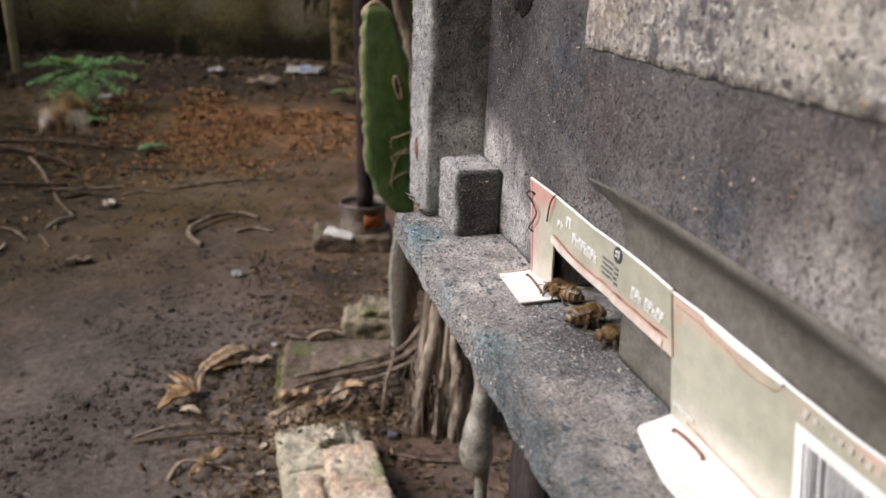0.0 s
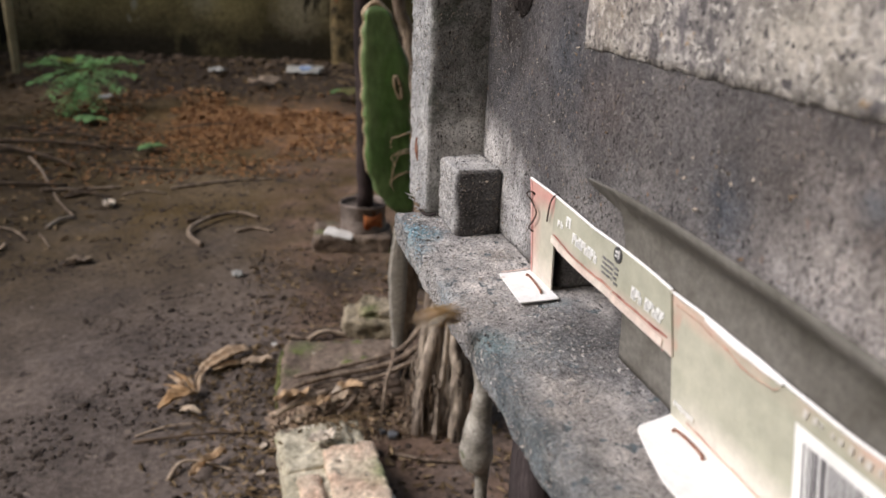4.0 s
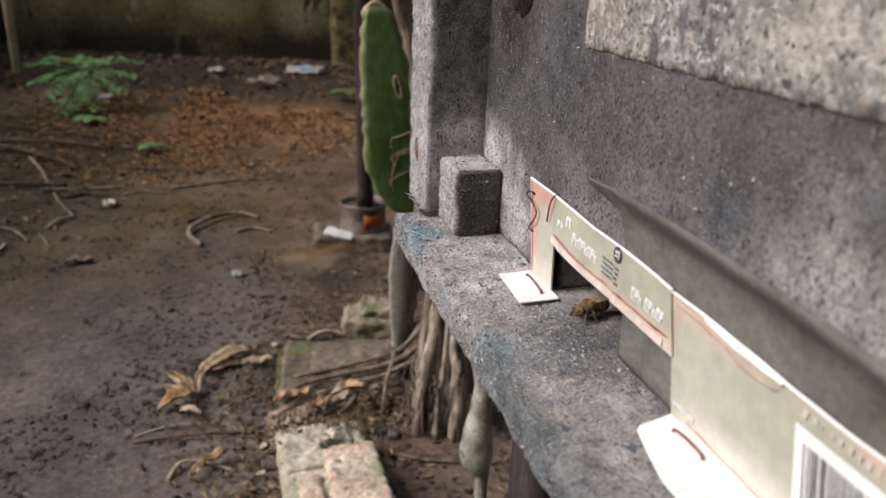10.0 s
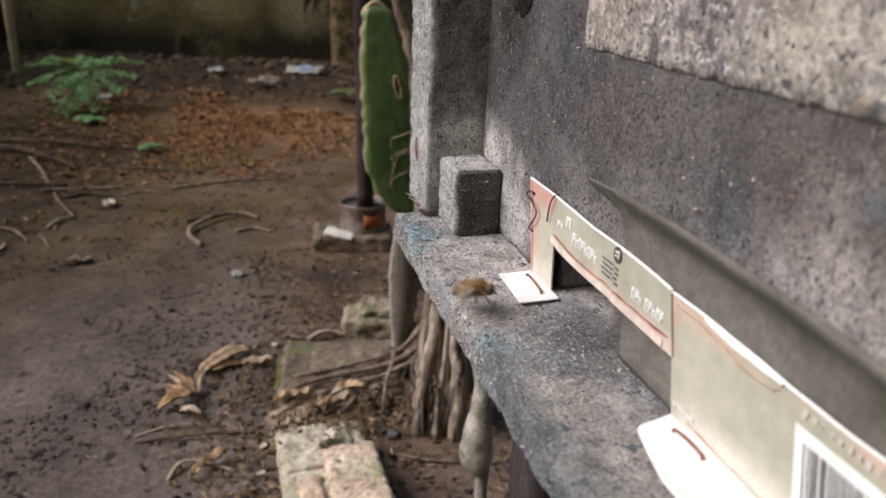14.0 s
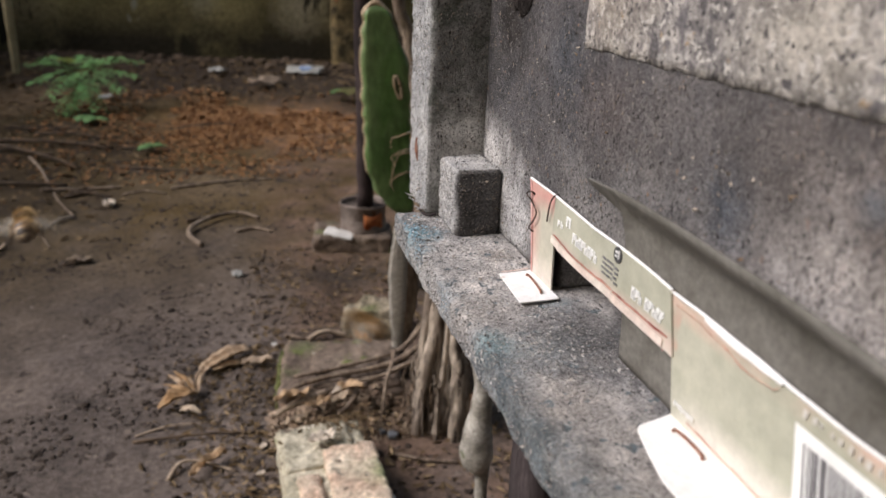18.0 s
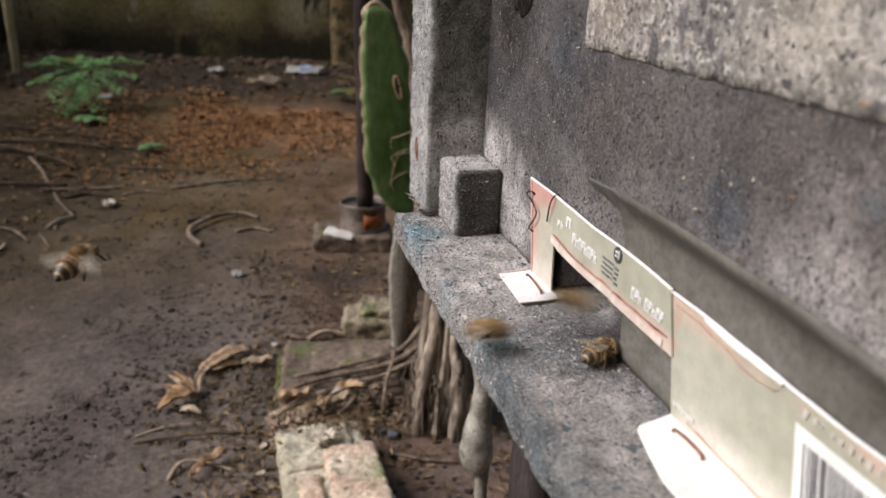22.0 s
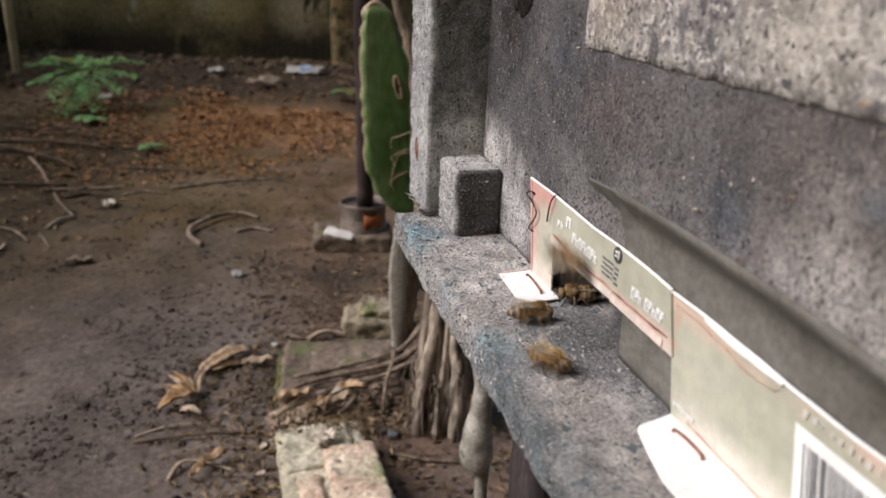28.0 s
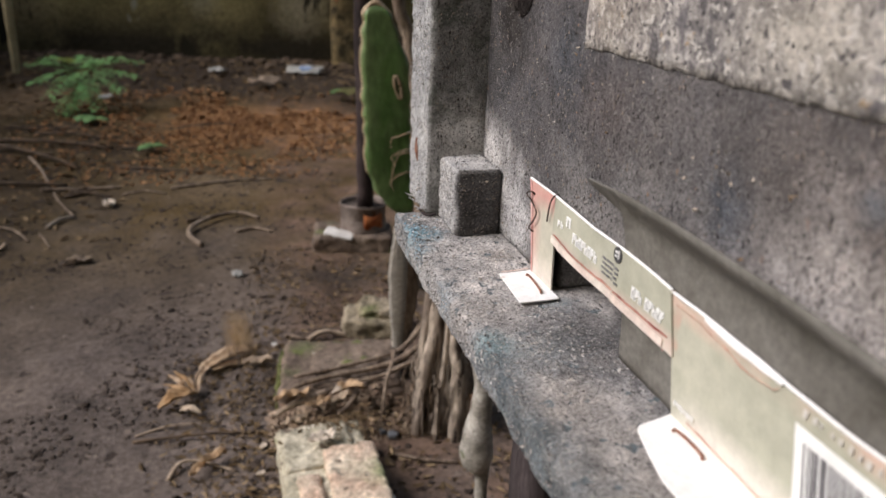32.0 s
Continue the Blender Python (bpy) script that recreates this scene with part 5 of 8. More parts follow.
def build_stakes():
    # long weathered slab that leans below the end of the landing board
    sl = empty("weathered_slab", pose(0.212, 1.0, 0.0))
    kz = (0.030, 0.049, 0.057, 0.090, 0.118, 0.150, 0.175, 0.20, 0.235, 0.2480)
    left = (0.2105, 0.2050, 0.2041, 0.2008, 0.1984, 0.1972, 0.1963, 0.198, 0.2050, 0.2080)
    mid = (0.2130, 0.2138, 0.2145, 0.2170, 0.2189, 0.2205, 0.2215, 0.2200, 0.2130, 0.2110)
    right = (0.2155, 0.2200, 0.2220, 0.2325, 0.2370, 0.2406, 0.2380, 0.2365, 0.236, 0.234)
    pale, brown = [], []
    for z in np.linspace(0.030, 0.2480, 28):
        lx, mx, rx = (float(np.interp(z, kz, k)) - 0.212 + 0.0004 * math.sin(z * 170) for k in (left, mid, right))
        pale.append([(lx + (mx - lx) * c, -0.002 * math.sin(c * 3.1), z + 0.002 * c) for c in (0, 0.15, 0.4, 0.7, 1.0)])
        brown.append([(mx + (rx - mx) * c, 0.004 * c + 0.001 * math.sin(z * 220 + c * 5), z) for c in (0.02, 0.2, 0.5, 0.8, 1.0)])
    part("pale_face", solid_sheet(pale, 0.010), M_DRIFT, sl, "pale grey weathered face")
    part("brown_face", solid_sheet(brown, 0.009), M_ROOT, sl, "brown bark side")
    part("tip", tube([(0.004, 0.004, -0.01), (0.002, 0.002, 0.016), (0.001, 0, 0.034), (0.002, 0, 0.058)], [0.006, 0.0085, 0.0095, 0.005], 8, lump=0.35), M_LEG, sl, "dark rotten tip")
    tagged(sl, "long weathered wooden slab stuck in the ground", "slab")
    # pale knobby stem
    g = ground_z(0.22, 0.62)
    prof = [(0.0065, -0.02, 0.010, 0), (0.0068, 0.05, 0.009, 0), (0.0070, 0.095, 0.008, 0), (0.0082, 0.107, 0.007, 0), (0.0160, 0.122, 0.002, 0), (0.0176, 0.136, 0.001, 0),
            (0.0140, 0.160, 0.001, 0), (0.0132, 0.178, 0.003, 0), (0.0142, 0.192, 0.004, 0), (0.0095, 0.212, 0.003, 0), (0.0075, 0.230, -0.001, 0), (0.0068, 0.25, -0.003, 0), (0.006, 0.30, -0.004, 0.01)]
    prof = [(r * (0.8 if z > 0.165 else 1.0), z - 0.004, dx, dy) for r, z, dx, dy in prof]
    bm = loft(prof, 16, 0.16, 3.0, 1.0)
    kn = ob_of("knobby_stem", bm, M_GREYSTEM)
    kn.matrix_basis = pose(0.2135, 0.62, g)
    tagged(kn, "pale grey knobby dried stem standing in the soil", "stem")
    # bamboo stake at the far side of the yard
    stx = ob_of("stake", tube([(-1.045, 4.20, -0.02), (-1.040, 4.20, 0.10), (-1.035, 4.20, 0.37), (-1.03, 4.20, 0.9)], [0.015, 0.018, 0.021, 0.020], 12, lump=0.1), M_STAKE)
    tagged(stx, "pale bamboo stake standing at the garden wall", "stake")


build_stakes()


def stick(name, pts, r, mat, label, cat="twig", group="twigs on the mud"):
    p = [(x, y, ground_z(x, y) + r * 0.75 + dz) for x, y, dz in pts]
    n = len(p)
    ob = ob_of(name, tube(p, [r * (1 - 0.4 * k / (n - 1)) for k in range(n)], 7, lump=0.3, seed=pts[0][0] * 7), mat)
    return tagged(ob, label, cat, group)


def build_twigs():
    stick("twig", [(-0.096, 1.637, 0), (-0.122, 1.690, 0.003), (-0.122, 1.745, 0.006), (-0.088, 1.800, 0.009), (-0.040, 1.839, 0.009), (0.000, 1.832, 0.005), (0.032, 1.800, 0)], 0.0068, M_ROOT, "thick curved dry brown twig on the mud")
    stick("twig", [(-0.023, 1.717, 0), (0.019, 1.726, 0.003), (0.057, 1.699, 0)], 0.0042, M_ROOT, "short dry brown twig on the mud")
    stick("twig", [(-0.137, 1.819, 0), (-0.10, 1.840, 0), (-0.066, 1.855, 0)], 0.0050, M_DARKTWIG, "dark dry twig on the mud")
    stick("twig", [(-0.439, 1.810, 0), (-0.42, 1.850, 0.004), (-0.397, 1.890, 0)], 0.0055, M_STUMP, "pale grey broken twig on the mud")
    stick("twig", [(-0.397, 1.890, 0.004), (-0.440, 1.965, 0.02), (-0.468, 2.050, 0.02), (-0.467, 2.117, 0)], 0.0032, M_ROOT, "thin pale curved twig on the mud")
    stick("twig", [(-0.542, 1.835, 0), (-0.50, 1.79, 0.006), (-0.462, 1.734, 0)], 0.0034, M_ROOT, "thin brown twig on the mud")
    stick("twig", [(-0.448, 1.778, 0), (-0.43, 1.735, 0.004), (-0.409, 1.681, 0)], 0.0026, M_ROOT, "thin brown twig on the mud")
    stick("twig", [(-0.86, 2.68, 0), (-0.725, 2.589, 0.01), (-0.591, 2.477, 0.012), (-0.46, 2.357, 0)], 0.007, M_DARKTWIG, "long brown stick fallen on the mud")
    stick("twig", [(-0.613, 2.461, 0.01), (-0.552, 2.316, 0.01), (-0.507, 2.186, 0)], 0.005, M_ROOT, "tan stick fallen on the mud")
    stick("twig", [(-0.84, 2.18, 0), (-0.62, 2.17, 0.01), (-0.462, 2.185, 0)], 0.008, M_DARKTWIG, "dark branch fallen on the mud")
    stick("twig", [(-0.95, 2.75, 0), (-0.6, 2.66, 0.01), (-0.40, 2.60, 0)], 0.008, M_DARKTWIG, "dark branch fallen on the mud")
    stick("twig", [(-0.158, 0.899, 0), (-0.10, 0.893, 0.004), (-0.04, 0.892, 0.003), (0.012, 0.887, 0)], 0.0026, M_DARKTWIG, "long thin dark twig on the mud")
    stick("twig", [(-0.157, 0.914, 0), (-0.115, 0.924, 0.003), (-0.075, 0.926, 0.004), (-0.046, 0.931, 0)], 0.0018, M_TWIG, "thin pale twig on the mud")
    stick("twig", [(0.157, 0.860, 0.004), (0.174, 0.858, 0.006), (0.191, 0.856, 0.002)], 0.0017, M_PALELEAF, "thin pale splinter on the mud below the roots")
    stick("twig", [(0.165, 0.925, 0), (0.195, 0.922, 0.004), (0.225, 0.918, 0)], 0.0028, M_TWIG, "thin pale twig on the mud")
    stick("twig", [(0.087, 1.113, 0.0), (0.104, 1.120, 0.008), (0.125, 1.126, 0.008), (0.151, 1.121, 0)], 0.0052, M_TWIG, "pale peeling twig behind the bricks")
    stick("twig", [(0.052, 1.138, 0.0), (0.068, 1.124, 0.004), (0.092, 1.118, 0)], 0.004, M_ROOT, "thin dark twig on the mud")
    stick("twig", [(-0.11, 0.815, 0), (-0.095, 0.835, 0.006), (-0.07, 0.835, 0.004), (-0.03, 0.815, 0)], 0.0028, M_TWIG, "thin pale twig on the mud")
    stick("twig", [(0.16, 0.80, 0), (0.20, 0.775, 0.004), (0.24, 0.765, 0)], 0.0030, M_ROOT, "thin brown twig below the hive")

    rnd = random.Random(77)
    for i in range(16):
        x, y = rnd.uniform(-1.05, -0.18), rnd.uniform(1.95, 3.2)
        a, ln = rnd.uniform(-0.5, 0.25), rnd.uniform(0.10, 0.30)
        mat = M_ROOT if i % 4 == 1 else M_DARKTWIG
        stick("twig", [(x, y, 0), (x + ln * 0.5 * math.cos(a), y + ln * 0.5 * math.sin(a) + rnd.uniform(-0.02, 0.02), rnd.uniform(0.0, 0.012)), (x + ln * math.cos(a), y + ln * math.sin(a), 0)],
              rnd.uniform(0.003, 0.006), mat, "thin brown twig in the debris" if mat is M_ROOT else "dark twig in the brown debris")


build_twigs()


def leaf(name, x, y, length, width, rz, mat, label, curl=0.6, lift=0.0, pitch=0.0, group="dry fallen leaves"):
    rows = []
    for i, u in enumerate(np.linspace(0, 1, 12)):
        w = width * (math.sin(math.pi * min(0.98, u * 0.94 + 0.03)) ** 0.75) / 2
        crumple = 0.16 * length * noise.noise(Vector((x * 50 + u * 4, y * 40, 2)))
        rows.append([((u - 0.5) * length, c * w, curl * width * abs(c) ** 1.6 * 0.6 + crumple + 0.14 * length * (u - 0.5) ** 2 * curl * 2
                      + 0.09 * length * noise.noise(Vector((u * 7, c * 3 + x * 30, 5)))) for c in (-1, -0.6, -0.2, 0.0, 0.2, 0.6, 1)])
    ob = ob_of(name, solid_sheet(rows, 0.0006), mat)
    ob.matrix_basis = pose(x, y, ground_z(x, y) + 0.006 + lift, 0, pitch, rz)
    return tagged(ob, label, "leaf", group)


def build_leaves():
    rnd = random.Random(6)
    # a torn husk: a rolled brown strip, a pale shred and pointed orange blades
    husk = empty("dry_husk", pose(-0.08, 1.02, ground_z(-0.08, 1.02)))

    def blade(pts, widths, mat, seed, label="", roll=0.5):
        n = 14
        ks = np.linspace(0, 1, len(pts))
        rows = []
        for i in range(n):
            u = i / (n - 1)
            p = Vector([float(np.interp(u, ks, [q[a] for q in pts])) for a in range(3)])
            q = Vector([float(np.interp(min(1, u + 0.05), ks, [c[a] for c in pts])) for a in range(3)]) - Vector([float(np.interp(max(0, u - 0.05), ks, [c[a] for c in pts])) for a in range(3)])
            side = q.cross(Vector((0, 0, 1))).normalized()
            w = float(np.interp(u, np.linspace(0, 1, len(widths)), widths)) / 2
            row = []
            for c in (-1, -0.65, -0.3, 0, 0.3, 0.65, 1):
                lift = roll * w * abs(c) ** 1.7 + 0.5 * w * noise.noise(Vector((u * 5 + seed, c * 2.2, seed)))
                row.append(p + side * c * w * (1 + 0.25 * noise.noise(Vector((u * 9, c, seed * 3)))) + Vector((0, 0, lift + 0.003)) - Vector((-0.08, 1.02, 0.0)))
            rows.append(row)
        part("blade", solid_sheet(rows, 0.0007), mat, husk, label)

    blade([(-0.078, 1.058, 0.004), (-0.056, 1.070, 0.008), (-0.034, 1.084, 0.012), (-0.006, 1.102, 0.010)], [0.012, 0.024, 0.028, 0.018], M_HUSK, 1.0, "brown rolled husk strip", 0.9)
    blade([(-0.062, 1.052, 0.006), (-0.040, 1.060, 0.008), (-0.010, 1.074, 0.004)], [0.006, 0.016, 0.012], M_DRYLEAF, 2.0, "brown husk strip", 0.7)
    blade([(-0.070, 1.058, 0.008), (-0.072, 1.040, 0.014), (-0.080, 1.018, 0.016), (-0.084, 0.992, 0.004)], [0.013, 0.010, 0.008, 0.011], M_HUSK, 3.0, "pale torn husk shred", 0.8)
    for k, (x, y, h) in enumerate(((-0.122, 1.028, 0.020), (-0.113, 1.026, 0.026), (-0.103, 1.022, 0.022), (-0.127, 1.012, 0.014))):
        blade([(-0.086, 0.990, 0.006), ((x - 0.086) / 2, (y + 0.990) / 2, h * 0.8), (x, y, h)], [0.012, 0.011, 0.001], M_LEAFORANGE if k % 2 else M_HUSK, 4.0 + k, "pointed dry blade", 0.6)
    blade([(-0.132, 0.968, 0.002), (-0.112, 0.974, 0.010), (-0.086, 0.988, 0.010)], [0.008, 0.028, 0.014], M_LEAFORANGE, 9.0, "orange-brown husk lobe", 0.8)
    blade([(-0.102, 0.955, 0.003), (-0.088, 0.950, 0.008), (-0.074, 0.943, 0.002)], [0.010, 0.013, 0.003], M_BLEACHED, 10.0, "bleached husk tip", 0.5)
    tagged(husk, "torn dry husk with orange and pale blades on the mud", "leaf")
    leaf("dry_leaf", -0.055, 0.832, 0.034, 0.013, 30, M_DRYLEAF, "crumpled brown dry leaf on the mud", 0.9, 0.004)
    leaf("dry_leaf", -0.075, 0.818, 0.028, 0.011, 50, M_DRYLEAF, "crumpled brown dry leaf on the mud", 0.9, 0.002)
    leaf("dry_leaf", 0.0, 0.80, 0.011, 0.007, 20, M_PALELEAF, "small bleached dry leaf scrap", 0.4)
    leaf("dry_leaf", 0.005, 0.848, 0.012, 0.008, 60, M_PALELEAF, "small bleached dry leaf scrap", 0.4)
    leaf("dry_leaf", 0.005, 1.052, 0.046, 0.018, -12, M_TWIG, "grey-brown dry leaf beside the brick", 0.8)
    leaf("dry_leaf", 0.073, 0.775, 0.038, 0.020, 25, M_PALELEAF, "bleached dry leaf on the broken brick", 0.3, 0.058)
    leaf("dry_leaf", 0.110, 0.885, 0.030, 0.010, 35, M_PALELEAF, "bleached dry leaf among the roots", 0.5, 0.034)
    leaf("dry_leaf", 0.045, 0.872, 0.050, 0.014, 18, M_DRYLEAF, "tan dry leaf among the roots", 0.6, 0.052)
    for k, (x, y, l, w, rz, lift) in enumerate(((0.108, 0.868, 0.030, 0.012, 30, 0.036), (0.128, 0.880, 0.024, 0.010, -15, 0.038), (0.078, 0.870, 0.036, 0.013, 20, 0.036), (0.047, 0.856, 0.040, 0.012, 25, 0.026), (0.142, 0.842, 0.018, 0.008, 60, 0.018), (0.135, 0.858, 0.022, 0.006, 10, 0.026))):
        leaf("dry_leaf", x, y, l, w, rz, (M_BLEACHED, M_HUSK, M_DRYLEAF)[k % 3], "torn tan leaf scrap among the roots", 0.5, lift)
    leaf("dry_leaf", 0.12, 0.865, 0.034, 0.018, -20, M_DRYLEAF, "tan dry leaf among the roots", 0.6, 0.050)
    for i, (x, y, l) in enumerate(((-0.335, 1.592, 0.045), (-0.350, 1.575, 0.030), (-0.322, 1.60, 0.026), (-0.60, 1.56, 0.05), (-0.54, 1.64, 0.04), (-0.515, 1.68, 0.05), (-0.42, 2.10, 0.07), (-0.33, 1.98, 0.06))):
        leaf("dry_leaf", x, y, l, l * 0.5, 40 * i, (M_ROOT, M_DARKTWIG, M_PALELEAF, M_ROOT, M_DRYLEAF)[i % 5], "brown dry leaf trodden into the mud", 0.6, -0.005)


build_leaves()


def build_scraps():
    def scrap(x, y, sx, sy, h, rz, mat, label, seed):
        rows = [[((u - 0.5) * sx, (v - 0.5) * sy, h * (0.5 + 0.5 * noise.noise(Vector((u * 3 + seed, v * 3, seed))))) for v in np.linspace(0, 1, 7)] for u in np.linspace(0, 1, 11)]
        ob = ob_of("plastic_scrap", solid_sheet(rows, 0.0015), mat)
        ob.matrix_basis = pose(x, y, ground_z(x, y) + 0.004, 12, 0, rz)
        return tagged(ob, label, "litter", "pale litter by the wall")

    s = scrap(0.352, 4.10, 0.19, 0.10, 0.05, -26, M_LITTERWHITE, "crumpled pale plastic bag with a faded blue print", 1.0)
    rows = [[((u - 0.5) * 0.07 + 0.01, (v - 0.5) * 0.04, 0.005 + 0.05 * (0.5 + 0.5 * noise.noise(Vector(((u * 0.4 + 0.35) * 3 + 1, (v * 0.4 + 0.3) * 3, 1.0))))) for v in np.linspace(0, 1, 4)] for u in np.linspace(0, 1, 6)]
    part("print_patch", solid_sheet(rows, 0.001), M_BLUEPRINT, s, "faded blue printed patch")
    scrap(-0.09, 4.15, 0.085, 0.05, 0.04, -30, M_LITTERWHITE, "crumpled pale plastic scrap", 2.0)
    scrap(-0.545, 3.52, 0.055, 0.04, 0.03, 10, M_LITTERWHITE, "crumpled whitish plastic scrap", 3.0)
    scrap(-0.022, 1.444, 0.020, 0.02, 0.008, 10, M_LITTERWHITE, "small whitish scrap on the mud", 4.0)
    scrap(0.033, 1.112, 0.008, 0.007, 0.004, 10, M_SHARD, "tiny white scrap on the mud", 5.0)
    scrap(0.135, 3.78, 0.16, 0.07, 0.05, 15, M_ROOT, "brown crumpled husk by the wall", 6.0)


build_scraps()


def build_plants():
    # feathery seedling with twice-divided leaves
    x0, y0 = -0.625, 3.27
    pl = empty("feathery_seedling", pose(x0, y0, ground_z(x0, y0) - 0.01) @ Matrix.Diagonal((0.88, 0.88, 0.86, 1.0)))
    part("stem", tube([(0, 0, 0), (0.01, 0, 0.08), (0.03, 0.0, 0.16), (0.04, 0, 0.20)], [0.006, 0.005, 0.004, 0.003], 8), M_STALK, pl, "thin green-brown stem")
    rnd = random.Random(4)

    def frond(base, az, rise, length, droop, mat=M_LEAF, pinnae=7, pl_len=0.06):
        bm = bmesh.new()
        d = Vector((math.cos(az), math.sin(az), 0))
        side = Vector((-math.sin(az), math.cos(az), 0))

        def along(u):
            return Vector(base) + d * length * u + Vector((0, 0, 1)) * (rise * u - droop * u * u)

        for i in range(pinnae):
            u = 0.15 + 0.85 * i / (pinnae - 1)
            p = along(u)
            fwd = (along(min(1, u + 0.05)) - along(u - 0.05)).normalized()
            pin = pl_len * (1.0 - 0.55 * abs(u - 0.45))
            for sgn in (-1, 1):
                axis_ = (side * sgn * 0.82 + fwd * 0.55 + Vector((0, 0, rnd.uniform(-0.15, 0.2)))).normalized()
                cross = axis_.cross(Vector((0, 0, 1))).normalized()
                n = 8
                for k in range(n):
                    q = p + axis_ * pin * (k + 0.7) / n - Vector((0, 0, 1)) * 0.25 * pin * ((k + 0.7) / n) ** 2
                    ll = 0.0125 * (1 - 0.35 * abs(k / n - 0.4))
                    for s2 in (-1, 1):
                        tipv = cross * s2 * ll + axis_ * ll * 0.35 + Vector((0, 0, rnd.uniform(-0.003, 0.003)))
                        wv = axis_ * 0.0034
                        vs = [bm.verts.new(q), bm.verts.new(q + tipv * 0.5 + wv), bm.verts.new(q + tipv), bm.verts.new(q + tipv * 0.5 - wv)]
                        bm.faces.new(vs)
        fr = part("frond", bm, mat, pl, "feathery green leaf", False)
        st = tube([along(u) for u in (0, 0.25, 0.5, 0.75, 1.0)], [0.0022, 0.002, 0.0018, 0.0014, 0.001], 5, smooth_steps=2)
        part("stalk", st, M_STALK, fr, "thin green leaf stalk")

    top = (0.04, 0, 0.19)
    for az, rise, length, droop in ((3.02, 0.08, 0.20, 0.05), (3.35, 0.02, 0.19, 0.06), (2.6, 0.10, 0.16, 0.05), (0.12, 0.10, 0.25, 0.06), (-0.15, 0.05, 0.22, 0.06), (0.45, 0.10, 0.18, 0.05),
                                    (-0.55, 0.03, 0.20, 0.09), (1.4, 0.07, 0.08, 0.02), (-1.2, -0.02, 0.17, 0.06), (-2.2, 0.0, 0.17, 0.08), (-1.75, -0.06, 0.14, 0.06), (0.9, 0.06, 0.11, 0.03)):
        frond(top, az, rise, length, droop)
    frond((0.02, 0, 0.10), -2.0, -0.02, 0.12, 0.05)
    frond((0.03, 0, 0.13), -0.9, -0.03, 0.14, 0.05)
    frond((0.02, 0, 0.22), 2.4, 0.05, 0.07, 0.03, M_YOUNG, 5, 0.028)
    tagged(pl, "feathery blue-green seedling growing from the litter", "plant")

    def broad(x, y, size, n, seed, label, mat=M_WEED, h=0.02):
        r = random.Random(seed)
        e = empty("small_weed", pose(x, y, ground_z(x, y)))
        part("stem", tube([(0, 0, -0.005), (0, 0, h * 0.6), (0.002, 0, h)], [0.0025, 0.002, 0.0015], 6), M_STALK, e)
        for i in range(n):
            a = 2 * math.pi * i / n + r.uniform(-0.4, 0.4)
            rows = []
            for u in np.linspace(0, 1, 7):
                w = size * 0.42 * math.sin(math.pi * min(0.97, u + 0.03)) ** 0.8
                rows.append([(math.cos(a) * u * size - math.sin(a) * c * w, math.sin(a) * u * size + math.cos(a) * c * w, h + 0.25 * size * u - 0.35 * size * u * u + 0.1 * size * abs(c)) for c in (-1, 0, 1)])
            part("leaf", solid_sheet(rows, 0.0008), mat, e)
        tagged(e, label, "plant", "small green weeds")

    broad(-0.515, 2.98, 0.055, 3, 1, "small broad-leaved green weed in the litter")
    broad(-0.555, 3.03, 0.05, 3, 5, "small broad-leaved green weed in the litter")
    broad(-0.275, 2.53, 0.05, 3, 2, "small green weed in the mud")
    broad(0.49, 3.32, 0.075, 6, 3, "small pale green weed by the wall", M_STALK, 0.05)
    broad(0.45, 3.36, 0.06, 5, 7, "small pale green weed by the wall", M_WEED, 0.04)


build_plants()


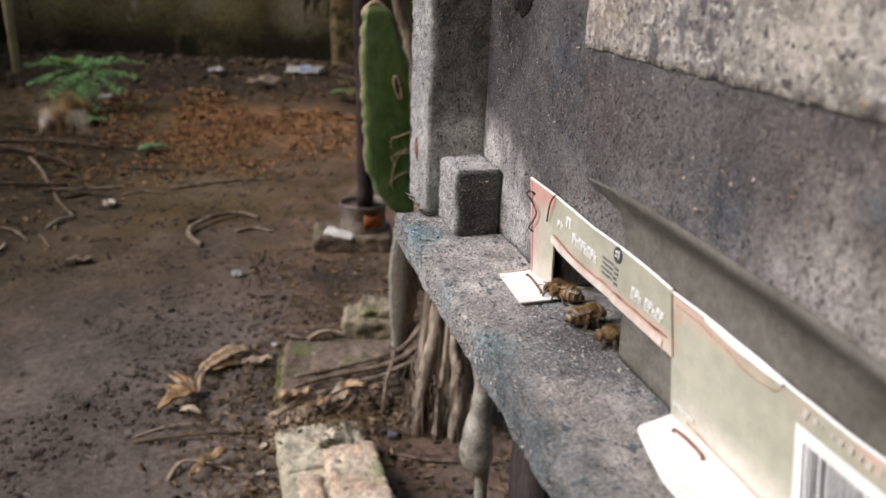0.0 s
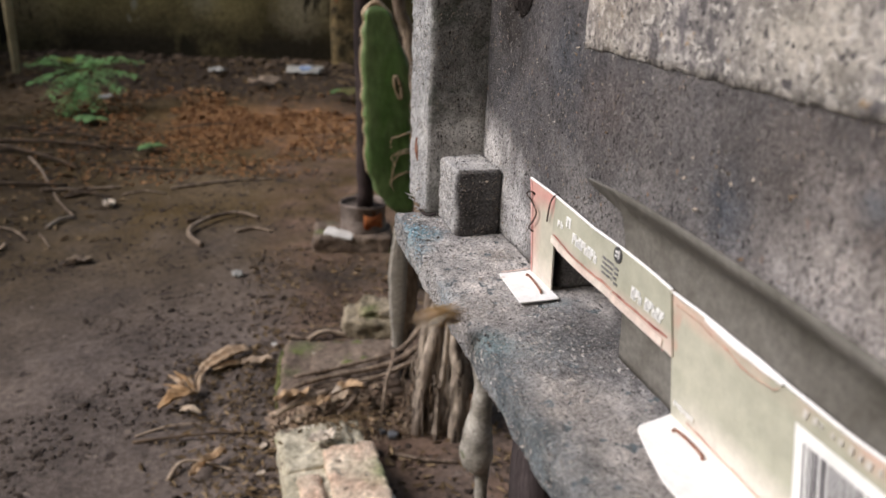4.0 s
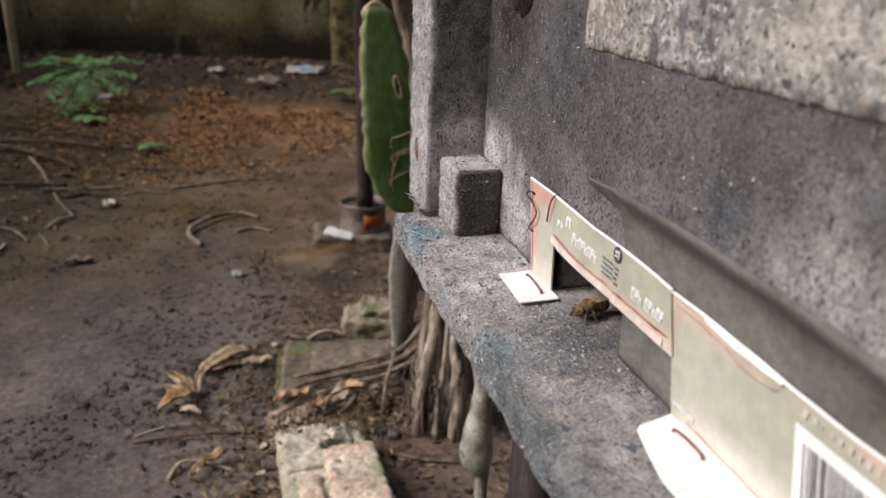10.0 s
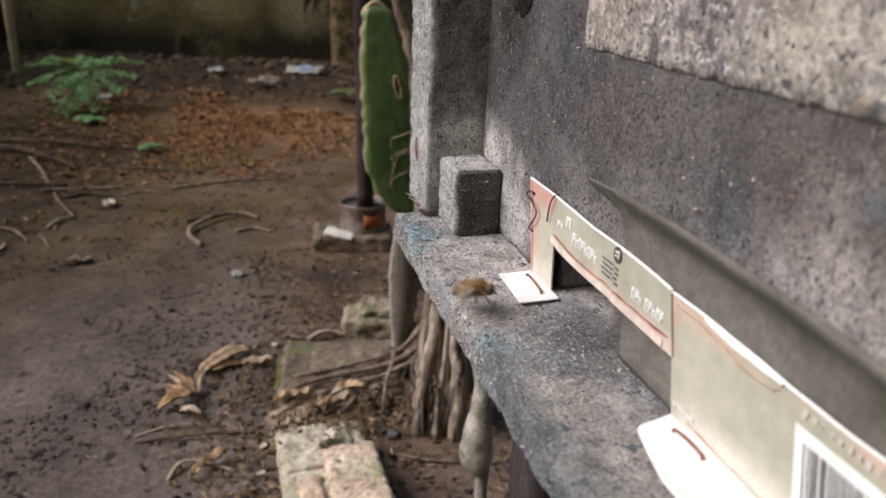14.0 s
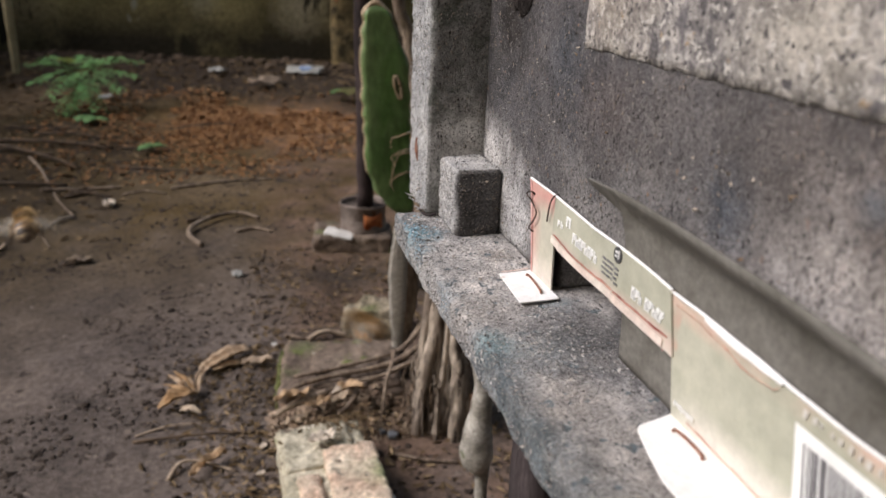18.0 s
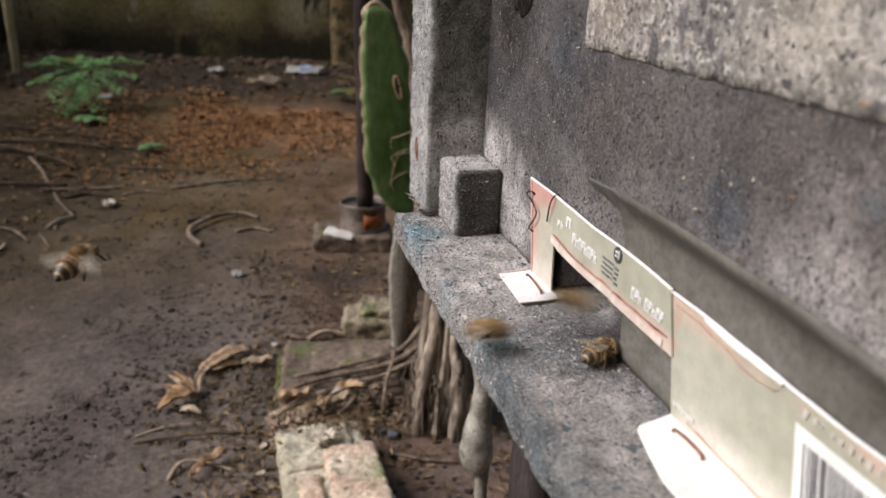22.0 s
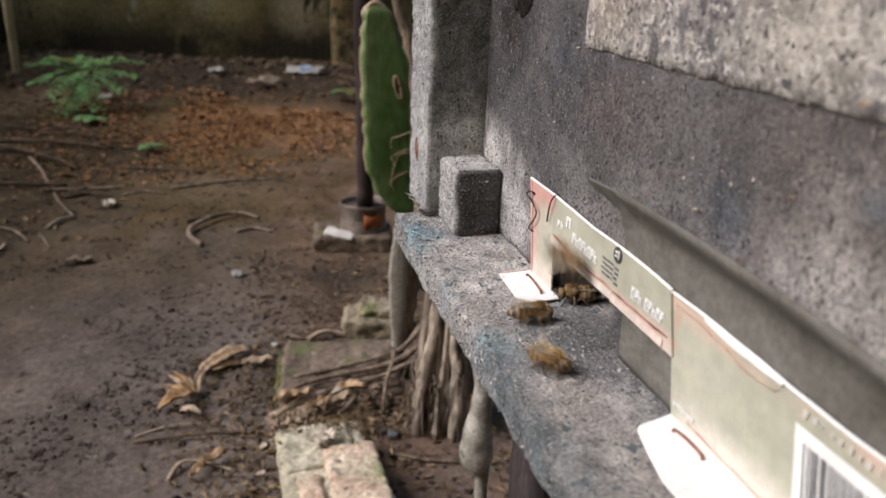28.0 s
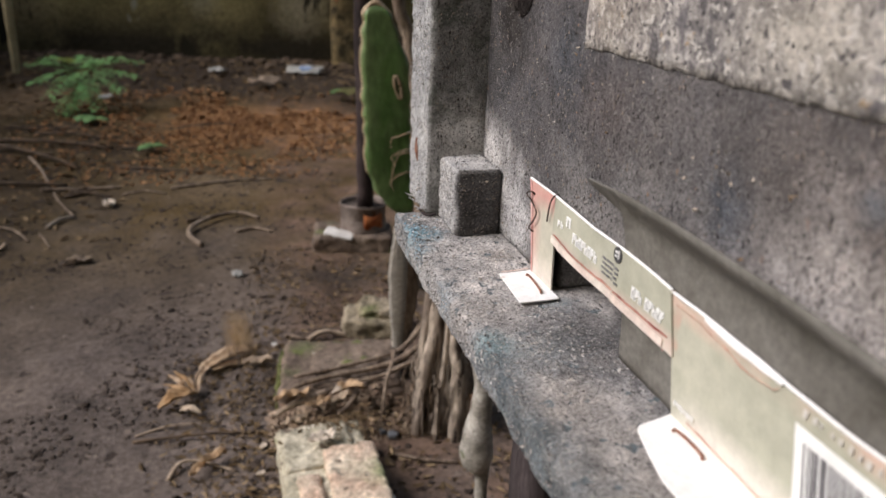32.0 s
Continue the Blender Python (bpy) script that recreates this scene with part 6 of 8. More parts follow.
def build_litter():
    rnd = random.Random(31)
    bm = bmesh.new()
    for i in range(7000):
        y = 0.75 + 2.3 * rnd.random() ** 1.4
        x = rnd.uniform(-0.38, 0.12) * y + rnd.uniform(-0.04, 0.04)
        if i % 7 == 0:
            x, y = rnd.uniform(0.0, 0.36), rnd.uniform(0.62, 1.35)
        elif noise.noise(Vector((x * 4, y * 4, 9))) < -0.12:
            continue
        r = rnd.uniform(0.0016, 0.0048) * (1.8 if rnd.random() < 0.06 else 1) * (0.8 + 0.25 * y)
        lump_ob(bm, Vector((x, y, ground_z(x, y) + r * 0.1)), r * 1.25, i, 0.45)
    tagged(ob_of("soil_crumbs", bm, M_CLODS, False), "dark soil crumbs scattered over the mud", "soil", kind="stuff")
    bm = bmesh.new()
    n = 0
    while n < 9000:
        y = rnd.uniform(2.15, 3.75)
        x = rnd.uniform(-0.75, 0.75)
        f = math.exp(-((x - 0.02) / 0.33) ** 2) * math.exp(-((y - 3.02) / 0.50) ** 2) + 0.07
        if rnd.random() > f or noise.noise(Vector((x * 5, y * 5, 2))) < -0.28:
            continue
        if x > -0.05 and y > 3.30 - 0.5 * x and rnd.random() < 0.9:
            continue
        n += 1
        s = rnd.uniform(0.006, 0.020) * (1.9 if y > 2.95 and rnd.random() < 0.16 else 1.0)
        flake(bm, Vector((x, y, ground_z(x, y) + rnd.uniform(0.001, 0.010))), s, s * rnd.uniform(0.4, 0.8), rnd, 0.5, 0.3)
    tagged(ob_of("leaf_litter", bm, M_FLAKES, False), "orange-brown crumbled leaf litter on the ground", "leaf litter", kind="stuff")
    bm = bmesh.new()
    for i in range(6000):
        k = rnd.random()
        if k < 0.36:      # foot of the wall
            x, y, s = rnd.uniform(-1.5, 0.9), rnd.uniform(3.4, 4.75), rnd.uniform(0.015, 0.05)
        elif k < 0.60:    # left of the yard
            x, y, s = rnd.uniform(-1.3, -0.30), rnd.uniform(1.65, 3.4), rnd.uniform(0.010, 0.034)
        elif k < 0.85:    # round bricks and stump
            x, y, s = rnd.uniform(0.0, 0.32), rnd.uniform(0.70, 1.60), rnd.uniform(0.004, 0.018)
        else:             # mud in front of the bricks
            x, y, s = rnd.gauss(-0.03, 0.05), rnd.uniform(0.74, 1.12), rnd.uniform(0.004, 0.015)
        flake(bm, Vector((x, y, ground_z(x, y) + rnd.uniform(0.001, 0.008))), s, s * rnd.uniform(0.18, 0.5), rnd, 0.5, 0.3)
    for i in range(260):   # chaff and dirt on the broken brick and between the roots
        x, y, s = rnd.gauss(0.105, 0.03), rnd.gauss(0.815, 0.022), rnd.uniform(0.003, 0.013)
        flake(bm, Vector((x, y, 0.064 - max(0.0, y - 0.822) * 1.2)), s, s * rnd.uniform(0.15, 0.5), rnd, 0.5, 0.5)
    bm2 = bmesh.new()
    for i in range(1500):   # crumbled bark and soil heaped against the muddy brick
        x, y = rnd.uniform(0.015, 0.215), 0.835 + 0.066 * rnd.random()
        zz = ground_z(x, y) + 0.030 * min(1.0, max(0.0, (y - 0.840) / 0.05)) * (0.7 + 0.5 * noise.noise(Vector((x * 30, y * 30, 4))))
        if i % 3:
            lump_ob(bm2, Vector((x, y, zz)), rnd.uniform(0.002, 0.0062), 20000 + i, 0.6)
        else:
            s = rnd.uniform(0.006, 0.022)
            flake(bm2, Vector((x, y, zz + 0.003)), s, s * rnd.uniform(0.12, 0.4), rnd, 0.4, 0.6)
    tagged(ob_of("bark_rubble", bm2, M_BARKBITS, False), "heaped brown bark bits and soil below the roots", "debris", kind="stuff")
    tagged(ob_of("plant_debris", bm, M_DEBRIS, False), "dark brown bark scraps and plant debris", "debris", kind="stuff")
    bm = bmesh.new()
    for i in range(260):
        x = rnd.uniform(-1.6, 1.0)
        y = 4.80 - 0.158 * x - abs(rnd.gauss(0.0, 0.20)) - 0.02
        r = rnd.uniform(0.012, 0.04)
        lump_ob(bm, Vector((x, y, ground_z(x, y) + r * 0.2)), r, 9000 + i, 0.5)
    tagged(ob_of("dark_clods", bm, M_DARKTWIG, False), "near-black damp clods along the wall foot", "soil", kind="stuff")


build_litter()


# ---------------------------------------------------------------- bees
def banded(name):
    m = bpy.data.materials.new(name)
    m.use_nodes = True
    nt = m.node_tree
    bsdf = nt.nodes["Principled BSDF"]
    co = nt.nodes.new("ShaderNodeTexCoord").outputs["Object"]
    sep = nt.nodes.new("ShaderNodeSeparateXYZ")
    nt.links.new(co, sep.inputs[0])
    mr = nt.nodes.new("ShaderNodeMapRange")
    mr.inputs["From Min"].default_value = -0.0086
    mr.inputs["From Max"].default_value = -0.0006
    nt.links.new(sep.outputs["X"], mr.inputs["Value"])
    dark, amber, pale = (0.040, 0.023, 0.012), (0.24, 0.12, 0.038), (0.38, 0.275, 0.15)
    stops = [(0.0, dark), (0.15, dark), (0.19, pale), (0.24, dark), (0.37, dark), (0.41, pale), (0.46, amber), (0.53, dark), (0.59, dark), (0.63, pale), (0.69, amber), (0.76, dark), (0.82, pale), (0.92, amber)]
    col = ramp_node(nt, mr.outputs["Result"], stops)
    g = ramp_node(nt, noise_node(nt, co, 2500, 4, 0.6), [(0.35, grey(0.75)), (0.65, grey(1.25))])
    nt.links.new(mix_node(nt, 1.0, col, g, "MULTIPLY"), bsdf.inputs["Base Color"])
    bsdf.inputs["Roughness"].default_value = 0.5
    return m


M_BANDS = banded("banded_abdomen")
M_FUR = surf("tan_bee_fur", (0.085, 0.053, 0.026), (0.19, 0.125, 0.062), 900, 2600, 0.35, [], 0.9, 0.4, 0.0003)
M_HAIR = island_mat("tan_bee_hairs", [(0.52, 0.34, 0.14), (0.70, 0.54, 0.31), (0.26, 0.16, 0.065), (0.60, 0.40, 0.17)], 0.9)
M_CHITIN = surf("dark_brown_chitin", (0.045, 0.028, 0.018), (0.09, 0.055, 0.03), 900, 2500, 0.3, [], 0.4, 0.1, 0.0002, spec=0.5)
M_POLLEN = surf("orange_pollen", (0.72, 0.27, 0.03), (0.85, 0.38, 0.06), 1200, 3000, 0.3, [], 0.9, 0.4, 0.0003)


def wing_material():
    m = bpy.data.materials.new("clear_amber_wing")
    m.use_nodes = True
    nt = m.node_tree
    bsdf = nt.nodes["Principled BSDF"]
    co = nt.nodes.new("ShaderNodeTexCoord").outputs["Object"]
    veins = ramp_node(nt, noise_node(nt, co, 700, 2, 0.5, (1, 0.35, 1)), [(0.46, (0.40, 0.34, 0.26)), (0.5, (0.14, 0.10, 0.06)), (0.54, (0.44, 0.38, 0.29))])
    nt.links.new(veins, bsdf.inputs["Base Color"])
    bsdf.inputs["Alpha"].default_value = 0.42
    bsdf.inputs["Roughness"].default_value = 0.25
    return m


M_WING = wing_material()


def ellipsoid(centre, radii, seg=14, ring=9, tip=0.0):
    bm = bmesh.new()
    bmesh.ops.create_uvsphere(bm, u_segments=seg, v_segments=ring, radius=1.0, matrix=Euler((0, radians(90), 0)).to_matrix().to_4x4())
    for v in bm.verts:
        k = 1 - tip * max(0.0, -v.co.x) ** 1.5
        v.co = Vector((centre[0] + v.co.x * radii[0], centre[1] + v.co.y * radii[1] * k, centre[2] + v.co.z * radii[2] * k - tip * 0.0012 * max(0.0, -v.co.x) ** 2))
    return bm


def build_bee(name, loaded):
    bee = empty(name, pose(0, 0, 0))
    part("abdomen", ellipsoid((-0.0038, 0, 0.0031), (0.0044, 0.0027, 0.0026), 22, 16, 0.5), M_BANDS, bee, "amber and dark banded abdomen")
    thorax = part("thorax", ellipsoid((0.0016, 0, 0.0036), (0.0025, 0.0025, 0.0025)), M_FUR, bee, "furry tan thorax")
    head = part("head", ellipsoid((0.0045, 0, 0.0031), (0.0013, 0.0020, 0.0018), 12, 8), M_FUR, bee, "small furry head")
    for s in (-1, 1):
        part("eye", ellipsoid((0.0047, s * 0.00165, 0.0033), (0.0008, 0.0006, 0.0012), 10, 7), M_CHITIN, head, "dark oval eye")
        part("antenna", tube([(0.0053, s * 0.0005, 0.0034), (0.0062, s * 0.0011, 0.0040), (0.0076, s * 0.0019, 0.0034)], [0.00016, 0.00014, 0.00013], 5, smooth_steps=2), M_CHITIN, head, "thin dark antenna")
    rnd = random.Random(2)
    bm = bmesh.new()
    for i in range(1300):
        d = Vector((rnd.gauss(0, 1), rnd.gauss(0, 1), rnd.gauss(0.25, 1))).normalized()
        if rnd.random() < 0.62:
            c, r = Vector((0.0016, 0, 0.0036)), Vector((0.0025, 0.0025, 0.0025))
        else:
            c, r = Vector((-0.0026, 0, 0.0032)), Vector((0.0030, 0.0027, 0.0026))
        p = c + Vector((d.x * r.x, d.y * r.y, d.z * r.z)) * 0.95
        q = p + (d + Vector((-0.35, 0, 0)) + Vector((rnd.uniform(-.3, .3), rnd.uniform(-.3, .3), rnd.uniform(-.3, .3)))) * rnd.uniform(0.0006, 0.0013)
        w = d.orthogonal().normalized() * 0.00008
        bm.faces.new((bm.verts.new(p + w), bm.verts.new(p - w), bm.verts.new(q)))
    part("fur", bm, M_HAIR, thorax, "short tan hairs", False)
    for k, (x0, x1, reach) in enumerate(((0.0026, 0.0048, 0.0032), (0.0014, 0.0012, 0.0039), (0.0002, -0.0030, 0.0037))):
        for s in (-1, 1):
            knee = ((x0 + x1) / 2, s * reach * 0.72, 0.0032 - 0.0003 * k)
            pts = [(x0, s * 0.0012, 0.0022), knee, (x1, s * reach * 0.95, 0.0008), (x1 + (0.0008 if k < 2 else -0.0010), s * reach, 0.00012)]
            leg = part("leg", tube(pts, [0.00034, 0.00036, 0.00034, 0.00014], 6, smooth_steps=2), M_CHITIN, bee, "dark jointed leg")
            if loaded and k == 2:
                part("pollen_basket", ellipsoid((x1 * 0.55, s * reach * 0.92, 0.0020), (0.0013, 0.0010, 0.0012), 12, 8), M_POLLEN, leg, "orange pollen load")
    for s in (-1, 1):
        bm = bmesh.new()
        for ln, wd, back, zz in ((0.0092, 0.0030, 0.0, 0.0), (0.0064, 0.0022, -0.0021, -0.0002)):
            rows = []
            for u in np.linspace(0, 1, 9):
                w = wd * (0.22 + 0.78 * math.sin(math.pi * min(1.0, u * 0.72 + 0.12)) ** 1.2) * (1.0 if u < 0.9 else 0.6)
                rows.append([(back - w * c - 0.0016 * u * u, s * ln * u, zz + 0.0003 * math.sin(c * 3) * u) for c in (0.0, 0.33, 0.66, 1.0)])
            solid_sheet(rows, 0.00003, bm)
        w = part("wing", bm, M_WING, bee, "clear amber veined wing", True)
        w.matrix_basis = pose(0.0020, s * 0.0011, 0.0050, 0, 0, s * 66)
    bee.scale = (1.14, 1.14, 1.14)
    tagged(bee, "golden brown honey bee with orange pollen loads" if loaded else "golden brown honey bee with a dark banded abdomen", "bee", "honey bees")
    return bee


FIRST, FIRST_LOADED = build_bee("honey_bee", False), build_bee("honey_bee", True)
BEES = [FIRST] + [copy_thing(FIRST, pose(0, 0, 0)) for _ in range(9)]
LOADED = [FIRST_LOADED] + [copy_thing(FIRST_LOADED, pose(0, 0, 0)) for _ in range(2)]


def beat(bee, flights):
    """The wings lie folded on the back at rest and beat in flight."""
    for wing in [c for c in bee.children if c.name.startswith("wing")]:
        s = 1 if wing.location.y > 0 else -1
        keys = {0: (0, 66), 960: (0, 66)}
        for t0, t1 in flights:
            f0, f1 = round(t0 * FPS), round(t1 * FPS)
            for f in range(f0, f1 + 1):
                if f in (f0, f1) and 0 < f < 960:
                    keys[f] = (10, 58)
                else:
                    keys[f] = (38 if f % 2 else -30, 8 if f % 2 else 22)
        walk(wing, [(f / FPS, pose(0.0020, s * 0.0011, 0.0050, s * keys[f][0], 0, s * keys[f][1])) for f in sorted(keys)])


# ---------------------------------------------------------------- what moves
def motions():
    walk(BEES[0], [(0, pose(-0.0394, 0.2000, 0.5595, 0, -12, 56)), (0.067, pose(-0.0338, 0.2082, 0.5489, 0, -12, 9)), (0.2, pose(0.0080, 0.2109, 0.5020, 0, -12, -13)), (0.4, pose(0.0569, 0.2325, 0.4761, 0, -12, -47)), (0.6, pose(0.0858, 0.1860, 0.4930, 0, -12, -27)), (0.8, pose(0.1045, 0.1922, 0.4882, 0, 0, 20)), (1, pose(0.1120, 0.2003, 0.4882, 0, 0, 5)), (1.2, pose(0.1096, 0.1943, 0.4882, 0, 0, -60)), (1.4, pose(0.1021, 0.1888, 0.4882, 0, 0, -130)), (1.6, pose(0.1038, 0.1908, 0.4882, 0, 0, -60)), (1.8, pose(0.1024, 0.1910, 0.4882, 0, 0, 10)), (1.9, pose(0.1120, 0.2015, 0.4882, 0, 0, 10)), (1.967, pose(0.1077, 0.2015, 0.4882, 0, 0, 0)), (2, pose(0.1500, 0.1500, 0.4882, 0, 0, 0)), (4.3, pose(0.1500, 0.1500, 0.4882, 0, 0, 70)), (4.433, pose(0.1207, 0.2150, 0.4882, 0, 0, 140)), (4.6, pose(0.1096, 0.2153, 0.4882, 0, 0, 175)), (4.9, pose(0.0943, 0.1989, 0.4882, 0, 0, 170)), (5.1, pose(0.0697, 0.2385, 0.4937, 0, -12, 147)), (5.3, pose(-0.0012, 0.2297, 0.5434, 0, -12, 150)), (5.5, pose(-0.0315, 0.2502, 0.5744, 0, -12, 132)), (5.6, pose(-0.0486, 0.3181, 0.6136, 0, -8, 202)), (5.933, pose(-0.4000, -0.3800, 0.7700, 0, -8, 243)), (7.267, pose(-0.4000, -0.3800, 0.7700, 0, -8, 173)), (7.6, pose(-0.1036, 0.2465, 0.4766, 0, -8, 103)), (7.8, pose(-0.0408, 0.1903, 0.4863, 0, -12, 33)), (8, pose(-0.0195, 0.1809, 0.4774, 0, -12, -14)), (8.2, pose(-0.0119, 0.1834, 0.4890, 0, -12, -84)), (8.4, pose(-0.0304, 0.1998, 0.4091, 0, -8, -123)), (8.733, pose(-0.4000, -0.3800, 0.7700, 0, -8, -123)), (9.267, pose(-0.4000, -0.3800, 0.7700, 0, -8, -193)), (9.6, pose(-0.1207, 0.2749, 0.4805, 0, -8, -263)), (9.8, pose(-0.0556, 0.2209, 0.5065, 0, -12, -333)), (10, pose(0.0221, 0.2115, 0.5135, 0, -12, -370)), (10.2, pose(0.0990, 0.2364, 0.4957, 0, -12, -406)), (10.4, pose(0.0952, 0.2104, 0.4882, 0, 0, -380)), (10.6, pose(0.1066, 0.2140, 0.4882, 0, 0, -390)), (10.8, pose(0.1061, 0.1888, 0.4882, 0, 0, -380)), (11, pose(0.1094, 0.1897, 0.4882, 0, 0, -350)), (11.1, pose(0.1077, 0.1970, 0.4882, 0, 0, -360)), (11.2, pose(0.1500, 0.1500, 0.4882, 0, 0, -360)), (15.2, pose(0.1500, 0.1500, 0.4882, 0, 0, -290)), (15.333, pose(0.1207, 0.2150, 0.4882, 0, 0, -220)), (15.5, pose(0.1120, 0.2171, 0.4882, 0, 0, -185)), (15.7, pose(0.0983, 0.2107, 0.4882, 0, 0, -190)), (15.9, pose(0.0700, 0.2399, 0.4975, 0, -12, -207)), (16.2, pose(-0.0206, 0.2360, 0.5459, 0, -12, -202)), (16.4, pose(-0.1197, 0.3178, 0.5624, 0, -8, -132)), (16.733, pose(-0.4000, -0.3800, 0.7700, 0, -8, -112)), (17.5, pose(-0.4000, -0.3800, 0.7700, 0, -8, -42)), (17.867, pose(-0.1186, 0.2711, 0.5006, 0, -8, 28)), (18, pose(-0.0606, 0.2288, 0.5230, 0, -12, 98)), (18.133, pose(-0.1180, 0.2905, 0.5221, 0, -8, 168)), (18.5, pose(-0.4000, -0.3800, 0.7700, 0, -8, 238)), (18.9, pose(-0.4000, -0.3800, 0.7700, 0, -8, 308)), (19.267, pose(0.0248, 0.1853, 0.4109, 0, -8, 378)), (19.4, pose(0.0144, 0.1696, 0.4723, 0, -12, 448)), (19.5, pose(0.0012, 0.1969, 0.5090, 0, -12, 505)), (19.6, pose(-0.0646, 0.2343, 0.5342, 0, -12, 515)), (19.7, pose(-0.1211, 0.2948, 0.5311, 0, -8, 585)), (20.067, pose(-0.4000, -0.3800, 0.7700, 0, -8, 608)), (20.9, pose(-0.4000, -0.3800, 0.7700, 0, -8, 678)), (21.267, pose(-0.0035, 0.3206, 0.6234, 0, -8, 748)), (21.4, pose(0.0171, 0.2545, 0.5721, 0, -12, 696)), (21.6, pose(0.0556, 0.2912, 0.5333, 0, -12, 650)), (21.8, pose(0.0516, 0.2604, 0.4800, 0, -12, 642)), (22, pose(0.0705, 0.1957, 0.4921, 0, -12, 674)), (22.2, pose(0.0895, 0.1983, 0.4882, 0, 0, 730)), (22.4, pose(0.0859, 0.1841, 0.4882, 0, 0, 660)), (22.6, pose(0.0791, 0.1972, 0.4882, 0, 0, 590)), (22.8, pose(0.0740, 0.2061, 0.4882, 0, 0, 520)), (23, pose(0.0639, 0.2401, 0.4935, 0, -12, 533)), (23.2, pose(0.0268, 0.1911, 0.4883, 0, -12, 586)), (23.4, pose(0.0268, 0.1824, 0.4901, 0, -12, 611)), (23.6, pose(0.0223, 0.1939, 0.4029, 0, -8, 594)), (23.967, pose(-0.4000, -0.3800, 0.7700, 0, -8, 594)), (24.733, pose(-0.4000, -0.3800, 0.7700, 0, -8, 664)), (25.1, pose(0.0367, 0.1902, 0.4034, 0, -8, 734)), (25.2, pose(0.0401, 0.1869, 0.4869, 0, -12, 799)), (25.4, pose(0.0411, 0.2029, 0.5049, 0, -12, 729)), (25.5, pose(0.0655, 0.2320, 0.4923, 0, -12, 685)), (25.8, pose(0.0936, 0.2116, 0.4882, 0, 0, 730)), (26.2, pose(0.1120, 0.2171, 0.4882, 0, 0, 730)), (26.3, pose(0.1077, 0.2171, 0.4882, 0, 0, 720)), (26.4, pose(0.1500, 0.1500, 0.4882, 0, 0, 720)), (27.4, pose(0.1500, 0.1500, 0.4882, 0, 0, 650)), (27.533, pose(0.1207, 0.2150, 0.4882, 0, 0, 580)), (27.7, pose(0.1106, 0.2232, 0.4882, 0, 0, 525)), (27.9, pose(0.1035, 0.2372, 0.4882, 0, 0, 480)), (28, pose(0.0986, 0.2105, 0.5089, 0, -12, 473)), (28.133, pose(0.0784, 0.2766, 0.5404, 0, -12, 473)), (28.3, pose(0.0524, 0.3287, 0.6270, 0, -8, 543)), (28.667, pose(-0.4000, -0.3800, 0.7700, 0, -8, 597)), (29.467, pose(-0.4000, -0.3800, 0.7700, 0, -8, 527)), (29.8, pose(-0.0317, 0.2082, 0.4011, 0, -8, 457)), (30, pose(0.0063, 0.1919, 0.4997, 0, -12, 387)), (30.1, pose(0.0046, 0.1866, 0.4849, 0, -12, 317)), (30.3, pose(-0.0115, 0.1788, 0.4776, 0, -12, 247)), (30.4, pose(-0.0253, 0.1985, 0.4092, 0, -8, 237)), (30.733, pose(-0.4000, -0.3800, 0.7700, 0, -8, 237)), (31.2, pose(-0.4000, -0.3800, 0.7700, 0, -8, 167)), (31.533, pose(-0.1235, 0.2813, 0.4949, 0, -8, 97)), (31.7, pose(-0.0549, 0.2253, 0.5182, 0, -12, 27)), (31.8, pose(-0.0554, 0.2297, 0.5291, 0, -12, -43)), (31.9, pose(-0.0398, 0.2103, 0.5141, 0, -12, -113)), (32, pose(-0.1097, 0.2572, 0.4714, 0, -8, -183))])
    beat(BEES[0], [(0, 0.8), (4.9, 5.6), (7.6, 8.4), (9.6, 10.4), (15.7, 16.4), (17.867, 18.133), (19.267, 19.7), (21.267, 22.2), (22.8, 23.6), (25.1, 25.8), (27.9, 28.3), (29.8, 30.4), (31.533, 32)])
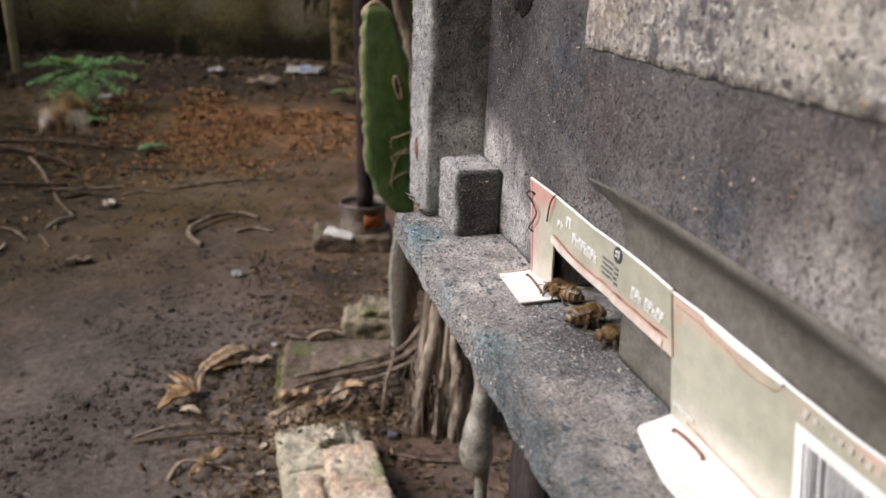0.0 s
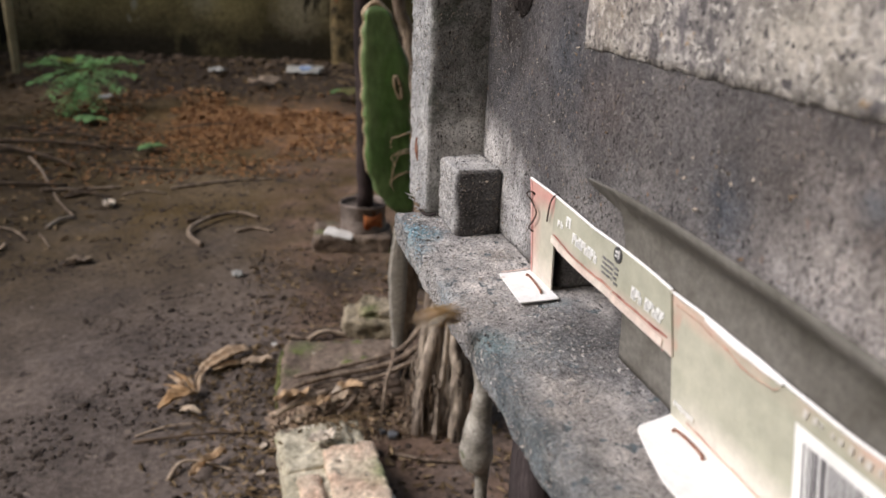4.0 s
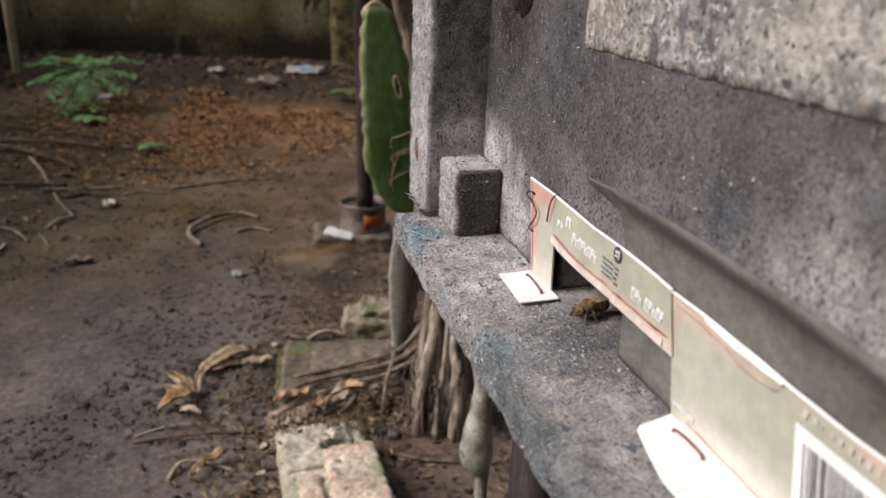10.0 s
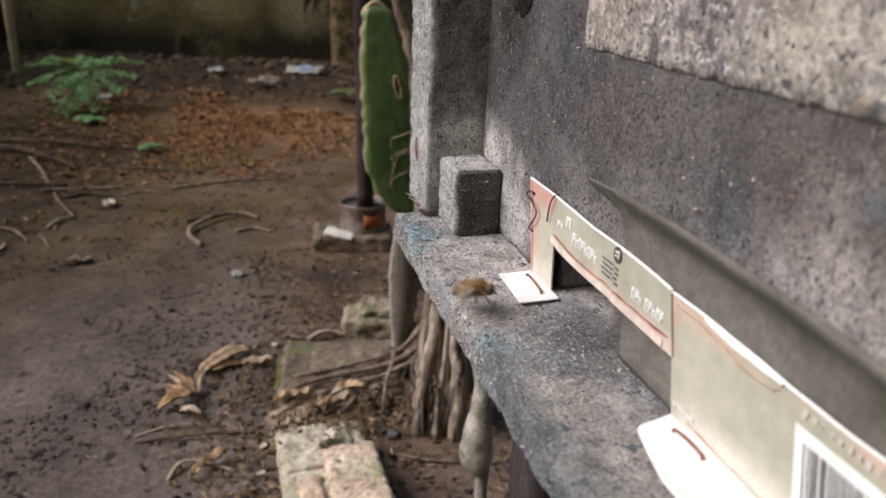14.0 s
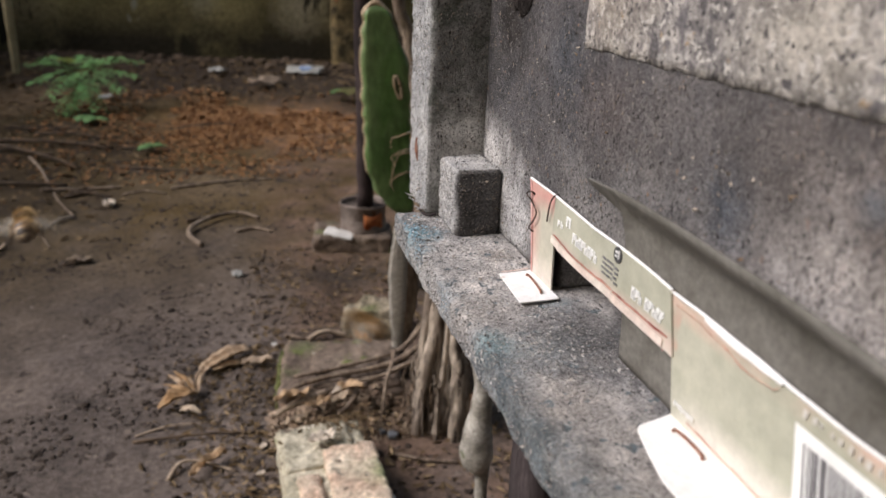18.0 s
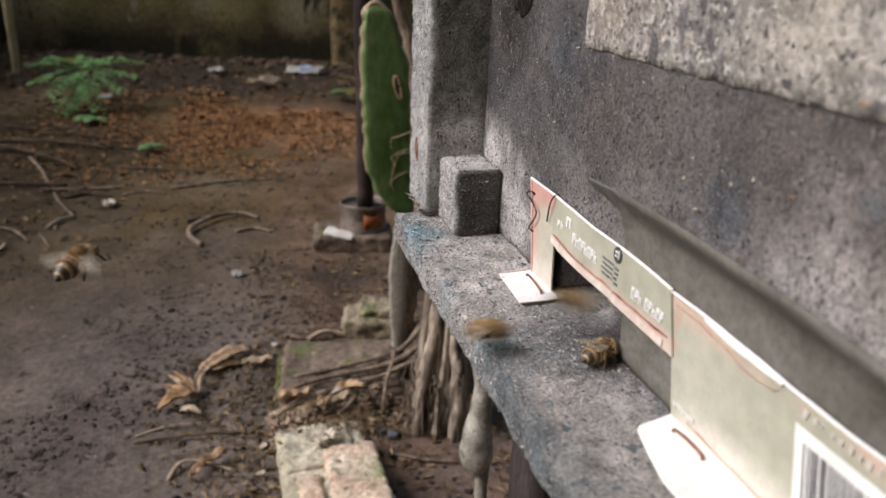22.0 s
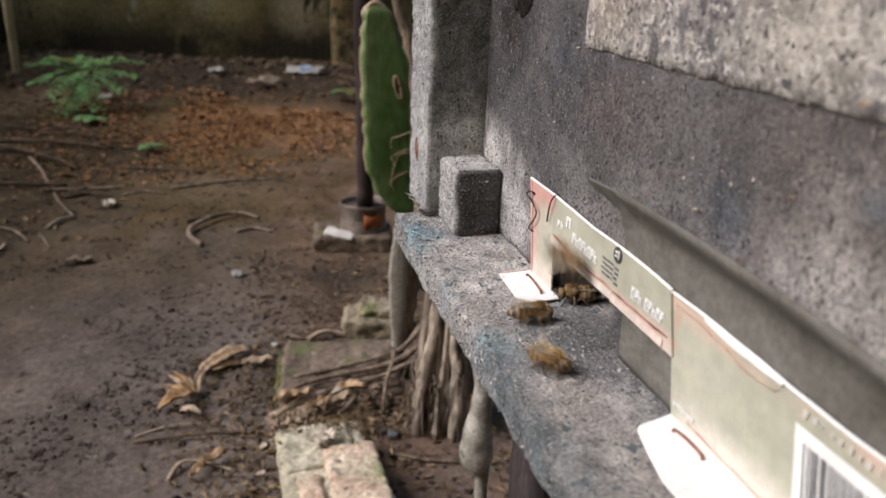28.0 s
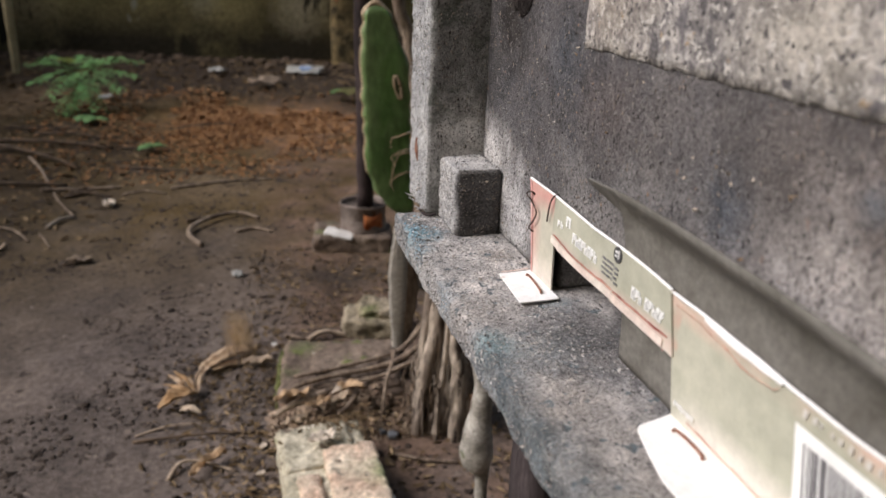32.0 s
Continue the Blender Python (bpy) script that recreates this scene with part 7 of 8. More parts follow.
    walk(BEES[1], [(0, pose(0.1109, 0.1925, 0.4882, 0, 0, 170)), (0.2, pose(0.1068, 0.1933, 0.4882, 0, 0, 150)), (0.6, pose(0.1089, 0.1977, 0.4882, 0, 0, 80)), (0.7, pose(0.1077, 0.1977, 0.4882, 0, 0, 10)), (0.8, pose(0.1720, 0.1670, 0.4882, 0, 0, 0)), (6.8, pose(0.1720, 0.1670, 0.4882, 0, 0, 70)), (6.9, pose(0.1207, 0.2150, 0.4882, 0, 0, 140)), (7, pose(0.1028, 0.1872, 0.4882, 0, 0, 175)), (7.2, pose(0.1038, 0.1908, 0.4882, 0, 0, 170)), (7.4, pose(0.1005, 0.1869, 0.4882, 0, 0, 190)), (7.5, pose(0.0943, 0.1903, 0.4930, 0, -12, 218)), (7.6, pose(0.0872, 0.1807, 0.4927, 0, -12, 176)), (7.8, pose(0.0042, 0.1914, 0.4119, 0, -8, 229)), (8.133, pose(-0.4500, -0.3800, 0.8000, 0, -8, 232)), (9.667, pose(-0.4500, -0.3800, 0.8000, 0, -8, 162)), (10, pose(-0.1243, 0.2911, 0.4909, 0, -8, 92)), (10.2, pose(-0.0160, 0.2244, 0.5196, 0, -12, 22)), (10.4, pose(0.0197, 0.2392, 0.5587, 0, -12, 50)), (10.6, pose(0.0481, 0.3299, 0.6268, 0, -8, -20)), (10.933, pose(-0.4500, -0.3800, 0.8000, 0, -8, -90)), (12.267, pose(-0.4500, -0.3800, 0.8000, 0, -8, -20)), (12.6, pose(-0.1105, 0.2379, 0.4497, 0, -8, 50)), (12.8, pose(-0.0534, 0.1916, 0.4807, 0, -12, -13)), (13, pose(-0.0147, 0.1823, 0.4841, 0, -12, 50)), (13.2, pose(-0.0018, 0.2260, 0.5335, 0, -12, -7)), (13.4, pose(0.0294, 0.1995, 0.4880, 0, -12, -7)), (13.5, pose(0.0555, 0.2487, 0.4813, 0, -12, -23)), (13.6, pose(0.0809, 0.2280, 0.4929, 0, -12, -43)), (13.8, pose(0.1057, 0.2032, 0.4882, 0, 0, 25)), (13.9, pose(0.1077, 0.2032, 0.4882, 0, 0, 0)), (14, pose(0.1720, 0.1670, 0.4882, 0, 0, 0)), (16.3, pose(0.1720, 0.1670, 0.4882, 0, 0, 70)), (16.4, pose(0.1207, 0.2150, 0.4882, 0, 0, 140)), (16.5, pose(0.1120, 0.2108, 0.4882, 0, 0, 180)), (16.6, pose(0.1114, 0.2230, 0.4882, 0, 0, 150)), (16.8, pose(0.1062, 0.2101, 0.5086, 0, -70, 80)), (16.9, pose(0.0947, 0.2552, 0.5256, 0, -12, 121)), (17, pose(0.0633, 0.2941, 0.5461, 0, -12, 131)), (17.1, pose(0.0265, 0.3356, 0.6261, 0, -8, 201)), (17.467, pose(-0.4500, -0.3800, 0.8000, 0, -8, 236)), (19.467, pose(-0.4500, -0.3800, 0.8000, 0, -8, 306)), (19.8, pose(-0.0373, 0.2300, 0.4530, 0, -8, 376)), (20, pose(0.0165, 0.2138, 0.5153, 0, -12, 393)), (20.2, pose(0.0556, 0.2835, 0.5420, 0, -12, 415)), (20.3, pose(0.0734, 0.3199, 0.6194, 0, -8, 485)), (20.667, pose(-0.4500, -0.3800, 0.8000, 0, -8, 555)), (21.3, pose(-0.4500, -0.3800, 0.8000, 0, -8, 485)), (21.667, pose(-0.1086, 0.2637, 0.4888, 0, -8, 415)), (21.8, pose(-0.0522, 0.2128, 0.5119, 0, -12, 349)), (22, pose(-0.0446, 0.2127, 0.5169, 0, -12, 419)), (22.2, pose(-0.1181, 0.2744, 0.5094, 0, -8, 349)), (22.533, pose(-0.4500, -0.3800, 0.8000, 0, -8, 279)), (23.9, pose(-0.4500, -0.3800, 0.8000, 0, -8, 349)), (24.267, pose(-0.0541, 0.1741, 0.4399, 0, -8, 413)), (24.4, pose(-0.0339, 0.1532, 0.4916, 0, -12, 361)), (24.5, pose(-0.0291, 0.1465, 0.5016, 0, -12, 406)), (24.6, pose(0.0001, 0.1826, 0.4955, 0, -12, 369)), (24.8, pose(0.0529, 0.2066, 0.4569, 0, -12, 299)), (24.933, pose(0.0568, 0.1339, 0.4545, 0, -8, 229)), (25.3, pose(-0.4500, -0.3800, 0.8000, 0, -8, 225)), (26.267, pose(-0.4500, -0.3800, 0.8000, 0, -8, 155)), (26.6, pose(-0.1200, 0.2790, 0.4914, 0, -8, 85)), (27, pose(0.0082, 0.1997, 0.4973, 0, -12, 15)), (27.2, pose(0.0716, 0.2305, 0.4927, 0, -12, -5)), (27.4, pose(0.0932, 0.2294, 0.4882, 0, 0, -30)), (27.7, pose(0.0940, 0.2229, 0.4882, 0, 0, -100)), (27.9, pose(0.0887, 0.2170, 0.4882, 0, 0, -60)), (28, pose(0.0916, 0.2142, 0.4882, 0, 0, -10)), (28.1, pose(0.0893, 0.2133, 0.4882, 0, 0, 20)), (28.3, pose(0.1005, 0.2134, 0.4882, 0, 0, 0)), (28.5, pose(0.1017, 0.2032, 0.4882, 0, 0, -20)), (28.7, pose(0.1059, 0.2049, 0.4882, 0, 0, 10)), (28.8, pose(0.1077, 0.2049, 0.4882, 0, 0, 0)), (28.9, pose(0.1720, 0.1670, 0.4882, 0, 0, 0)), (32, pose(0.1720, 0.1670, 0.4882, 0, 0, 0))])
    beat(BEES[1], [(7.4, 7.8), (10, 10.6), (12.6, 13.8), (16.8, 17.1), (19.8, 20.3), (21.667, 22.2), (24.267, 24.933), (26.6, 27.4)])
    walk(BEES[2], [(0, pose(0.1075, 0.2285, 0.4882, 0, 0, 130)), (1, pose(0.1075, 0.2284, 0.4882, 0, 0, 120)), (1.4, pose(0.1075, 0.2297, 0.4882, 0, 0, 140)), (1.6, pose(0.0993, 0.2248, 0.4882, 0, 0, 175)), (1.8, pose(0.0930, 0.2292, 0.4931, 0, -12, 147)), (2, pose(0.0852, 0.2341, 0.4933, 0, -12, 155)), (2.1, pose(0.0550, 0.2475, 0.5064, 0, -12, 141)), (2.3, pose(-0.0189, 0.3133, 0.6221, 0, -8, 211)), (2.667, pose(-0.5000, -0.3800, 0.8300, 0, -8, 235)), (5.067, pose(-0.5000, -0.3800, 0.8300, 0, -8, 305)), (5.4, pose(-0.0101, 0.2025, 0.4018, 0, -8, 375)), (5.6, pose(-0.0115, 0.1857, 0.4714, 0, -12, 440)), (5.8, pose(-0.0024, 0.2231, 0.5257, 0, -12, 370)), (6, pose(-0.0012, 0.2022, 0.4969, 0, -12, 440)), (6.2, pose(-0.0311, 0.2093, 0.5178, 0, -12, 510)), (6.4, pose(-0.0440, 0.2111, 0.5370, 0, -12, 440)), (6.6, pose(-0.0279, 0.2131, 0.5298, 0, -12, 370)), (6.8, pose(-0.0206, 0.2007, 0.5031, 0, -12, 316)), (7, pose(-0.0101, 0.1930, 0.4911, 0, -12, 386)), (7.2, pose(-0.0263, 0.2262, 0.5405, 0, -12, 456)), (7.4, pose(-0.1214, 0.2935, 0.5274, 0, -8, 526)), (7.733, pose(-0.5000, -0.3800, 0.8300, 0, -8, 596)), (9.667, pose(-0.5000, -0.3800, 0.8300, 0, -8, 526)), (10, pose(-0.1201, 0.2627, 0.4780, 0, -8, 456)), (10.2, pose(-0.0380, 0.2061, 0.5046, 0, -12, 386)), (10.4, pose(0.0359, 0.2082, 0.5148, 0, -12, 344)), (10.5, pose(0.0854, 0.2224, 0.4930, 0, -12, 330)), (10.6, pose(0.1039, 0.2118, 0.4882, 0, 0, 380)), (10.8, pose(0.1120, 0.2206, 0.4882, 0, 0, 370)), (11, pose(0.1120, 0.2229, 0.4882, 0, 0, 365)), (11.2, pose(0.1120, 0.2305, 0.4882, 0, 0, 370)), (11.3, pose(0.1077, 0.2305, 0.4882, 0, 0, 360)), (11.4, pose(0.1940, 0.1840, 0.4882, 0, 0, 360)), (19.4, pose(0.1940, 0.1840, 0.4882, 0, 0, 290)), (19.5, pose(0.1207, 0.2150, 0.4882, 0, 0, 220)), (19.6, pose(0.1120, 0.2273, 0.4882, 0, 0, 170)), (19.8, pose(0.1120, 0.2280, 0.4882, 0, 0, 175)), (20, pose(0.1120, 0.2304, 0.4882, 0, 0, 150)), (20.2, pose(0.1062, 0.2124, 0.5110, 0, -70, 80)), (20.4, pose(0.1062, 0.2092, 0.5201, 0, -70, 10)), (20.6, pose(0.1062, 0.2095, 0.5215, 0, -70, 0)), (20.733, pose(0.0976, 0.2613, 0.5148, 0, -12, 70)), (20.8, pose(0.0335, 0.2339, 0.5310, 0, -12, 140)), (20.9, pose(-0.0404, 0.3265, 0.6125, 0, -8, 210)), (21.267, pose(-0.5000, -0.3800, 0.8300, 0, -8, 237)), (22.033, pose(-0.5000, -0.3800, 0.8300, 0, -8, 167)), (22.4, pose(-0.1190, 0.2844, 0.5059, 0, -8, 97)), (22.6, pose(-0.0147, 0.2125, 0.5139, 0, -12, 27)), (22.8, pose(0.0105, 0.2002, 0.5000, 0, -12, -43)), (23, pose(0.0174, 0.1781, 0.4723, 0, -12, -80)), (23.133, pose(0.0223, 0.1939, 0.4029, 0, -8, -132)), (23.5, pose(-0.5000, -0.3800, 0.8300, 0, -8, -132)), (28.2, pose(-0.5000, -0.3800, 0.8300, 0, -8, -202)), (28.533, pose(-0.0627, 0.3437, 0.6122, 0, -8, -272)), (28.7, pose(0.0152, 0.2632, 0.5692, 0, -12, -342)), (28.9, pose(0.0955, 0.2755, 0.4932, 0, -12, -384)), (29, pose(0.0828, 0.2831, 0.5035, 0, -12, -314)), (29.1, pose(0.0882, 0.2806, 0.5009, 0, -12, -384)), (29.3, pose(0.0638, 0.2116, 0.4933, 0, -12, -314)), (29.5, pose(0.0693, 0.2511, 0.4933, 0, -12, -359)), (29.7, pose(0.0743, 0.2315, 0.4936, 0, -12, -392)), (29.9, pose(0.1104, 0.2170, 0.4882, 0, 0, -355)), (30, pose(0.1120, 0.2146, 0.4882, 0, 0, -360)), (30.1, pose(0.1077, 0.2146, 0.4882, 0, 0, -360)), (30.2, pose(0.1940, 0.1840, 0.4882, 0, 0, -360)), (32, pose(0.1940, 0.1840, 0.4882, 0, 0, -360))])
    beat(BEES[2], [(1.6, 2.3), (5.4, 7.4), (10, 10.6), (20.6, 20.9), (22.4, 23.133), (28.533, 29.9)])
    walk(BEES[3], [(0, pose(0.1087, 0.2087, 0.4882, 0, 0, 10)), (0.1, pose(0.1077, 0.2087, 0.4882, 0, 0, 0)), (0.2, pose(0.2160, 0.2010, 0.4882, 0, 0, 0)), (6.8, pose(0.2160, 0.2010, 0.4882, 0, 0, 70)), (6.9, pose(0.1207, 0.2150, 0.4882, 0, 0, 140)), (7, pose(0.1120, 0.1998, 0.4882, 0, 0, 180)), (7.6, pose(0.1120, 0.1999, 0.4882, 0, 0, 170)), (7.8, pose(0.1120, 0.1986, 0.4882, 0, 0, 100)), (8, pose(0.1062, 0.1903, 0.5026, 0, -70, 30)), (8.167, pose(0.1077, 0.1970, 0.4882, 0, 0, 0)), (8.3, pose(0.2160, 0.2010, 0.4882, 0, 0, 0)), (9.6, pose(0.2160, 0.2010, 0.4882, 0, 0, 70)), (9.7, pose(0.1207, 0.2150, 0.4882, 0, 0, 140)), (9.8, pose(0.1120, 0.2143, 0.4882, 0, 0, 185)), (10, pose(0.1120, 0.2138, 0.4882, 0, 0, 200)), (10.2, pose(0.1120, 0.2203, 0.4882, 0, 0, 170)), (10.4, pose(0.0979, 0.2137, 0.4980, 0, -12, 129)), (10.5, pose(0.0814, 0.2461, 0.4930, 0, -12, 157)), (10.6, pose(-0.0012, 0.2260, 0.5341, 0, -12, 187)), (10.8, pose(-0.0197, 0.2098, 0.5034, 0, -12, 135)), (11, pose(-0.0297, 0.2375, 0.5432, 0, -12, 104)), (11.2, pose(-0.0425, 0.3180, 0.6175, 0, -8, 174)), (11.533, pose(-0.5500, -0.3800, 0.7700, 0, -8, 234)), (12.667, pose(-0.5500, -0.3800, 0.7700, 0, -8, 164)), (13, pose(-0.1186, 0.2871, 0.5131, 0, -8, 94)), (13.2, pose(-0.0421, 0.2222, 0.5192, 0, -12, 24)), (13.4, pose(-0.0423, 0.1890, 0.4817, 0, -12, -39)), (13.6, pose(-0.0081, 0.1777, 0.4772, 0, -12, 14)), (13.8, pose(0.0567, 0.2395, 0.4871, 0, -12, -2)), (14, pose(0.0746, 0.2237, 0.4933, 0, -12, -41)), (14.2, pose(0.0821, 0.2171, 0.4926, 0, -12, -3)), (14.4, pose(0.0988, 0.2192, 0.4882, 0, 0, 10)), (14.5, pose(0.1066, 0.2140, 0.4882, 0, 0, 10)), (14.667, pose(0.1077, 0.2140, 0.4882, 0, 0, 0)), (14.8, pose(0.2160, 0.2010, 0.4882, 0, 0, 0)), (21.2, pose(0.2160, 0.2010, 0.4882, 0, 0, 70)), (21.3, pose(0.1207, 0.2150, 0.4882, 0, 0, 140)), (21.4, pose(0.1044, 0.1884, 0.4882, 0, 0, 170)), (21.6, pose(0.1086, 0.1898, 0.4882, 0, 0, 110)), (21.8, pose(0.1035, 0.1874, 0.4882, 0, 0, 60)), (22, pose(0.1019, 0.1841, 0.4882, 0, 0, 25)), (22.2, pose(0.1015, 0.1860, 0.4882, 0, 0, 15)), (22.4, pose(0.1120, 0.2053, 0.4882, 0, 0, 5)), (22.5, pose(0.1077, 0.2053, 0.4882, 0, 0, 0)), (22.6, pose(0.2160, 0.2010, 0.4882, 0, 0, 0)), (24.8, pose(0.2160, 0.2010, 0.4882, 0, 0, 70)), (24.9, pose(0.1207, 0.2150, 0.4882, 0, 0, 140)), (25, pose(0.1120, 0.2242, 0.4882, 0, 0, 175)), (25.1, pose(0.1077, 0.2242, 0.4882, 0, 0, 105)), (25.2, pose(0.2160, 0.2010, 0.4882, 0, 0, 35)), (26.2, pose(0.2160, 0.2010, 0.4882, 0, 0, 105)), (26.333, pose(0.1207, 0.2150, 0.4882, 0, 0, 175)), (26.5, pose(0.1106, 0.2128, 0.4882, 0, 0, 170)), (26.8, pose(0.0868, 0.2265, 0.4932, 0, -12, 161)), (27, pose(-0.0055, 0.2152, 0.5272, 0, -12, 162)), (27.3, pose(-0.1176, 0.2925, 0.5276, 0, -8, 232)), (27.667, pose(-0.5500, -0.3800, 0.7700, 0, -8, 237)), (28.5, pose(-0.5500, -0.3800, 0.7700, 0, -8, 167)), (28.867, pose(-0.1217, 0.3065, 0.5323, 0, -8, 97)), (29, pose(-0.0435, 0.2464, 0.5562, 0, -12, 27)), (29.1, pose(0.0020, 0.2449, 0.5607, 0, -12, 25)), (29.2, pose(0.0524, 0.3287, 0.6270, 0, -8, -45)), (29.533, pose(-0.5500, -0.3800, 0.7700, 0, -8, -115)), (30, pose(-0.5500, -0.3800, 0.7700, 0, -8, -45)), (30.333, pose(-0.0772, 0.3286, 0.6201, 0, -8, 25)), (30.5, pose(-0.0463, 0.2523, 0.5693, 0, -12, -45)), (30.6, pose(-0.0493, 0.2308, 0.5362, 0, -12, -89)), (30.8, pose(-0.0473, 0.2081, 0.5031, 0, -12, -159)), (31, pose(-0.1208, 0.2588, 0.4676, 0, -8, -126)), (31.333, pose(-0.5500, -0.3800, 0.7700, 0, -8, -124)), (32, pose(-0.5500, -0.3800, 0.7700, 0, -8, -124))])
    beat(BEES[3], [(10.2, 11.2), (13, 14.4), (26.5, 27.3), (28.867, 29.2), (30.333, 31)])
    walk(BEES[4], [(0, pose(-0.4000, -0.4000, 0.8000, 0, -8, 0)), (1.733, pose(-0.4000, -0.4000, 0.8000, 0, -8, 0)), (2.1, pose(-0.1160, 0.3470, 0.5546, 0, -8, 63)), (2.2, pose(-0.0645, 0.2794, 0.5542, 0, -12, -6)), (2.4, pose(0.0646, 0.3233, 0.5368, 0, -12, -34)), (2.6, pose(0.0557, 0.2857, 0.4910, 0, -12, -71)), (2.8, pose(0.0979, 0.1967, 0.4998, 0, -12, -67)), (3, pose(0.1009, 0.1832, 0.4882, 0, 0, -20)), (3.2, pose(0.1102, 0.1958, 0.4882, 0, 0, 15)), (3.3, pose(0.1077, 0.1970, 0.4882, 0, 0, 0)), (3.4, pose(0.1500, 0.2180, 0.4882, 0, 0, 0)), (11.7, pose(0.1500, 0.2180, 0.4882, 0, 0, 70)), (11.867, pose(0.1207, 0.2150, 0.4882, 0, 0, 140)), (12, pose(0.1120, 0.2155, 0.4882, 0, 0, 175)), (12.2, pose(0.0980, 0.1970, 0.5149, 0, -12, 113)), (12.3, pose(0.0847, 0.2544, 0.5449, 0, -12, 104)), (12.4, pose(0.0770, 0.2834, 0.6250, 0, -8, 174)), (12.733, pose(-0.4000, -0.4000, 0.8000, 0, -8, 235)), (13.667, pose(-0.4000, -0.4000, 0.8000, 0, -8, 305)), (14, pose(0.0475, 0.1873, 0.4038, 0, -8, 375)), (14.2, pose(0.0512, 0.2362, 0.4747, 0, -12, 445)), (14.4, pose(0.0120, 0.2106, 0.5040, 0, -12, 501)), (14.5, pose(0.0014, 0.2254, 0.5341, 0, -12, 516)), (14.8, pose(-0.1239, 0.3174, 0.5585, 0, -8, 586)), (15.133, pose(-0.4000, -0.4000, 0.8000, 0, -8, 609)), (16.033, pose(-0.4000, -0.4000, 0.8000, 0, -8, 679)), (16.4, pose(-0.0586, 0.3313, 0.6118, 0, -8, 749)), (16.5, pose(0.0015, 0.2526, 0.5562, 0, -12, 687)), (16.6, pose(0.0618, 0.2578, 0.4931, 0, -12, 672)), (16.7, pose(0.0936, 0.2116, 0.4882, 0, 0, 730)), (16.8, pose(0.1077, 0.2116, 0.4882, 0, 0, 720)), (16.9, pose(0.1500, 0.2180, 0.4882, 0, 0, 720)), (21.867, pose(0.1500, 0.2180, 0.4882, 0, 0, 650)), (21.933, pose(0.1207, 0.2150, 0.4882, 0, 0, 580)), (22, pose(0.0980, 0.2000, 0.4981, 0, -12, 529)), (22.2, pose(-0.0118, 0.1952, 0.4956, 0, -12, 541)), (22.4, pose(-0.0161, 0.1809, 0.4797, 0, -12, 611)), (22.5, pose(-0.0253, 0.1985, 0.4092, 0, -8, 598)), (22.867, pose(-0.4000, -0.4000, 0.8000, 0, -8, 598)), (31, pose(-0.4000, -0.4000, 0.8000, 0, -8, 528)), (31.333, pose(-0.1140, 0.2388, 0.4496, 0, -8, 458)), (31.5, pose(-0.0523, 0.1940, 0.4874, 0, -12, 388)), (31.6, pose(-0.0302, 0.2031, 0.5026, 0, -12, 383)), (31.7, pose(-0.0260, 0.2050, 0.5105, 0, -12, 342)), (31.8, pose(-0.0235, 0.2008, 0.5016, 0, -12, 386)), (31.9, pose(-0.0096, 0.2105, 0.5123, 0, -12, 319)), (32, pose(-0.0029, 0.1936, 0.4976, 0, -12, 292))])
    beat(BEES[4], [(2.1, 3), (12, 12.4), (14, 14.8), (16.4, 16.7), (21.933, 22.5), (31.333, 32)])
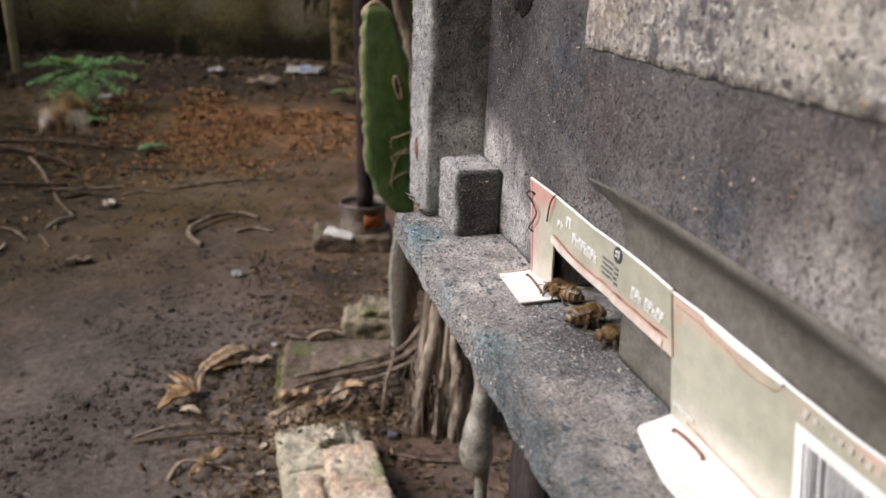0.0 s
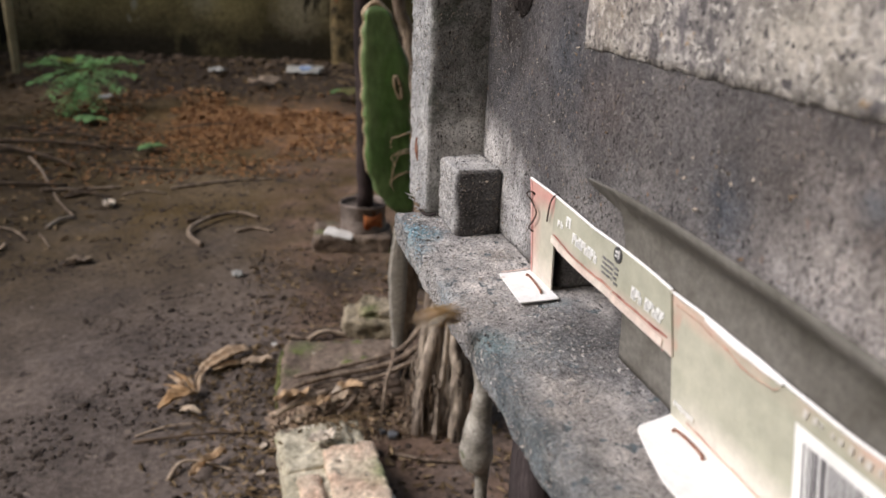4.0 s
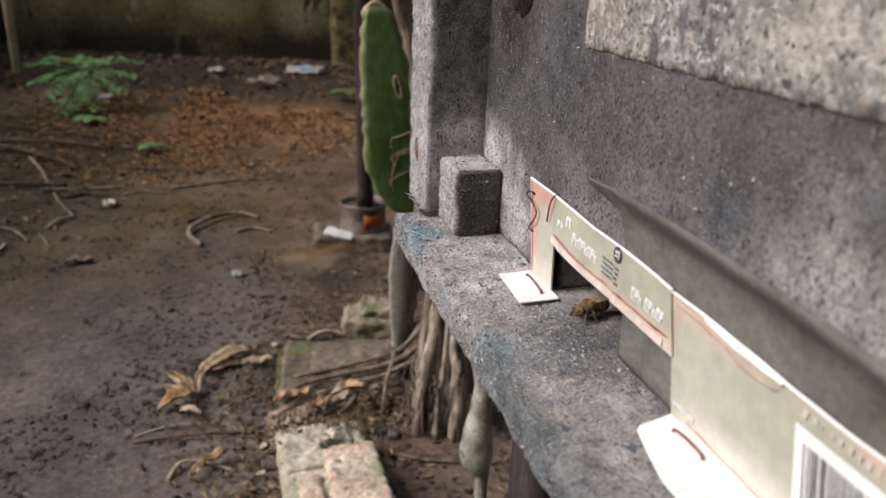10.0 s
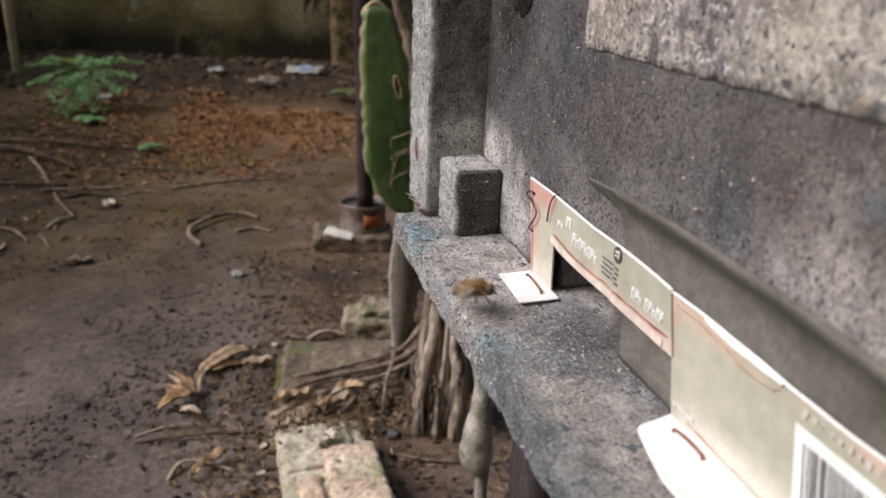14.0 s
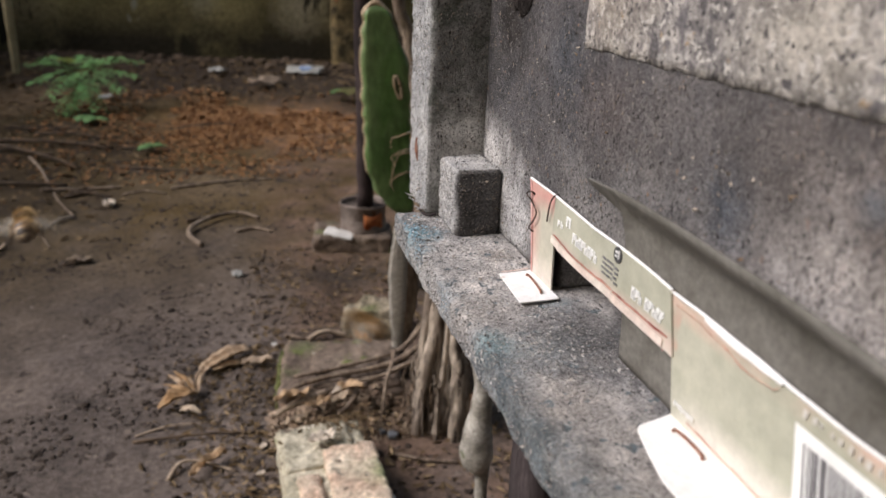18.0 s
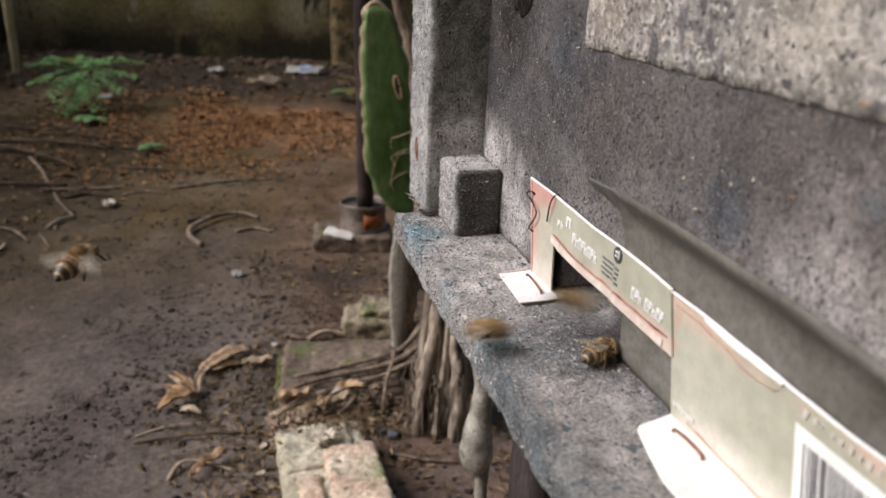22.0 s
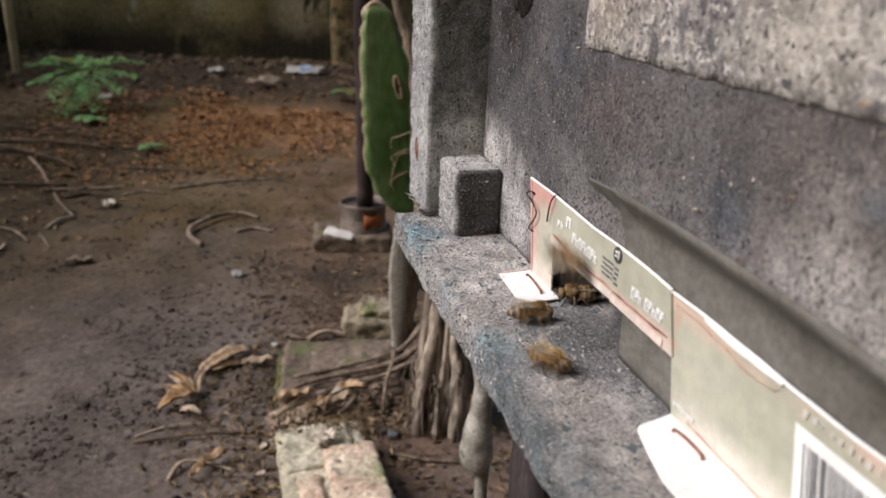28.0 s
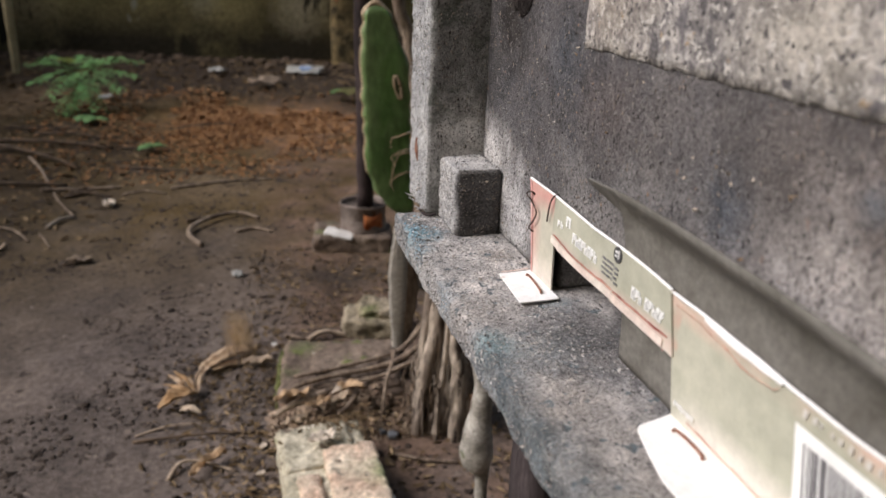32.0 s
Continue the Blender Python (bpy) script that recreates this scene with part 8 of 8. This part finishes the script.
    walk(BEES[5], [(0, pose(-0.4500, -0.4000, 0.8300, 0, -8, 0)), (2.933, pose(-0.4500, -0.4000, 0.8300, 0, -8, 0)), (3.3, pose(-0.1113, 0.2725, 0.4808, 0, -8, 56)), (3.5, pose(-0.0590, 0.2100, 0.4998, 0, -12, -10)), (3.8, pose(0.0081, 0.2050, 0.4870, 0, -12, -18)), (4.1, pose(0.0777, 0.2116, 0.4925, 0, -12, -33)), (4.3, pose(0.0946, 0.1949, 0.4882, 0, 0, 30)), (4.6, pose(0.1106, 0.2083, 0.4882, 0, 0, 10)), (4.7, pose(0.1077, 0.2083, 0.4882, 0, 0, 0)), (4.8, pose(0.1720, 0.1500, 0.4882, 0, 0, 0)), (22.6, pose(0.1720, 0.1500, 0.4882, 0, 0, 70)), (22.733, pose(0.1207, 0.2150, 0.4882, 0, 0, 140)), (22.9, pose(0.1120, 0.2262, 0.4882, 0, 0, 175)), (23, pose(0.1082, 0.2241, 0.4882, 0, 0, 170)), (23.2, pose(0.1049, 0.2218, 0.4882, 0, 0, 150)), (23.4, pose(0.1073, 0.2233, 0.4882, 0, 0, 80)), (23.6, pose(0.1104, 0.2170, 0.4882, 0, 0, 20)), (23.8, pose(0.1120, 0.2089, 0.4882, 0, 0, 0)), (24, pose(0.1120, 0.2048, 0.4882, 0, 0, 10)), (24.2, pose(0.1118, 0.2004, 0.4882, 0, 0, 0)), (24.4, pose(0.1120, 0.2010, 0.4882, 0, 0, 10)), (24.6, pose(0.1120, 0.1954, 0.4882, 0, 0, 10)), (24.7, pose(0.1077, 0.1970, 0.4882, 0, 0, 0)), (24.8, pose(0.1720, 0.1500, 0.4882, 0, 0, 0)), (27, pose(0.1720, 0.1500, 0.4882, 0, 0, 70)), (27.133, pose(0.1207, 0.2150, 0.4882, 0, 0, 140)), (27.3, pose(0.0961, 0.1985, 0.4882, 0, 0, 185)), (27.5, pose(0.0827, 0.1949, 0.4882, 0, 0, 180)), (27.7, pose(0.0793, 0.1919, 0.4882, 0, 0, 200)), (27.9, pose(0.0828, 0.1875, 0.4882, 0, 0, 270)), (28, pose(0.0846, 0.1822, 0.4882, 0, 0, 300)), (28.1, pose(0.0856, 0.1800, 0.4882, 0, 0, 280)), (28.3, pose(0.0846, 0.1843, 0.4882, 0, 0, 210)), (28.5, pose(0.0706, 0.1615, 0.4932, 0, -12, 197)), (28.7, pose(0.0447, 0.1629, 0.4244, 0, -8, 228)), (29.067, pose(-0.4500, -0.4000, 0.8300, 0, -8, 229)), (32, pose(-0.4500, -0.4000, 0.8300, 0, -8, 229))])
    beat(BEES[5], [(3.3, 4.3), (28.3, 28.7)])
    walk(BEES[6], [(0, pose(-0.5000, -0.4000, 0.7700, 0, -8, 0)), (6.067, pose(-0.5000, -0.4000, 0.7700, 0, -8, 0)), (6.4, pose(-0.0973, 0.2311, 0.4418, 0, -8, 54)), (6.5, pose(-0.0584, 0.1912, 0.4760, 0, -12, 35)), (6.6, pose(-0.0594, 0.2001, 0.4981, 0, -12, 54)), (6.8, pose(-0.0544, 0.1966, 0.4926, 0, -12, 124)), (7, pose(-0.1084, 0.2399, 0.4565, 0, -8, 194)), (7.333, pose(-0.5000, -0.4000, 0.7700, 0, -8, 239)), (12.867, pose(-0.5000, -0.4000, 0.7700, 0, -8, 309)), (13.2, pose(-0.0096, 0.1950, 0.4114, 0, -8, 379)), (13.4, pose(-0.0012, 0.1790, 0.4854, 0, -12, 373)), (13.5, pose(0.0058, 0.1739, 0.4771, 0, -12, 408)), (13.6, pose(0.0108, 0.1858, 0.4874, 0, -12, 397)), (13.8, pose(0.0174, 0.1827, 0.4840, 0, -12, 327)), (13.933, pose(0.0079, 0.1977, 0.4024, 0, -8, 257)), (14.3, pose(-0.5000, -0.4000, 0.7700, 0, -8, 230)), (14.667, pose(-0.5000, -0.4000, 0.7700, 0, -8, 160)), (15, pose(-0.1211, 0.2722, 0.4733, 0, -8, 90)), (15.3, pose(-0.0150, 0.2082, 0.5026, 0, -12, 20)), (15.7, pose(0.0766, 0.2204, 0.4926, 0, -12, -25)), (15.9, pose(0.0959, 0.2026, 0.4882, 0, 0, 20)), (16.067, pose(0.1077, 0.2026, 0.4882, 0, 0, 0)), (16.2, pose(0.1940, 0.1670, 0.4882, 0, 0, 0)), (23.3, pose(0.1940, 0.1670, 0.4882, 0, 0, 70)), (23.4, pose(0.1207, 0.2150, 0.4882, 0, 0, 140)), (23.5, pose(0.1062, 0.2282, 0.5037, 0, -70, 70)), (23.6, pose(0.1062, 0.2291, 0.5080, 0, -70, 0)), (23.8, pose(0.1062, 0.2288, 0.5064, 0, -70, 0)), (24, pose(0.1062, 0.2260, 0.5098, 0, -70, 0)), (24.133, pose(0.0952, 0.2729, 0.5430, 0, -12, 70)), (24.3, pose(0.0808, 0.2822, 0.6251, 0, -8, 140)), (24.667, pose(-0.5000, -0.4000, 0.7700, 0, -8, 210)), (32, pose(-0.5000, -0.4000, 0.7700, 0, -8, 210))])
    beat(BEES[6], [(6.4, 7), (13.2, 13.933), (15, 15.9), (24, 24.3)])
    walk(BEES[7], [(0, pose(-0.5500, -0.4000, 0.8000, 0, -8, 0)), (7.267, pose(-0.5500, -0.4000, 0.8000, 0, -8, 0)), (7.6, pose(-0.1275, 0.2963, 0.5021, 0, -8, 49)), (7.8, pose(-0.0437, 0.2347, 0.5262, 0, -12, -8)), (8, pose(-0.0372, 0.2386, 0.5406, 0, -12, -22)), (8.2, pose(0.0347, 0.2056, 0.5073, 0, -12, -15)), (8.4, pose(0.0886, 0.2409, 0.4928, 0, -12, -39)), (8.6, pose(0.0981, 0.2161, 0.4933, 0, -12, -71)), (8.8, pose(0.1036, 0.1987, 0.4882, 0, 0, -1)), (9, pose(0.1120, 0.1982, 0.4882, 0, 0, 5)), (9.1, pose(0.1077, 0.1982, 0.4882, 0, 0, 0)), (9.2, pose(0.2160, 0.1840, 0.4882, 0, 0, 0)), (24.8, pose(0.2160, 0.1840, 0.4882, 0, 0, 70)), (24.9, pose(0.1207, 0.2150, 0.4882, 0, 0, 140)), (25, pose(0.1098, 0.1911, 0.4882, 0, 0, 175)), (25.2, pose(0.1006, 0.1914, 0.4882, 0, 0, 180)), (25.4, pose(0.1031, 0.1857, 0.4882, 0, 0, 110)), (25.5, pose(0.1035, 0.1860, 0.4882, 0, 0, 40)), (25.667, pose(0.1077, 0.1970, 0.4882, 0, 0, 0)), (25.8, pose(0.2160, 0.1840, 0.4882, 0, 0, 0)), (27.8, pose(0.2160, 0.1840, 0.4882, 0, 0, 70)), (27.9, pose(0.1207, 0.2150, 0.4882, 0, 0, 140)), (28, pose(0.1120, 0.2254, 0.4882, 0, 0, 170)), (28.3, pose(0.1117, 0.2055, 0.4882, 0, 0, 200)), (28.5, pose(0.1084, 0.1906, 0.4882, 0, 0, 250)), (28.7, pose(0.1069, 0.1964, 0.4882, 0, 0, 300)), (28.9, pose(0.1040, 0.2003, 0.4882, 0, 0, 360)), (29, pose(0.1038, 0.2003, 0.4882, 0, 0, 370)), (29.3, pose(0.1109, 0.2018, 0.4882, 0, 0, 365)), (29.5, pose(0.1120, 0.2001, 0.4882, 0, 0, 360)), (29.6, pose(0.1077, 0.2001, 0.4882, 0, 0, 360)), (29.7, pose(0.2160, 0.1840, 0.4882, 0, 0, 360)), (32, pose(0.2160, 0.1840, 0.4882, 0, 0, 360))])
    beat(BEES[7], [(7.6, 8.8)])
    walk(LOADED[0], [(0, pose(-0.4000, -0.4200, 0.8300, 0, -8, 0)), (16.5, pose(-0.4000, -0.4200, 0.8300, 0, -8, 0)), (16.867, pose(-0.1115, 0.2686, 0.4991, 0, -8, 61)), (17, pose(-0.0621, 0.2122, 0.5032, 0, -12, -9)), (17.2, pose(-0.0145, 0.1981, 0.5007, 0, -12, 7)), (17.4, pose(0.0008, 0.2099, 0.5183, 0, -12, 77)), (17.5, pose(-0.0023, 0.2238, 0.5276, 0, -12, 147)), (17.6, pose(-0.0036, 0.2071, 0.5076, 0, -12, 77)), (17.8, pose(0.0260, 0.1997, 0.4860, 0, -12, 7)), (17.9, pose(0.0408, 0.1964, 0.4881, 0, -12, 77)), (18, pose(0.0315, 0.2019, 0.4953, 0, -12, 147)), (18.1, pose(0.0051, 0.2005, 0.4972, 0, -12, 187)), (18.2, pose(-0.0246, 0.1956, 0.4874, 0, -12, 250)), (18.4, pose(-0.0162, 0.1804, 0.5260, 0, -12, 320)), (18.5, pose(0.0050, 0.1862, 0.5081, 0, -12, 333)), (18.6, pose(0.0104, 0.1751, 0.4836, 0, -12, 385)), (18.8, pose(0.0568, 0.2371, 0.4925, 0, -12, 324)), (19, pose(0.0979, 0.1763, 0.4928, 0, -12, 344)), (19.2, pose(0.1073, 0.1980, 0.4882, 0, 0, 370)), (19.3, pose(0.1077, 0.1980, 0.4882, 0, 0, 360)), (19.4, pose(0.1500, 0.2010, 0.4882, 0, 0, 360)), (32, pose(0.1500, 0.2010, 0.4882, 0, 0, 360))])
    beat(LOADED[0], [(16.867, 19.2)])
    walk(LOADED[1], [(0, pose(-0.4500, -0.4200, 0.7700, 0, -8, 0)), (18.267, pose(-0.4500, -0.4200, 0.7700, 0, -8, 0)), (18.6, pose(-0.1176, 0.2925, 0.5276, 0, -8, 58)), (18.8, pose(-0.0586, 0.2308, 0.5296, 0, -12, -12)), (19, pose(-0.0013, 0.2108, 0.5189, 0, -12, 42)), (19.2, pose(-0.0125, 0.2365, 0.5528, 0, -12, 24)), (19.4, pose(0.0120, 0.2319, 0.5347, 0, -12, -46)), (19.6, pose(-0.0012, 0.2258, 0.5335, 0, -12, -28)), (19.8, pose(0.0797, 0.2327, 0.4926, 0, -12, -41)), (20, pose(0.0960, 0.1990, 0.4890, 0, -18, 55)), (20.2, pose(0.1107, 0.1981, 0.4882, 0, 0, 10)), (20.3, pose(0.1077, 0.1981, 0.4882, 0, 0, 0)), (20.4, pose(0.1720, 0.2180, 0.4882, 0, 0, 0)), (32, pose(0.1720, 0.2180, 0.4882, 0, 0, 0))])
    beat(LOADED[1], [(18.6, 20)])
    walk(BEES[8], [(0, pose(-0.5000, -0.4200, 0.8000, 0, -8, 0)), (19.833, pose(-0.5000, -0.4200, 0.8000, 0, -8, 0)), (20.2, pose(0.0151, 0.1958, 0.4027, 0, -8, 51)), (20.4, pose(0.0308, 0.1915, 0.4922, 0, -12, 46)), (20.6, pose(0.0526, 0.2394, 0.4840, 0, -12, -24)), (20.8, pose(0.0958, 0.2007, 0.4924, 0, -12, -17)), (21, pose(0.1120, 0.2088, 0.4882, 0, 0, 5)), (21.1, pose(0.1077, 0.2088, 0.4882, 0, 0, 0)), (21.2, pose(0.1940, 0.1500, 0.4882, 0, 0, 0)), (28.5, pose(0.1940, 0.1500, 0.4882, 0, 0, 70)), (28.6, pose(0.1207, 0.2150, 0.4882, 0, 0, 140)), (28.7, pose(0.0971, 0.1921, 0.4882, 0, 0, 180)), (28.9, pose(0.0864, 0.1957, 0.4882, 0, 0, 170)), (29, pose(0.0848, 0.1941, 0.4882, 0, 0, 165)), (29.1, pose(0.0858, 0.2030, 0.4882, 0, 0, 150)), (29.3, pose(0.0820, 0.2095, 0.4882, 0, 0, 160)), (29.5, pose(0.0775, 0.2117, 0.4928, 0, -12, 163)), (29.7, pose(0.0293, 0.1882, 0.4828, 0, -12, 208)), (29.8, pose(0.0151, 0.1958, 0.4027, 0, -8, 230)), (30.167, pose(-0.5000, -0.4200, 0.8000, 0, -8, 230)), (32, pose(-0.5000, -0.4200, 0.8000, 0, -8, 230))])
    beat(BEES[8], [(20.2, 21), (29.3, 29.8)])
    walk(BEES[9], [(0, pose(-0.5500, -0.4200, 0.8300, 0, -8, 0)), (19.833, pose(-0.5500, -0.4200, 0.8300, 0, -8, 0)), (20.2, pose(-0.1202, 0.2776, 0.4877, 0, -8, 45)), (20.4, pose(-0.0109, 0.2124, 0.5163, 0, -12, -17)), (20.5, pose(0.0119, 0.2017, 0.5050, 0, -12, -19)), (20.6, pose(0.0094, 0.2053, 0.5123, 0, -12, -89)), (20.8, pose(-0.0191, 0.1793, 0.4734, 0, -12, -139)), (20.9, pose(-0.0373, 0.2016, 0.4088, 0, -8, -130)), (21.267, pose(-0.5500, -0.4200, 0.8300, 0, -8, -130)), (22.833, pose(-0.5500, -0.4200, 0.8300, 0, -8, -200)), (23.2, pose(-0.1221, 0.2894, 0.5166, 0, -8, -270)), (23.4, pose(-0.0066, 0.2131, 0.5210, 0, -12, -340)), (23.5, pose(-0.0035, 0.2075, 0.5089, 0, -12, -410)), (23.6, pose(-0.0228, 0.2013, 0.5034, 0, -12, -480)), (23.8, pose(-0.0410, 0.2106, 0.5142, 0, -12, -410)), (24, pose(-0.0243, 0.2084, 0.5203, 0, -12, -340)), (24.2, pose(-0.0234, 0.2190, 0.5241, 0, -12, -367)), (24.4, pose(0.0165, 0.2087, 0.5022, 0, -12, -378)), (24.6, pose(0.0417, 0.1990, 0.4953, 0, -12, -380)), (24.8, pose(0.0514, 0.2371, 0.4770, 0, -12, -324)), (25, pose(0.0900, 0.2658, 0.4928, 0, -12, -394)), (25.2, pose(0.1092, 0.2239, 0.4882, 0, 0, -380)), (25.5, pose(0.1003, 0.2189, 0.4882, 0, 0, -310)), (25.8, pose(0.1106, 0.2222, 0.4882, 0, 0, -340)), (25.9, pose(0.1077, 0.2222, 0.4882, 0, 0, -360)), (26, pose(0.2160, 0.1670, 0.4882, 0, 0, -360)), (28.7, pose(0.2160, 0.1670, 0.4882, 0, 0, -290)), (28.867, pose(0.1207, 0.2150, 0.4882, 0, 0, -220)), (29, pose(0.1075, 0.2263, 0.4882, 0, 0, -210)), (29.3, pose(0.1075, 0.2251, 0.4882, 0, 0, -220)), (29.5, pose(0.1019, 0.2168, 0.4882, 0, 0, -180)), (29.7, pose(0.1050, 0.2180, 0.4882, 0, 0, -230)), (30, pose(0.1075, 0.2251, 0.4882, 0, 0, -250)), (30.5, pose(0.1075, 0.2280, 0.4882, 0, 0, -230)), (31, pose(0.1075, 0.2305, 0.4882, 0, 0, -250)), (31.2, pose(0.1062, 0.2187, 0.5058, 0, -70, -320)), (31.4, pose(0.0981, 0.2780, 0.5423, 0, -12, -250)), (31.5, pose(0.0770, 0.2832, 0.6249, 0, -8, -180)), (31.867, pose(-0.5500, -0.4200, 0.8300, 0, -8, -132)), (32, pose(-0.5500, -0.4200, 0.8300, 0, -8, -132))])
    beat(BEES[9], [(20.2, 20.9), (23.2, 25.2), (31.2, 31.5)])
    walk(LOADED[2], [(0, pose(-0.4000, -0.4400, 0.7700, 0, -8, 0)), (29.133, pose(-0.4000, -0.4400, 0.7700, 0, -8, 0)), (29.5, pose(-0.1222, 0.3037, 0.5248, 0, -8, 50)), (29.7, pose(0.0244, 0.2365, 0.5315, 0, -12, -9)), (29.9, pose(0.0235, 0.2357, 0.5287, 0, -12, 15)), (30, pose(0.0648, 0.2909, 0.5109, 0, -12, -35)), (30.1, pose(0.0505, 0.2829, 0.5085, 0, -12, -105)), (30.3, pose(0.0280, 0.2229, 0.5226, 0, -12, -135)), (30.5, pose(0.0177, 0.2129, 0.5141, 0, -12, -128)), (30.6, pose(0.0172, 0.2092, 0.5042, 0, -12, -198)), (30.8, pose(0.0146, 0.2307, 0.5335, 0, -12, -128)), (31, pose(0.0331, 0.1961, 0.5057, 0, -12, -58)), (31.2, pose(0.0768, 0.2063, 0.4931, 0, -12, -2)), (31.4, pose(0.1057, 0.2179, 0.4882, 0, 0, -5)), (31.6, pose(0.1112, 0.2168, 0.4882, 0, 0, 10)), (31.7, pose(0.1120, 0.2199, 0.4882, 0, 0, 10)), (31.767, pose(0.1077, 0.2199, 0.4882, 0, 0, 0)), (31.8, pose(0.1500, 0.1840, 0.4882, 0, 0, 0)), (32, pose(0.1500, 0.1840, 0.4882, 0, 0, 0))])
    beat(LOADED[2], [(29.5, 31.4)])


motions()
